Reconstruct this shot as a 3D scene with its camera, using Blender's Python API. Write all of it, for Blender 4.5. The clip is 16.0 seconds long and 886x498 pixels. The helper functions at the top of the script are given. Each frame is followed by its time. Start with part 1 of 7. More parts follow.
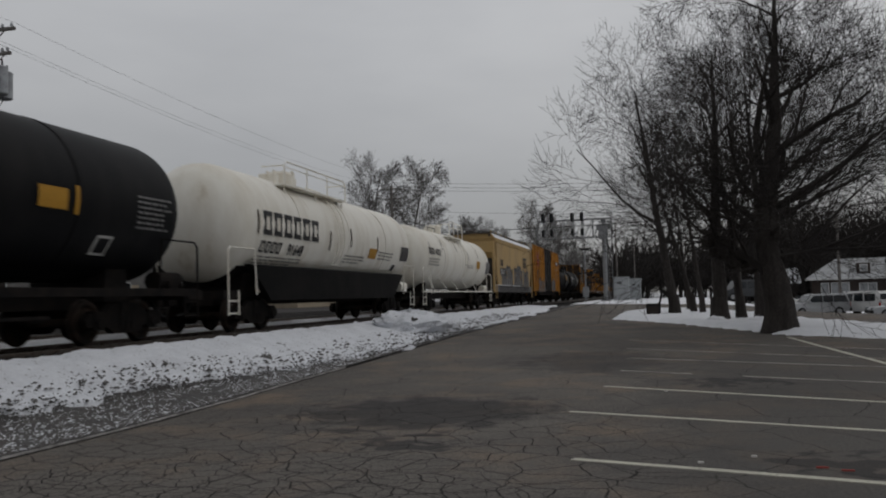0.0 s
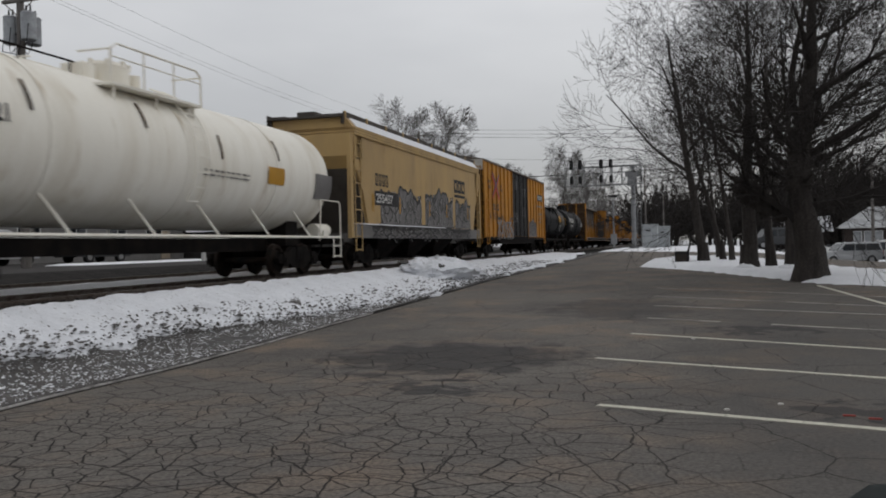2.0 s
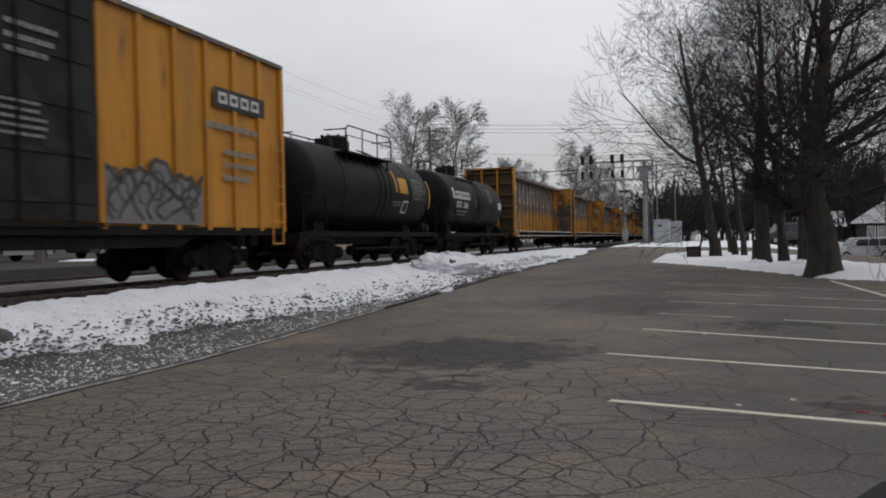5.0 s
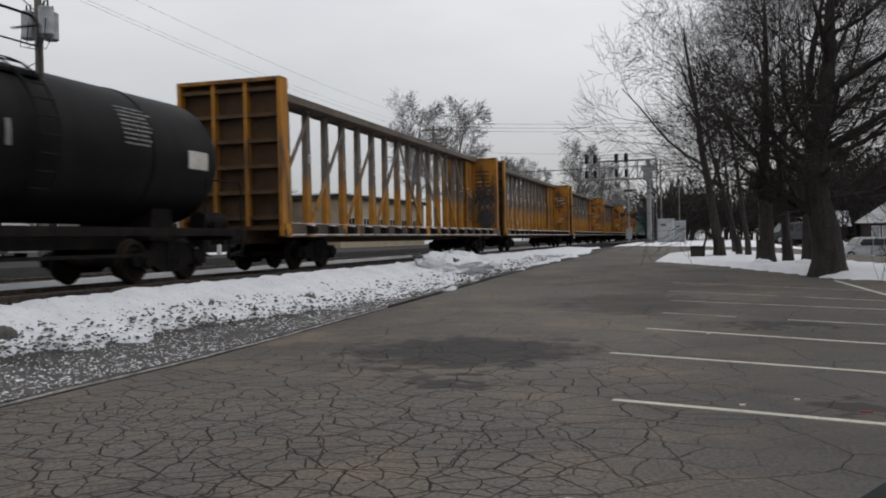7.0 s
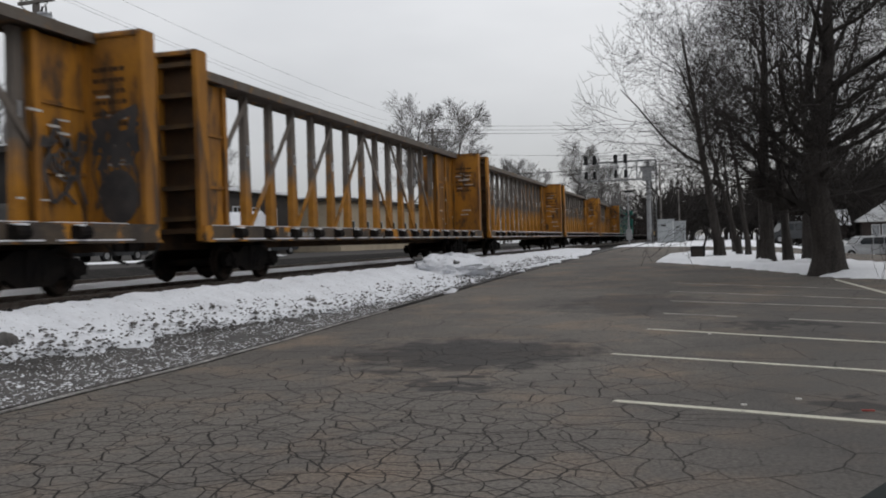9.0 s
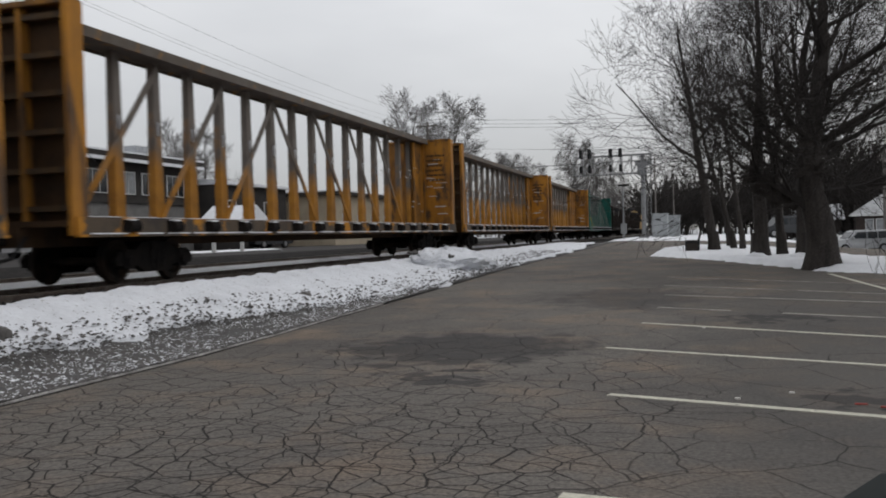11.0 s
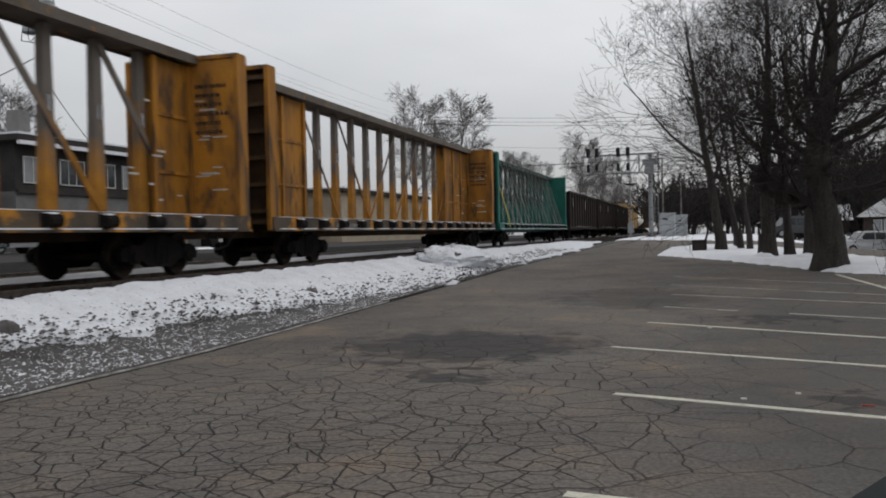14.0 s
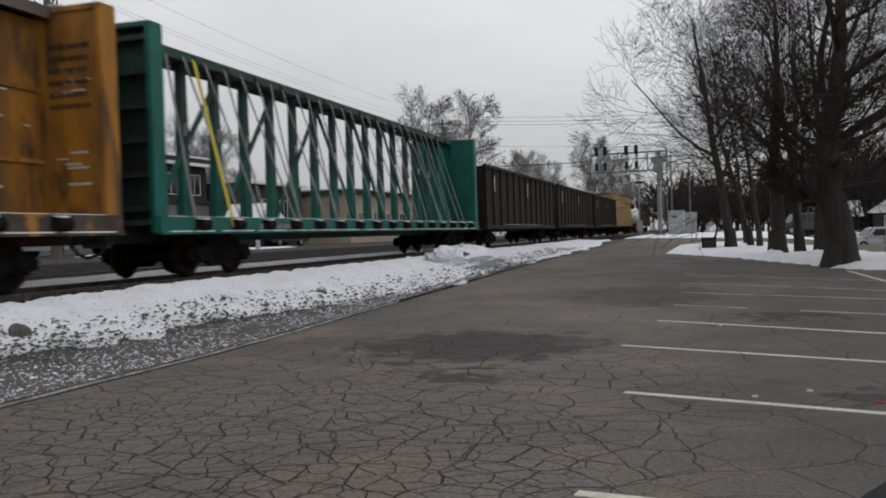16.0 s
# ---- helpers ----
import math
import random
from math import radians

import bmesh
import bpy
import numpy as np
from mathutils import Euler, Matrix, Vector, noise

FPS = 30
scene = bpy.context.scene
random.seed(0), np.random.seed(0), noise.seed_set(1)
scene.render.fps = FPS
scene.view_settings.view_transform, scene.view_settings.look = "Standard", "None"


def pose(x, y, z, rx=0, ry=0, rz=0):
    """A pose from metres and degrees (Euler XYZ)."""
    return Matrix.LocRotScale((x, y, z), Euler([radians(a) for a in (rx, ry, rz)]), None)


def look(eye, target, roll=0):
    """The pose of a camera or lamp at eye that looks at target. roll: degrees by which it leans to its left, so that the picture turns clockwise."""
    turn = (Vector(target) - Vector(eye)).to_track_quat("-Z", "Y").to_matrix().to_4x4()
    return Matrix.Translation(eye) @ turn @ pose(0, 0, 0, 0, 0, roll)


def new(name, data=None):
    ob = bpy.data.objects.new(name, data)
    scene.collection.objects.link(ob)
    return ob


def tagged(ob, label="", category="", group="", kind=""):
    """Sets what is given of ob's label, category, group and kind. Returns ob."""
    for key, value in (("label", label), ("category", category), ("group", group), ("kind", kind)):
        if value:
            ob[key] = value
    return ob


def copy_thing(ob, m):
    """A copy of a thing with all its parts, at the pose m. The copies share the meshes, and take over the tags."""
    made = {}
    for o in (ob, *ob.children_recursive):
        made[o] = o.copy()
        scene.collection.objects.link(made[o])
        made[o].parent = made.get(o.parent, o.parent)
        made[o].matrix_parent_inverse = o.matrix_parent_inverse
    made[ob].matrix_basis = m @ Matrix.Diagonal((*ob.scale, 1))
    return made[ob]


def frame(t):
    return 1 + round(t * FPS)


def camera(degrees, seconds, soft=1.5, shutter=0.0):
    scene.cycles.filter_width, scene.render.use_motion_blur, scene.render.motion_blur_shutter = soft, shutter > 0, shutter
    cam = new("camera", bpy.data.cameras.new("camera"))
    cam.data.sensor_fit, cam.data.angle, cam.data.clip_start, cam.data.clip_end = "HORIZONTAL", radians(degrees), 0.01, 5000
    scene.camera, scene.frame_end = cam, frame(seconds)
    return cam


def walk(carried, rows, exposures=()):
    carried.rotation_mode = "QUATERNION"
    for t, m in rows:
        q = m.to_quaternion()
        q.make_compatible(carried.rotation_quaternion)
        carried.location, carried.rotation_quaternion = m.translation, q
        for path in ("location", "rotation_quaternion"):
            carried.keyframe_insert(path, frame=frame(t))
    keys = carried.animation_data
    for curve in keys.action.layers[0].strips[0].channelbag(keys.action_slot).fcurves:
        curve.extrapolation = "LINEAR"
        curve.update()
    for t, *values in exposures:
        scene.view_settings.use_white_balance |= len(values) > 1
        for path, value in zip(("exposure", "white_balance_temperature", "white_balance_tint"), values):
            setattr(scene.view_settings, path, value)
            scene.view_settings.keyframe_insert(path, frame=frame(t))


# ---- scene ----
# ---- camera: held by hand from a parked car, turning only ----
EYE = (0.0, 0.0, 1.5)
cam = camera(54.4, 16.0, soft=1.9, shutter=0.25)
TURNS = [
    (0.0, 15.12, 3.25, 1.51), (0.5, 15.37, 0.39, 0.80), (1.0, 15.50, -0.46, 1.01), (1.5, 16.32, -0.46, 0.99),
    (2.0, 16.93, -0.24, 1.29), (2.5, 17.10, -0.07, 1.30), (3.0, 17.21, -0.03, 1.38), (3.5, 17.36, -0.06, 1.50),
    (4.0, 17.52, -0.47, 1.45), (6.5, 17.75, -0.57, 1.24), (7.0, 17.90, -0.60, 1.20), (7.5, 17.98, -0.55, 1.22),
    (8.0, 18.17, -0.45, 1.44), (8.5, 18.10, -0.44, 1.69), (9.0, 17.90, -0.44, 1.70), (11.5, 17.30, -0.99, 1.58),
    (12.0, 16.93, -1.09, 1.40), (12.5, 17.53, -0.97, 1.34), (13.0, 17.53, -0.99, 1.26), (13.5, 17.71, -0.80, 1.31),
    (14.0, 18.00, -0.99, 1.23), (14.5, 18.97, -0.70, 1.25), (15.0, 19.05, -0.74, 1.56), (15.5, 19.00, -0.98, 1.63),
    (16.0, 18.57, -0.98, 1.76)]
walk(cam, [(t, pose(*EYE, 90 + p, r, yw)) for t, yw, p, r in TURNS],
     exposures=[(0.0, -0.75), (0.5, -0.55), (1.0, -0.35), (1.5, -0.22), (2.5, -0.23), (3.0, -0.06), (3.5, 0.0), (9.0, 0.02), (16.0, 0.0)])

# ---- sky and sun: a closed winter overcast ----
world = bpy.data.worlds.new("overcast")
scene.world = world
world.use_nodes = True
nt = world.node_tree
nt.nodes.clear()
w_out = nt.nodes.new("ShaderNodeOutputWorld")
w_bg = nt.nodes.new("ShaderNodeBackground")
w_sky = nt.nodes.new("ShaderNodeTexSky")
w_sky.sky_type = 'NISHITA'
w_sky.sun_disc = False
w_sky.sun_elevation = radians(32)
w_sky.sun_rotation = radians(20)
w_tc = nt.nodes.new("ShaderNodeTexCoord")
w_map = nt.nodes.new("ShaderNodeMapping")
w_map.inputs["Scale"].default_value = (1.0, 1.0, 3.0)
w_no = nt.nodes.new("ShaderNodeTexNoise")
w_no.inputs["Scale"].default_value = 1.6
w_no.inputs["Detail"].default_value = 5.0
w_ramp = nt.nodes.new("ShaderNodeValToRGB")
w_ramp.color_ramp.elements[0].position = 0.3
w_ramp.color_ramp.elements[0].color = (5.0, 5.1, 5.32, 1)
w_ramp.color_ramp.elements[1].position = 0.75
w_ramp.color_ramp.elements[1].color = (7.0, 7.08, 7.24, 1)
w_sep = nt.nodes.new("ShaderNodeSeparateXYZ")
w_up = nt.nodes.new("ShaderNodeMapRange")
w_up.inputs["From Min"].default_value = 0.0
w_up.inputs["From Max"].default_value = 0.32
w_up.inputs["To Min"].default_value = 0.72
w_up.inputs["To Max"].default_value = 1.32
w_mul = nt.nodes.new("ShaderNodeVectorMath")
w_mul.operation = 'SCALE'
w_mix = nt.nodes.new("ShaderNodeMixRGB")
w_mix.inputs["Fac"].default_value = 0.94
w_bg.inputs["Strength"].default_value = 0.098
lk = nt.links.new
lk(w_tc.outputs["Generated"], w_map.inputs["Vector"])
lk(w_map.outputs["Vector"], w_no.inputs["Vector"])
lk(w_no.outputs["Fac"], w_ramp.inputs["Fac"])
lk(w_tc.outputs["Generated"], w_sep.inputs["Vector"])
lk(w_sep.outputs["Z"], w_up.inputs["Value"])
lk(w_ramp.outputs["Color"], w_mul.inputs[0])
lk(w_up.outputs["Result"], w_mul.inputs["Scale"])
lk(w_sky.outputs["Color"], w_mix.inputs["Color1"])
lk(w_mul.outputs["Vector"], w_mix.inputs["Color2"])
lk(w_mix.outputs["Color"], w_bg.inputs["Color"])
lk(w_bg.outputs["Background"], w_out.inputs["Surface"])

sun_data = bpy.data.lights.new("sun", 'SUN')
sun_data.energy = 0.5
sun_data.angle = radians(40)
sun_data.color = (1.0, 0.97, 0.94)
sun = new("sun", sun_data)
sun.matrix_basis = look((30, 25, 40), (0, 15, 0))


# ---- materials ----
def mat(name, col, rough=0.75, metal=0.0, col2=None, scale=1.2, amount=0.5, lo=0.4, hi=0.65, streak=(1, 1, 1),
        fine=35.0, fvar=0.25, bump=0.15, col3=None, scale3=4.0, lo3=0.58, hi3=0.7, each=0.0, spec=0.3):
    """A surface of col, worn to col2 in large patches and to col3 in smaller ones, with a fine grain and relief."""
    m = bpy.data.materials.new(name)
    m.use_nodes = True
    t = m.node_tree
    bsdf = t.nodes["Principled BSDF"]
    n, link = t.nodes.new, t.links.new
    tc = n("ShaderNodeTexCoord")
    mp = n("ShaderNodeMapping")
    mp.inputs["Scale"].default_value = streak
    link(tc.outputs["Object"], mp.inputs["Vector"])

    def patches(sc, a, b, detail=6.0, vec=mp.outputs["Vector"]):
        no = n("ShaderNodeTexNoise")
        no.inputs["Scale"].default_value = sc
        no.inputs["Detail"].default_value = detail
        no.inputs["Roughness"].default_value = 0.62
        link(vec, no.inputs["Vector"])
        r = n("ShaderNodeMapRange")
        r.inputs["From Min"].default_value, r.inputs["From Max"].default_value = a, b
        link(no.outputs["Fac"], r.inputs["Value"])
        return no.outputs["Fac"], r.outputs["Result"]

    def mixed(fac, c1, c2, kind='MIX', k=1.0):
        mx = n("ShaderNodeMixRGB")
        mx.blend_type = kind
        if k != 1.0:
            mu = n("ShaderNodeMath")
            mu.operation = 'MULTIPLY'
            mu.inputs[1].default_value = k
            link(fac, mu.inputs[0])
            fac = mu.outputs[0]
        link(fac, mx.inputs["Fac"])
        for sock, c in (("Color1", c1), ("Color2", c2)):
            if isinstance(c, tuple):
                mx.inputs[sock].default_value = (*c, 1)
            else:
                link(c, mx.inputs[sock])
        return mx.outputs["Color"]

    c2 = col2 or tuple(v * 0.7 for v in col)
    _, f1 = patches(scale, lo, hi)
    out = mixed(f1, col, c2, k=amount)
    if col3:
        _, f3 = patches(scale3, lo3, hi3)
        out = mixed(f3, out, col3)
    fn, ff = patches(fine, 0.35, 0.68, 3.0, tc.outputs["Object"])
    out = mixed(ff, out, (1 - fvar,) * 3, 'MULTIPLY')
    if each:
        info = n("ShaderNodeObjectInfo")
        hs = n("ShaderNodeHueSaturation")
        mr = n("ShaderNodeMapRange")
        mr.inputs["To Min"].default_value, mr.inputs["To Max"].default_value = 1 - each, 1 + each
        link(info.outputs["Random"], mr.inputs["Value"])
        link(mr.outputs["Result"], hs.inputs["Value"])
        link(out, hs.inputs["Color"])
        out = hs.outputs["Color"]
    link(out, bsdf.inputs["Base Color"])
    bsdf.inputs["Roughness"].default_value = rough
    bsdf.inputs["Metallic"].default_value = metal
    bsdf.inputs["Specular IOR Level"].default_value = spec
    bp = n("ShaderNodeBump")
    bp.inputs["Strength"].default_value = bump
    bp.inputs["Distance"].default_value = 0.02
    link(fn, bp.inputs["Height"])
    link(bp.outputs["Normal"], bsdf.inputs["Normal"])
    return m


def asphalt_material():
    """Old worn asphalt: brown-grey aggregate, patches, oil stains, alligator cracks fading away with broad noise."""
    m = mat("worn_asphalt", (0.176, 0.160, 0.144), 0.85, 0, (0.112, 0.102, 0.095), 0.22, 0.8, 0.42, 0.62, fine=30, fvar=0.5, bump=0.5, spec=0.12,
            col3=(0.235, 0.185, 0.145), scale3=0.7, lo3=0.48, hi3=0.70)
    t = m.node_tree
    bsdf = t.nodes["Principled BSDF"]
    n, link = t.nodes.new, t.links.new
    old = bsdf.inputs["Base Color"].links[0].from_socket
    tc = n("ShaderNodeTexCoord")
    warp = n("ShaderNodeTexNoise")
    warp.inputs["Scale"].default_value = 2.4
    warp.inputs["Detail"].default_value = 7
    link(tc.outputs["Object"], warp.inputs["Vector"])
    add = n("ShaderNodeMixRGB")
    add.blend_type = 'ADD'
    add.inputs["Fac"].default_value = 0.2
    link(tc.outputs["Object"], add.inputs["Color1"])
    link(warp.outputs["Color"], add.inputs["Color2"])

    def cracks(scale, w):
        v = n("ShaderNodeTexVoronoi")
        v.feature = 'DISTANCE_TO_EDGE'
        v.voronoi_dimensions = '2D'
        v.inputs["Scale"].default_value = scale
        link(add.outputs["Color"], v.inputs["Vector"])
        r = n("ShaderNodeMapRange")
        r.inputs["From Min"].default_value, r.inputs["From Max"].default_value = w * 0.35, w
        r.inputs["To Min"].default_value, r.inputs["To Max"].default_value = 1, 0
        link(v.outputs["Distance"], r.inputs["Value"])
        return r.outputs["Result"]

    def where(cx, cy, rx, ry):
        mp = n("ShaderNodeMapping")
        mp.vector_type = 'POINT'
        mp.inputs["Location"].default_value = (-(cx + 1.5) / rx, -(cy + 1.5) / ry, 0)
        mp.inputs["Scale"].default_value = (1 / rx, 1 / ry, 0)
        no = n("ShaderNodeVectorMath")
        no.operation = 'MULTIPLY_ADD'
        no.inputs[1].default_value = (3.0, 3.0, 3.0)
        link(warp.outputs["Color"], no.inputs[0])
        link(tc.outputs["Object"], no.inputs[2])
        link(no.outputs["Vector"], mp.inputs["Vector"])
        le = n("ShaderNodeVectorMath")
        le.operation = 'LENGTH'
        link(mp.outputs["Vector"], le.inputs[0])
        r = n("ShaderNodeMapRange")
        r.inputs["From Min"].default_value, r.inputs["From Max"].default_value = 0.98, 0.64
        link(le.outputs["Value"], r.inputs["Value"])
        return r.outputs["Result"]

    def op(kind, a, b):
        o = n("ShaderNodeMath")
        o.operation = kind
        for i, s in enumerate((a, b)):
            if isinstance(s, float):
                o.inputs[i].default_value = s
            else:
                link(s, o.inputs[i])
        return o.outputs[0]

    fine = op('MULTIPLY', cracks(4.6, 0.036), where(-3.6, 5.4, 3.6, 3.4))
    mid = op('MULTIPLY', cracks(2.3, 0.026), where(-3.4, 7.2, 4.4, 5.4))
    wide = op('MULTIPLY', cracks(0.806, 0.008), 0.8)
    crack = op('MAXIMUM', op('MAXIMUM', fine, mid), wide)
    stain = where(-3.3, 10.9, 1.9, 1.6)
    stain2 = where(-2.75, 8.7, 0.7, 0.4)
    stain3 = where(-1.6, 17.8, 1.8, 2.6)
    stain4 = op('MAXIMUM', where(0.9, 14.2, 1.0, 0.4), where(1.5, 8.2, 0.7, 0.45))
    st = op('MAXIMUM', op('MAXIMUM', stain, op('MAXIMUM', stain2, stain4)), op('MULTIPLY', stain3, 0.7))
    m0 = n("ShaderNodeMixRGB")
    link(op('MULTIPLY', where(3.4, 11.0, 4.8, 13.0), 0.5), m0.inputs["Fac"])
    link(old, m0.inputs["Color1"])
    m0.inputs["Color2"].default_value = (0.062, 0.06, 0.058, 1)
    m1 = n("ShaderNodeMixRGB")
    link(op('MULTIPLY', st, 0.8), m1.inputs["Fac"])
    link(m0.outputs["Color"], m1.inputs["Color1"])
    m1.inputs["Color2"].default_value = (0.042, 0.04, 0.04, 1)
    m2 = n("ShaderNodeMixRGB")
    link(op('MULTIPLY', crack, 0.92), m2.inputs["Fac"])
    link(m1.outputs["Color"], m2.inputs["Color1"])
    m2.inputs["Color2"].default_value = (0.012, 0.011, 0.011, 1)
    link(m2.outputs["Color"], bsdf.inputs["Base Color"])
    b2 = n("ShaderNodeBump")
    b2.invert = True
    b2.inputs["Strength"].default_value = 0.6
    b2.inputs["Distance"].default_value = 0.02
    link(crack, b2.inputs["Height"])
    link(bsdf.inputs["Normal"].links[0].from_socket, b2.inputs["Normal"])
    link(b2.outputs["Normal"], bsdf.inputs["Normal"])
    return m


ASPHALT = asphalt_material()
ROAD = mat("far_road", (0.075, 0.07, 0.068), 0.85, 0, (0.05, 0.048, 0.047), 0.2, 0.7, fine=12, spec=0.04)
FIELD = mat("winter_ground", (0.62, 0.63, 0.65), 0.9, 0, (0.10, 0.09, 0.07), 0.05, 0.85, 0.5, 0.62, fine=8, fvar=0.2)
SNOW = mat("snow", (0.72, 0.735, 0.77), 0.7, 0, (0.58, 0.59, 0.62), 1.5, 0.6, fine=14, fvar=0.12, bump=0.5,
           col3=(0.22, 0.205, 0.195), scale3=13, lo3=0.625, hi3=0.67)
THINSNOW = mat("thin_snow_on_shingles", (0.42, 0.43, 0.44), 0.8, 0, (0.16, 0.155, 0.15), 1.2, 0.8, fine=14, fvar=0.3)
SNOWCLEAN = mat("settled_snow", (0.80, 0.81, 0.84), 0.7, 0, (0.68, 0.69, 0.72), 1.2, 0.5, fine=14, fvar=0.1, bump=0.4)
GRAVEL = mat("grey_gravel", (0.115, 0.112, 0.11), 0.9, 0, (0.075, 0.072, 0.07), 3.0, 0.8, fine=30, fvar=0.4, bump=0.8,
             col3=(0.60, 0.61, 0.63), scale3=9, lo3=0.64, hi3=0.70)
STONE = mat("stone", (0.13, 0.122, 0.117), 0.9, 0, (0.08, 0.075, 0.07), 5, 0.8, fine=40, each=0.3)
BALLAST = mat("dark_ballast", (0.045, 0.042, 0.04), 0.95, 0, (0.025, 0.024, 0.023), 2, 0.8, fine=24, fvar=0.5, bump=0.9, spec=0.03)
LINE = mat("worn_yellow_white_line", (0.60, 0.58, 0.48), 0.8, 0, (0.42, 0.40, 0.34), 3, 0.7, fine=30, fvar=0.3,
           col3=(0.14, 0.13, 0.12), scale3=10, lo3=0.63, hi3=0.7)
RIM = mat("crumbled_pale_rim", (0.52, 0.50, 0.48), 0.9, 0, (0.17, 0.16, 0.15), 3, 0.9, fine=30, fvar=0.4)
LINEFAR = mat("faded_line", (0.40, 0.38, 0.34), 0.8, 0, (0.16, 0.15, 0.14), 2, 0.9, fine=30, fvar=0.3)
STEEL = mat("rail_steel", (0.20, 0.17, 0.15), 0.5, 0.7, (0.09, 0.06, 0.045), 4, 0.8)
TIE = mat("creosote_tie", (0.05, 0.042, 0.036), 0.9, 0, (0.03, 0.026, 0.024), 4, 0.8, spec=0.03)
BLACKTANK = mat("black_tank_paint", (0.007, 0.007, 0.008), 0.55, 0, (0.018, 0.017, 0.017), 0.8, 0.8, 0.45, 0.7, (1, 1, 0.4), fvar=0.2, bump=0.03, spec=0.08)
WHITETANK = mat("soiled_white_tank_paint", (0.84, 0.81, 0.73), 0.5, 0, (0.62, 0.56, 0.45), 0.7, 0.7, 0.45, 0.72, (1, 1.6, 0.3), fvar=0.06, bump=0.03,
                col3=(0.46, 0.37, 0.25), scale3=1.3, lo3=0.60, hi3=0.82)
BELOWTANK = mat("black_lower_tank_paint", (0.008, 0.008, 0.008), 0.7, 0, (0.02, 0.018, 0.017), 0.9, 0.7, bump=0.04, spec=0.06)
RUNNING = mat("grimy_running_gear", (0.012, 0.011, 0.011), 0.85, 0.0, (0.026, 0.021, 0.018), 2.5, 0.8, fine=20, fvar=0.3, spec=0.06)
WHEEL = mat("wheel_steel", (0.016, 0.015, 0.014), 0.7, 0.2, (0.06, 0.04, 0.03), 3, 0.7, spec=0.1)
HOPPER = mat("faded_tan_hopper_paint", (0.47, 0.315, 0.13), 0.6, 0, (0.34, 0.235, 0.12), 0.6, 0.8, 0.4, 0.7, (1, 1.4, 0.3), fvar=0.08, bump=0.03,
             col3=(0.26, 0.165, 0.08), scale3=1.4, lo3=0.56, hi3=0.76)
# dark walkway grey; on the end slopes it paints in the recess shade
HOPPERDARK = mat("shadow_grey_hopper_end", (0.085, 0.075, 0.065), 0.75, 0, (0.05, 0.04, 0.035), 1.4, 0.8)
YELLOW = mat("boxcar_yellow_paint", (0.47, 0.205, 0.022), 0.6, 0, (0.27, 0.125, 0.024), 0.7, 0.8, 0.42, 0.7, (1, 1.5, 0.35), fvar=0.1, bump=0.03,
             col3=(0.15, 0.07, 0.03), scale3=1.7, lo3=0.57, hi3=0.75, each=0.08)
CBYELLOW = mat("rust_stained_yellow_paint", (0.42, 0.18, 0.018), 0.65, 0, (0.15, 0.07, 0.022), 0.9, 0.9, 0.40, 0.62, (1, 1.6, 0.45), fvar=0.15, bump=0.05,
               col3=(0.075, 0.046, 0.028), scale3=2.2, lo3=0.51, hi3=0.66, each=0.14)
CBWORN = mat("scraped_grey_steel", (0.135, 0.115, 0.098), 0.7, 0.1, (0.10, 0.075, 0.055), 1.6, 0.8, fvar=0.2, col3=(0.34, 0.17, 0.04), scale3=2.5, lo3=0.58, hi3=0.68)
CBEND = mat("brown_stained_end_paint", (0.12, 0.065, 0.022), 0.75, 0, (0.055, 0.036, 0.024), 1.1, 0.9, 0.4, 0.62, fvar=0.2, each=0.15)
CBSILL = mat("dirty_yellow_sill_steel", (0.095, 0.07, 0.048), 0.75, 0.0, (0.045, 0.037, 0.032), 1.1, 0.9, 0.42, 0.6, fvar=0.25, col3=(0.46, 0.20, 0.02), scale3=1.3, lo3=0.53, hi3=0.60)
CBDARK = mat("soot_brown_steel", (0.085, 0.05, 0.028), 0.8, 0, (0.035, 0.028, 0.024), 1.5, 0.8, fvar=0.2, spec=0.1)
GREEN = mat("green_car_paint", (0.010, 0.13, 0.10), 0.55, 0, (0.010, 0.075, 0.058), 0.9, 0.8, fvar=0.12, bump=0.03,
            col3=(0.04, 0.05, 0.04), scale3=2.0, lo3=0.6, hi3=0.74)
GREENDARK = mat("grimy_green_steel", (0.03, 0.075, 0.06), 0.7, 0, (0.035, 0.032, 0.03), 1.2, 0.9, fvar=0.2)


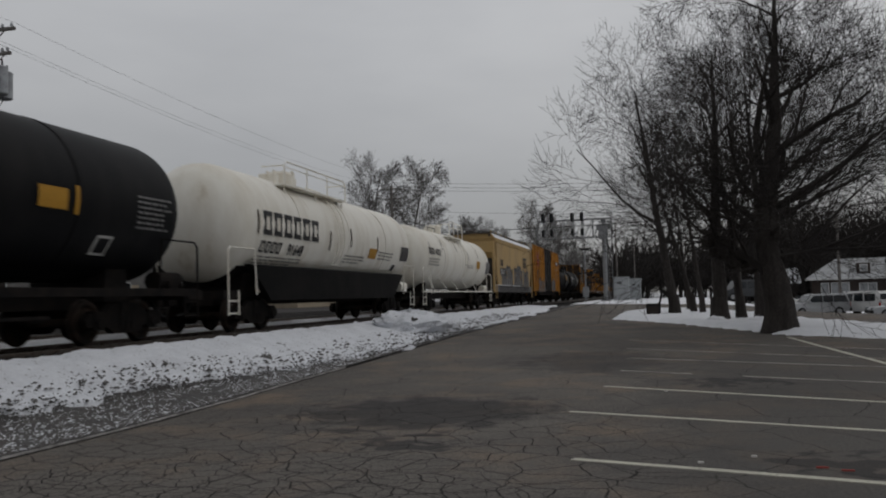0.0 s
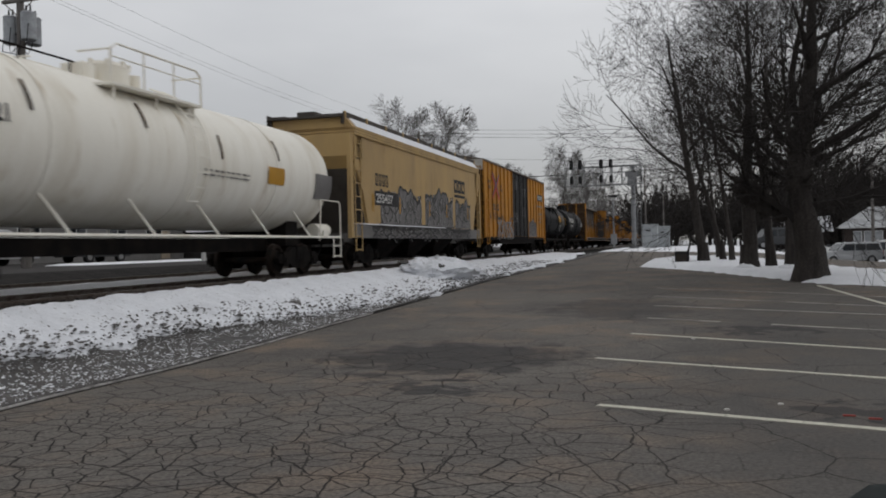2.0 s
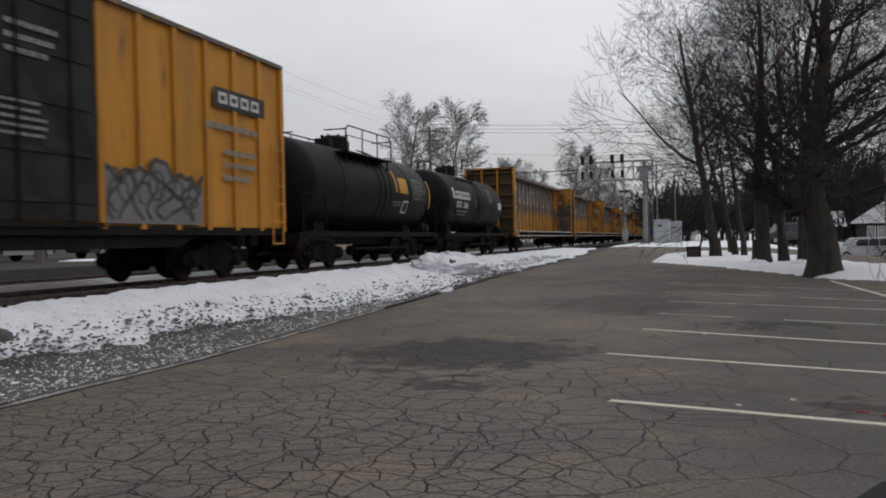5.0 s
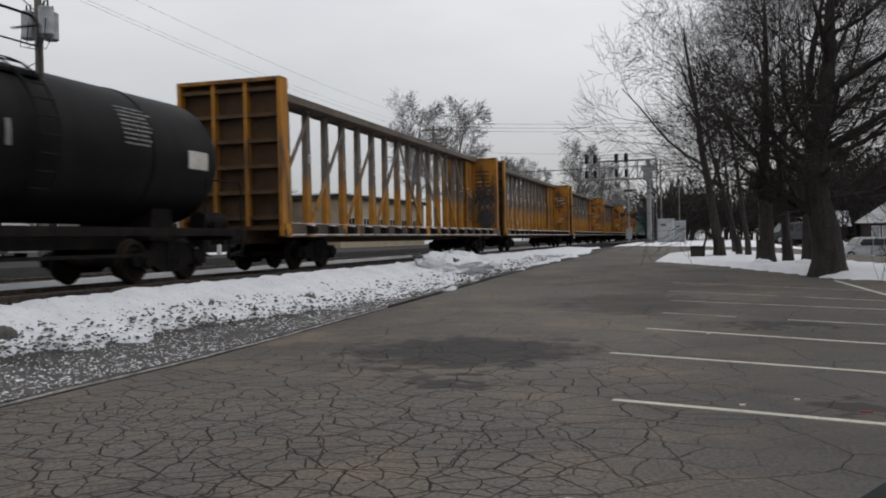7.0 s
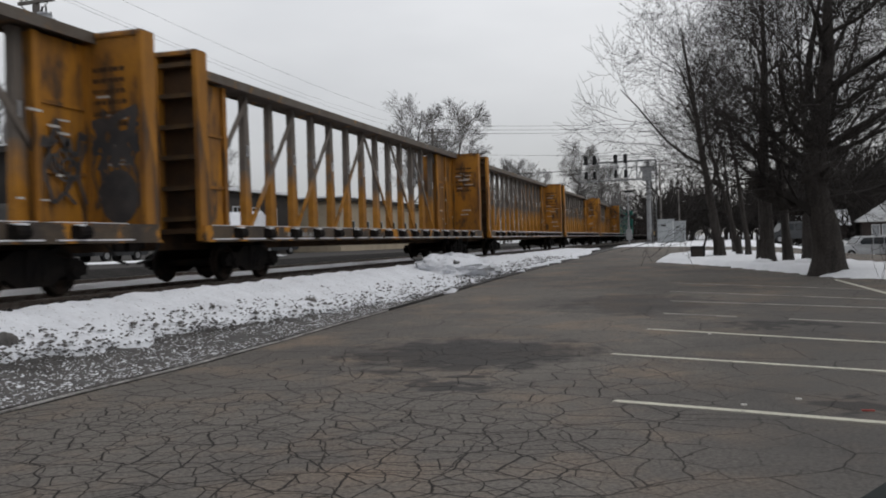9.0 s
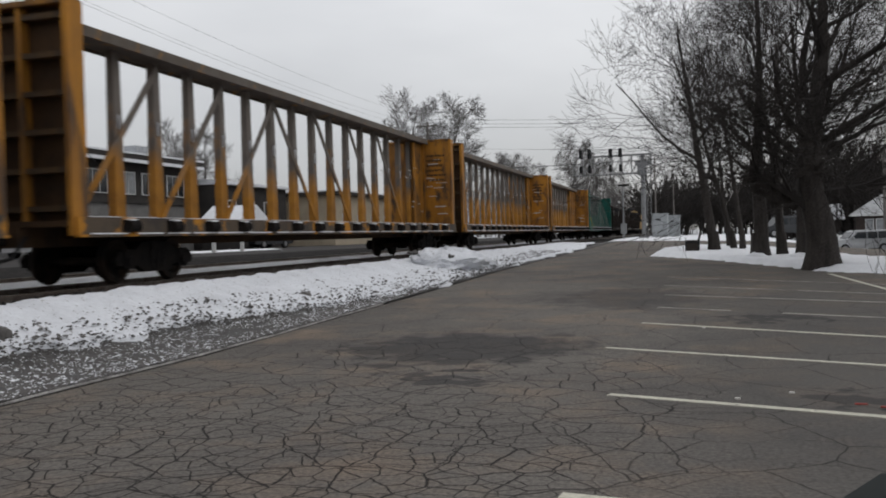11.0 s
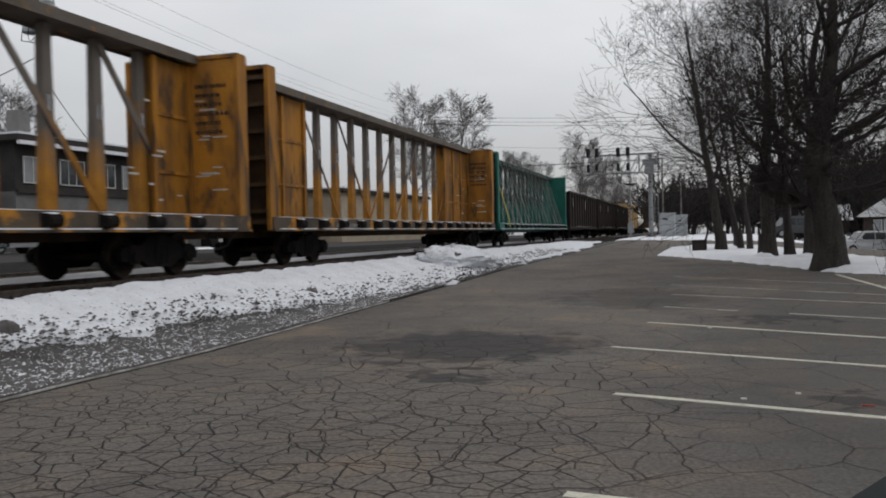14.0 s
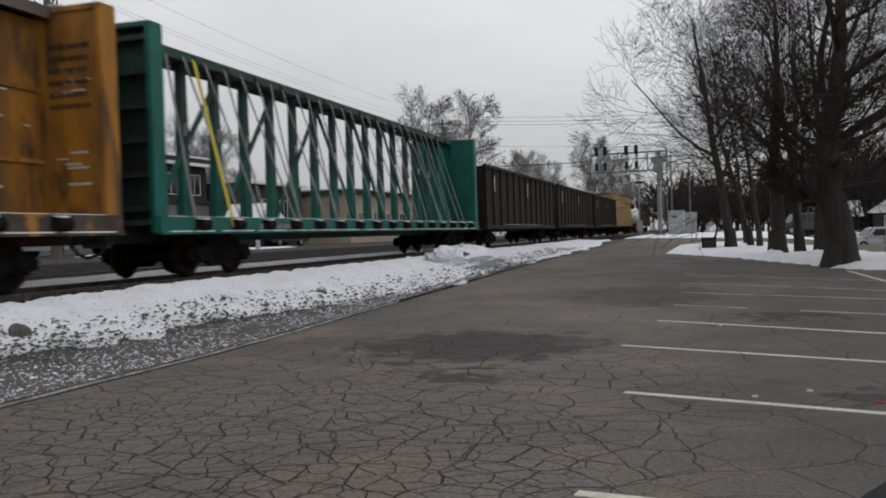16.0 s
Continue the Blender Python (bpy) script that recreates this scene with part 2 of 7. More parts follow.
def post_material(name, paint, bare):
    """Paint that is whole at the foot of a post and scraped to bare steel higher up, with a ragged border."""
    m = mat(name, paint, 0.7, 0, tuple(v * 0.45 for v in paint), 1.3, 0.8, fvar=0.2, bump=0.05, col3=(0.06, 0.045, 0.035), scale3=3.0, lo3=0.56, hi3=0.7, each=0.15)
    t = m.node_tree
    n, link = t.nodes.new, t.links.new
    bsdf = t.nodes["Principled BSDF"]
    old = bsdf.inputs["Base Color"].links[0].from_socket
    tc = n("ShaderNodeTexCoord")
    sep = n("ShaderNodeSeparateXYZ")
    link(tc.outputs["Generated"], sep.inputs["Vector"])
    no = n("ShaderNodeTexNoise")
    no.inputs["Scale"].default_value = 2.2
    no.inputs["Detail"].default_value = 5
    link(tc.outputs["Object"], no.inputs["Vector"])
    info = n("ShaderNodeObjectInfo")
    sc = n("ShaderNodeMath")
    sc.operation = 'MULTIPLY_ADD'
    sc.inputs[1].default_value = 0.7
    link(no.outputs["Fac"], sc.inputs[0])
    link(sep.outputs["Z"], sc.inputs[2])
    sh = n("ShaderNodeMath")
    sh.operation = 'MULTIPLY_ADD'
    sh.inputs[1].default_value = 0.25
    link(info.outputs["Random"], sh.inputs[0])
    link(sc.outputs[0], sh.inputs[2])
    mr = n("ShaderNodeMapRange")
    mr.inputs["From Min"].default_value, mr.inputs["From Max"].default_value = 0.72, 1.05
    link(sh.outputs[0], mr.inputs["Value"])
    steel = n("ShaderNodeMixRGB")
    steel.inputs["Color1"].default_value = (*bare, 1)
    steel.inputs["Color2"].default_value = (*(v * 0.55 for v in bare), 1)
    link(no.outputs["Fac"], steel.inputs["Fac"])
    mx = n("ShaderNodeMixRGB")
    link(mr.outputs["Result"], mx.inputs["Fac"])
    link(old, mx.inputs["Color1"])
    link(steel.outputs["Color"], mx.inputs["Color2"])
    link(mx.outputs["Color"], bsdf.inputs["Base Color"])
    return m


CBPOST = post_material("yellow_post_scraped_bare", (0.40, 0.175, 0.02), (0.17, 0.145, 0.125))
GREENPOST = post_material("green_post_scraped_bare", (0.010, 0.11, 0.082), (0.03, 0.07, 0.058))
STRAP = mat("grey_strap", (0.27, 0.26, 0.25), 0.8, 0, (0.12, 0.11, 0.10), 3, 0.8)
STRAPY = mat("yellow_strap", (0.65, 0.52, 0.06), 0.8, 0)
DOORBLACK = mat("black_door_paint", (0.017, 0.016, 0.017), 0.6, 0, (0.04, 0.038, 0.036), 1.5, 0.8, spec=0.1)
GONDOLA = mat("black_brown_gondola_paint", (0.028, 0.022, 0.02), 0.7, 0, (0.05, 0.036, 0.03), 1.1, 0.8, each=0.15, spec=0.08)
GREYWHITE = mat("dull_white_paint", (0.60, 0.58, 0.54), 0.65, 0, (0.4, 0.38, 0.35), 2, 0.7)
INK = mat("black_lettering", (0.02, 0.02, 0.022), 0.6, 0, (0.06, 0.055, 0.05), 5, 0.6)
INKSOFT = mat("faded_black_stencil", (0.17, 0.16, 0.15), 0.7, 0, (0.3, 0.28, 0.25), 6, 0.7)
INKPALE = mat("faded_white_stencil", (0.27, 0.265, 0.26), 0.7, 0, (0.14, 0.14, 0.14), 6, 0.7)
INKWHITE = mat("white_lettering", (0.62, 0.61, 0.58), 0.6, 0, (0.35, 0.34, 0.32), 5, 0.6)
SCRAPRED = mat("dull_red_plastic", (0.30, 0.045, 0.035), 0.6, 0)
INKBLUE = mat("blue_lettering", (0.05, 0.08, 0.16), 0.6, 0)
INKRED = mat("red_paint_mark", (0.50, 0.07, 0.03), 0.6, 0)
PLACARD = mat("orange_yellow_plate", (0.52, 0.27, 0.03), 0.6, 0)
GRAFGREY = mat("graffiti_silver", (0.19, 0.183, 0.178), 0.5, 0.1, (0.14, 0.13, 0.125), 1.5, 0.8)
GRAFLIGHT = mat("graffiti_pale", (0.42, 0.41, 0.40), 0.6, 0, (0.28, 0.27, 0.26), 2, 0.7)
GRAFDARK = mat("graffiti_dark", (0.05, 0.048, 0.05), 0.6, 0, (0.10, 0.09, 0.085), 2, 0.7)
BARK = mat("wet_bark", (0.06, 0.052, 0.047), 0.95, 0, (0.028, 0.024, 0.022), 2.5, 0.8, streak=(3, 3, 0.6), fine=22, fvar=0.45, bump=0.9)
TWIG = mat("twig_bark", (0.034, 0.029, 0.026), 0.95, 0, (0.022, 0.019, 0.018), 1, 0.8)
# bark of the far trees, paled to paint distance haze into its colour
HAZETWIG = mat("far_twig_bark", (0.16, 0.15, 0.145), 0.95, 0, (0.09, 0.083, 0.08), 0.5, 0.8)
GALV = mat("galvanised_steel", (0.42, 0.44, 0.46), 0.55, 0.4, (0.26, 0.26, 0.27), 3, 0.7)
# darker copy of GALV, with the shade on the signals put into its colour
SIGNALGREY = mat("dull_signal_grey", (0.27, 0.275, 0.28), 0.7, 0.1, (0.18, 0.18, 0.185), 3, 0.7)
BLACKMETAL = mat("black_metal", (0.02, 0.02, 0.022), 0.6, 0.2)
POLEWOOD = mat("weathered_pole_wood", (0.19, 0.175, 0.165), 0.95, 0, (0.12, 0.11, 0.10), 2, 0.8, streak=(4, 4, 0.3))
PALEWALL = mat("dull_pale_wall", (0.34, 0.335, 0.33), 0.85, 0, (0.24, 0.235, 0.23), 0.6, 0.8)
SHEDGREY = mat("pale_grey_cabinet_paint", (0.40, 0.42, 0.43), 0.7, 0, (0.32, 0.335, 0.34), 1.2, 0.7)
BRICK = mat("dark_brick", (0.05, 0.037, 0.032), 0.9, 0, (0.035, 0.028, 0.026), 1.5, 0.8, fine=18, fvar=0.3)
STUCCO = mat("grey_stucco", (0.20, 0.195, 0.19), 0.9, 0, (0.14, 0.135, 0.13), 0.8, 0.8)
BEIGE = mat("beige_siding", (0.46, 0.39, 0.29), 0.85, 0, (0.36, 0.30, 0.23), 0.8, 0.8)
DARKWALL = mat("dark_brown_siding", (0.05, 0.045, 0.042), 0.9, 0, (0.03, 0.028, 0.027), 1.2, 0.8)
TRIM = mat("white_trim", (0.62, 0.62, 0.61), 0.7, 0)
GLASS = mat("dark_window_glass", (0.02, 0.023, 0.026), 0.08, 0, (0.035, 0.04, 0.045), 0.6, 0.7, bump=0.0, spec=0.6)
PALEGLASS = mat("curtained_window_glass", (0.30, 0.31, 0.32), 0.12, 0, (0.2, 0.21, 0.22), 1.5, 0.7, bump=0.0, spec=0.6)
CARSILVER = mat("silver_car_paint", (0.42, 0.43, 0.44), 0.3, 0.3, (0.34, 0.34, 0.35), 1, 0.6, bump=0.0, spec=0.6)
CARWHITE = mat("white_car_paint", (0.66, 0.66, 0.65), 0.35, 0, (0.5, 0.5, 0.49), 1, 0.6, bump=0.0, spec=0.5)
CARGREEN = mat("dark_green_car_paint", (0.012, 0.035, 0.032), 0.25, 0.2, (0.02, 0.045, 0.04), 1, 0.6, bump=0.0, spec=0.6)
CARDARK = mat("dark_car_paint", (0.03, 0.032, 0.036), 0.3, 0.2, bump=0.0, spec=0.6)
WINGPAINT = mat("dull_black_green_paint", (0.006, 0.012, 0.012), 0.6, 0, (0.010, 0.018, 0.017), 2, 0.6, bump=0.0, spec=0.12)
RUBBER = mat("black_rubber", (0.018, 0.018, 0.018), 0.85, 0)
CHROME = mat("wheel_rim_metal", (0.4, 0.4, 0.41), 0.35, 0.8)
TAIL = mat("red_lamp_glass", (0.35, 0.02, 0.015), 0.25, 0)
CABLE = mat("black_cable", (0.02, 0.02, 0.02), 0.7, 0)
WOODDARK = mat("dark_bench_wood", (0.045, 0.036, 0.03), 0.85, 0)


# ---- mesh building ----
class Shape:
    """Vertices and faces gathered from boxes, bars, lathes and sheets."""

    def __init__(self):
        self.v, self.f = [], []

    def add(self, verts, faces):
        k = len(self.v)
        self.v += [tuple(p) for p in verts]
        self.f += [tuple(i + k for i in q) for q in faces]
        return self

    def box(self, x0, x1, y0, y1, z0, z1, m=None):
        p = [(x, y, z) for z in (z0, z1) for y in (y0, y1) for x in (x0, x1)]
        if m:
            p = [tuple(m @ Vector(q)) for q in p]
        return self.add(p, [(0, 2, 3, 1), (4, 5, 7, 6), (0, 1, 5, 4), (2, 6, 7, 3), (0, 4, 6, 2), (1, 3, 7, 5)])

    def soft(self, x0, x1, y0, y1, z0, z1, c=0.02):
        """A box whose upright and upper edges are chamfered."""
        a = [(x0 + c, y0), (x1 - c, y0), (x1, y0 + c), (x1, y1 - c), (x1 - c, y1), (x0 + c, y1), (x0, y1 - c), (x0, y0 + c)]
        cx, cy = (x0 + x1) / 2, (y0 + y1) / 2
        sx, sy = 1 - 2 * c / max(x1 - x0, 1e-3), 1 - 2 * c / max(y1 - y0, 1e-3)
        v = [(x, y, z0) for x, y in a] + [(x, y, z1 - c) for x, y in a] + [(cx + (x - cx) * sx, cy + (y - cy) * sy, z1) for x, y in a]
        f = [tuple(range(7, -1, -1)), tuple(range(16, 24))]
        for k in (0, 8):
            f += [(k + i, k + (i + 1) % 8, k + 8 + (i + 1) % 8, k + 8 + i) for i in range(8)]
        return self.add(v, f)

    def bar(self, a, b, r0, r1=None, n=6, cap=True):
        a, b = Vector(a), Vector(b)
        r1 = r0 if r1 is None else r1
        d = (b - a).normalized()
        s = d.orthogonal().normalized()
        u = d.cross(s)
        v, f = [], []
        for p, r in ((a, r0), (b, r1)):
            v += [tuple(p + (s * math.cos(2 * math.pi * i / n) + u * math.sin(2 * math.pi * i / n)) * r) for i in range(n)]
        f = [(i, (i + 1) % n, n + (i + 1) % n, n + i) for i in range(n)]
        if cap:
            f += [tuple(range(n - 1, -1, -1)), tuple(range(n, 2 * n))]
        return self.add(v, f)

    def path(self, pts, r, n=6):
        pts = [Vector(p) for p in pts]
        s, rings_ = None, []
        for i, p in enumerate(pts):
            d = (pts[min(i + 1, len(pts) - 1)] - pts[max(i - 1, 0)]).normalized()
            s = d.orthogonal() if s is None else s - d * s.dot(d)
            s = s.normalized() if s.length > 1e-6 else d.orthogonal().normalized()
            u = d.cross(s)
            rings_.append([tuple(p + (s * math.cos(2 * math.pi * k / n) + u * math.sin(2 * math.pi * k / n)) * r) for k in range(n)])
        return self.loft(rings_)

    def plank(self, a, b, w, t, up=(0, 0, 1)):
        """A flat bar from a to b, w wide across up x run, t thick."""
        a, b = Vector(a), Vector(b)
        d = (b - a).normalized()
        s = d.cross(Vector(up)).normalized() * w / 2
        u = s.cross(d).normalized() * t / 2
        v = [a - s - u, a + s - u, a + s + u, a - s + u, b - s - u, b + s - u, b + s + u, b - s + u]
        return self.add(v, [(0, 1, 2, 3), (7, 6, 5, 4), (0, 4, 5, 1), (1, 5, 6, 2), (2, 6, 7, 3), (3, 7, 4, 0)])

    def lathe(self, profile, n=40, a0=0.0, a1=360.0, centre=(0, 0)):
        """Turned round the y axis through (x, z) = centre; profile of (y, r)."""
        full = a1 - a0 > 359
        k = n if full else n + 1
        v = []
        for y, r in profile:
            for i in range(k):
                a = radians(a0 + (a1 - a0) * i / n)
                v.append((centre[0] + r * math.cos(a), y, centre[1] + r * math.sin(a)))
        f = []
        for j in range(len(profile) - 1):
            for i in range(n):
                i2 = (i + 1) % k
                f.append((j * k + i, (j + 1) * k + i, (j + 1) * k + i2, j * k + i2))
        return self.add(v, f)

    def prism(self, outline, x0, x1):
        """An outline of (y, z) drawn out from x0 to x1."""
        n = len(outline)
        v = [(x0, y, z) for y, z in outline] + [(x1, y, z) for y, z in outline]
        return self.add(v, [tuple(range(n)), tuple(range(2 * n - 1, n - 1, -1))] + [(i, n + i, n + (i + 1) % n, (i + 1) % n) for i in range(n)])

    def loft(self, rings, cap=True):
        n = len(rings[0])
        v = [p for r in rings for p in r]
        f = [(j * n + i, j * n + (i + 1) % n, (j + 1) * n + (i + 1) % n, (j + 1) * n + i) for j in range(len(rings) - 1) for i in range(n)]
        if cap:
            f += [tuple(range(n - 1, -1, -1)), tuple(range((len(rings) - 1) * n, len(rings) * n))]
        return self.add(v, f)


def mesh_of(name, shape, material, smooth=False):
    me = bpy.data.meshes.new(name)
    me.from_pydata(shape.v, [], shape.f)
    for m in (material if isinstance(material, (list, tuple)) else (material,)):
        me.materials.append(m)
    bm = bmesh.new()
    bm.from_mesh(me)
    bmesh.ops.recalc_face_normals(bm, faces=bm.faces)
    bm.to_mesh(me)
    bm.free()
    if smooth:
        me.polygons.foreach_set("use_smooth", [True] * len(me.polygons))
        me.set_sharp_from_angle(angle=radians(38))
    return me


def part(name, shape, material, parent, label="", smooth=False, m=None):
    ob = new(name, mesh_of(name, shape, material, smooth))
    ob.parent = parent
    if m:
        ob.matrix_basis = m
    return tagged(ob, label)


def pieces(name, shape, material, parent, label=""):
    """Each loose piece of a Shape as a part of its own; pieces of the same form share one mesh."""
    owner = list(range(len(shape.v)))

    def find(i):
        while owner[i] != i:
            owner[i] = owner[owner[i]]
            i = owner[i]
        return i

    for f in shape.f:
        a = find(f[0])
        for i in f[1:]:
            owner[find(i)] = a
    groups = {}
    for f in shape.f:
        groups.setdefault(find(f[0]), []).append(f)
    made = {}
    for fs in groups.values():
        ids = sorted({i for f in fs for i in f})
        c = Vector((0, 0, 0))
        for i in ids:
            c += Vector(shape.v[i])
        c /= len(ids)
        pos = {i: k for k, i in enumerate(ids)}
        vs = [tuple(round(q, 4) for q in (Vector(shape.v[i]) - c)) for i in ids]
        fl = [tuple(pos[i] for i in f) for f in fs]
        key = (tuple(vs), tuple(fl))
        if key not in made:
            s = Shape()
            s.v, s.f = vs, fl
            made[key] = mesh_of(name, s, material)
        ob = new(name, made[key])
        ob.parent = parent
        ob.location = c
        tagged(ob, label)


def thing(name, label, category, at=None, group="", kind=""):
    ob = new(name)
    ob.empty_display_size = 0.2
    if at:
        ob.matrix_basis = at
    return tagged(ob, label, category, group, kind)


def solo(name, shape, material, label, category, kind="", smooth=False, group=""):
    return tagged(new(name, mesh_of(name, shape, material, smooth)), label, category, group, kind)


def lettering(text, size, wide=1.0):
    """The outline of a text as a Shape in the (y, z) plane, starting at y = 0, z = 0, with its width scaled."""
    cu = bpy.data.curves.new("lettering", 'FONT')
    cu.body, cu.size, cu.resolution_u, cu.offset = text, size, 3, size * 0.022
    ob = new("lettering", cu)
    me = bpy.data.meshes.new_from_object(ob.evaluated_get(bpy.context.evaluated_depsgraph_get()))
    s = Shape()
    s.add([(0, v.co.x * wide, v.co.y) for v in me.vertices], [tuple(p.vertices) for p in me.polygons])
    bpy.data.objects.remove(ob)
    bpy.data.curves.remove(cu)
    bpy.data.meshes.remove(me)
    return s


def on_side(shape, x, y, z):
    """Moves a (y, z) outline onto the side plane at x."""
    shape.v = [(x, y + b, z + c) for _, b, c in shape.v]
    return shape


def on_tank(shape, y, z, r, zc, lift=0.022):
    """Bends a (y, z) outline round a tank of radius r whose axis lies at zc."""
    out = []
    for _, b, c in shape.v:
        a = (z + c - zc) / r
        out.append(((r + lift) * math.cos(a), y + b, zc + (r + lift) * math.sin(a)))
    shape.v = out
    return shape


def patch(w, h, k=6):
    """A flat (y, z) sheet w by h in strips, to be bent or laid on a side."""
    s = Shape()
    v = [(0, w * i, h * j / k) for j in range(k + 1) for i in (0, 1)]
    return s.add(v, [(2 * j, 2 * j + 1, 2 * j + 3, 2 * j + 2) for j in range(k)])


def text_bars(w, h, lines, seed=1):
    """Rows of short bars: small lettering that cannot be read."""
    rnd = random.Random(seed)
    s = Shape()
    step = h / lines
    for i in range(lines):
        y = 0
        while y < w * rnd.uniform(0.75, 1.0):
            b = rnd.uniform(0.03, 0.13) * w
            s.add([(0, y, i * step), (0, y + b, i * step), (0, y + b, i * step + step * 0.42), (0, y, i * step + step * 0.42)], [(0, 1, 2, 3)])
            y += b + rnd.uniform(0.015, 0.04) * w
    return s


def rings(count, w, h, gap, t):
    """A row of square rings with a thick stroke: a firm's name as plain shapes."""
    s = Shape()
    for i in range(count):
        y = i * (w + gap)
        s.add([(0, y + a, b) for a, b in ((0, 0), (w, 0), (w, h), (0, h), (t, t), (w - t, t), (w - t, h - t), (t, h - t))],
              [(0, 1, 5, 4), (1, 2, 6, 5), (2, 3, 7, 6), (3, 0, 4, 7)])
    return s


def ribbon(s, pts, w):
    """A painted stroke along (y, z) points."""
    k = len(s.v)
    for i, (y, z) in enumerate(pts):
        a, b = pts[max(i - 1, 0)], pts[min(i + 1, len(pts) - 1)]
        dy, dz = b[0] - a[0], b[1] - a[1]
        le = math.hypot(dy, dz) or 1
        s.v += [(0, y - dz / le * w / 2, z + dy / le * w / 2), (0, y + dz / le * w / 2, z - dy / le * w / 2)]
    s.f += [(k + 2 * i, k + 2 * i + 1, k + 2 * i + 3, k + 2 * i + 2) for i in range(len(pts) - 1)]


def rounded(pts, times=3):
    """Cuts the corners of a line of (y, z) points until it bends smoothly."""
    for _ in range(times):
        out = [pts[0]]
        for (a, b), (c, d) in zip(pts, pts[1:]):
            out += [(0.75 * a + 0.25 * c, 0.75 * b + 0.25 * d), (0.25 * a + 0.75 * c, 0.25 * b + 0.75 * d)]
        pts = out + [pts[-1]]
    return pts


def graffiti(w, h, seed, strokes=14):
    """A sprayed piece as three layers: the fill, pale strokes and dark outlines."""
    rnd = random.Random(seed)
    fill, pale, dark = Shape(), Shape(), Shape()
    n = 60
    ph = [rnd.uniform(0, 6) for _ in range(4)]
    top = [h * (0.80 + 0.12 * math.sin(9 * i / n + ph[0]) + 0.07 * math.sin(23 * i / n + ph[1]) + 0.04 * math.sin(47 * i / n + ph[2])) for i in range(n + 1)]
    fill.v = [(0, w * i / n, z) for i in range(n + 1) for z in (0, top[i])]
    fill.f = [(2 * i, 2 * i + 2, 2 * i + 3, 2 * i + 1) for i in range(n)]
    ribbon(dark, [(w * i / n, top[i]) for i in range(n + 1)], 0.09)
    for k in range(strokes):
        y0 = w * (k + 0.5) / strokes
        pts = []
        a, b, c = rnd.uniform(0, 6), rnd.uniform(2.0, 5.0), rnd.uniform(0.2, 0.55) * w / strokes * 1.6
        for i in range(15):
            q = i / 14
            pts.append((min(max(y0 + c * math.sin(a + b * q * 2), 0.05), w - 0.05), h * (0.06 + 0.74 * q)))
        ribbon(dark, pts, 0.07)
        ribbon(pale, [(y + 0.07, z) for y, z in pts], 0.06)
        r = rnd.uniform(0.1, 0.24)
        cy, cz = min(max(y0 + rnd.uniform(-0.2, 0.2), 0.3), w - 0.3), h * rnd.uniform(0.25, 0.6)
        ribbon(dark, [(cy + r * math.cos(0.5 * i), cz + 1.3 * r * math.sin(0.5 * i)) for i in range(rnd.randint(7, 14))], 0.05)
    return fill, pale, dark


def smooth_step(a, b, x):
    q = min(max((x - a) / (b - a), 0.0), 1.0)
    return q * q * (3 - 2 * q)

# stall lines of the lot: two ends, width, material, label
STALLS = [
    ((-0.88, 4.86), (1.6, 4.57), 0.10, 0, "worn yellow-white stall line across the asphalt"),
    ((-0.97, 7.98), (2.6, 6.98), 0.10, 0, "worn yellow-white stall line across the asphalt"),
    ((-1.36, 11.04), (3.6, 9.40), 0.10, 0, "worn yellow-white stall line across the asphalt"),
    ((-1.12, 13.57), (4.1, 11.33), 0.10, 0, "worn yellow-white stall line across the asphalt"),
    ((-1.01, 15.82), (0.2, 15.25), 0.09, 1, "faded stall line broken by a patch in the asphalt"),
    ((1.0, 14.9), (4.6, 13.28), 0.09, 1, "faded stall line broken by a patch in the asphalt"),
    ((-1.03, 18.19), (5.0, 15.54), 0.09, 1, "faded stall line across the asphalt"),
    ((-1.16, 20.54), (4.6, 17.2), 0.09, 1, "faded stall line across the asphalt"),
    ((-1.23, 23.08), (4.4, 19.6), 0.08, 1, "faded stall line across the asphalt"),
    ((2.68, 23.45), (4.05, 12.8), 0.10, 0, "worn white line along the ends of the stalls"),
]


# ---- ground: the lot rises gently to the level of the crossing; the tracks lie on a low bank ----
TRACK_X, RAIL_Z = -11.2, 0.76
SKEW = 0.0245           # the tracks draw away from the lot by this much a metre
HEADING = math.degrees(math.atan(SKEW))
EDGE_X = -6.6
RISE = [(-4000, 0.0), (10, 0.0), (20, 0.2), (26, 0.34), (35, 0.46), (55, 0.73), (75, 0.80), (5000, 0.80)]


def lot_z(y):
    return float(np.interp(y, [a for a, _ in RISE], [b for _, b in RISE]))


def ground_z(x, y):
    z = lot_z(y)
    z += (0.56 - z) * (smooth_step(EDGE_X - 0.3, -9.7, x) if x > -9.7 else 1.0)
    if x < -17.0:
        z += 0.38 * smooth_step(-17.0, -20.0, x)
    if x > 0:
        z -= 1.75 * smooth_step(2.0, 10.0, x) * smooth_step(30, 78, y)
    return z


def steps(parts):
    out = []
    for a, b, s in parts:
        out += list(np.arange(a, b, s))
    return out + [parts[-1][1]]


def sheet(xs, ys, zfun, keep=None):
    s = Shape()
    n = len(ys)
    s.v = [(x, y, zfun(x, y)) for x in xs for y in ys]
    for i in range(len(xs) - 1):
        for j in range(n - 1):
            if keep is None or keep((xs[i] + xs[i + 1]) / 2, (ys[j] + ys[j + 1]) / 2):
                s.f.append((i * n + j, (i + 1) * n + j, (i + 1) * n + j + 1, i * n + j + 1))
    return s


def paved(x, y):
    if x > EDGE_X and -60 < y < (62 if x < 0 else 54) and x < 60:
        return True
    return False


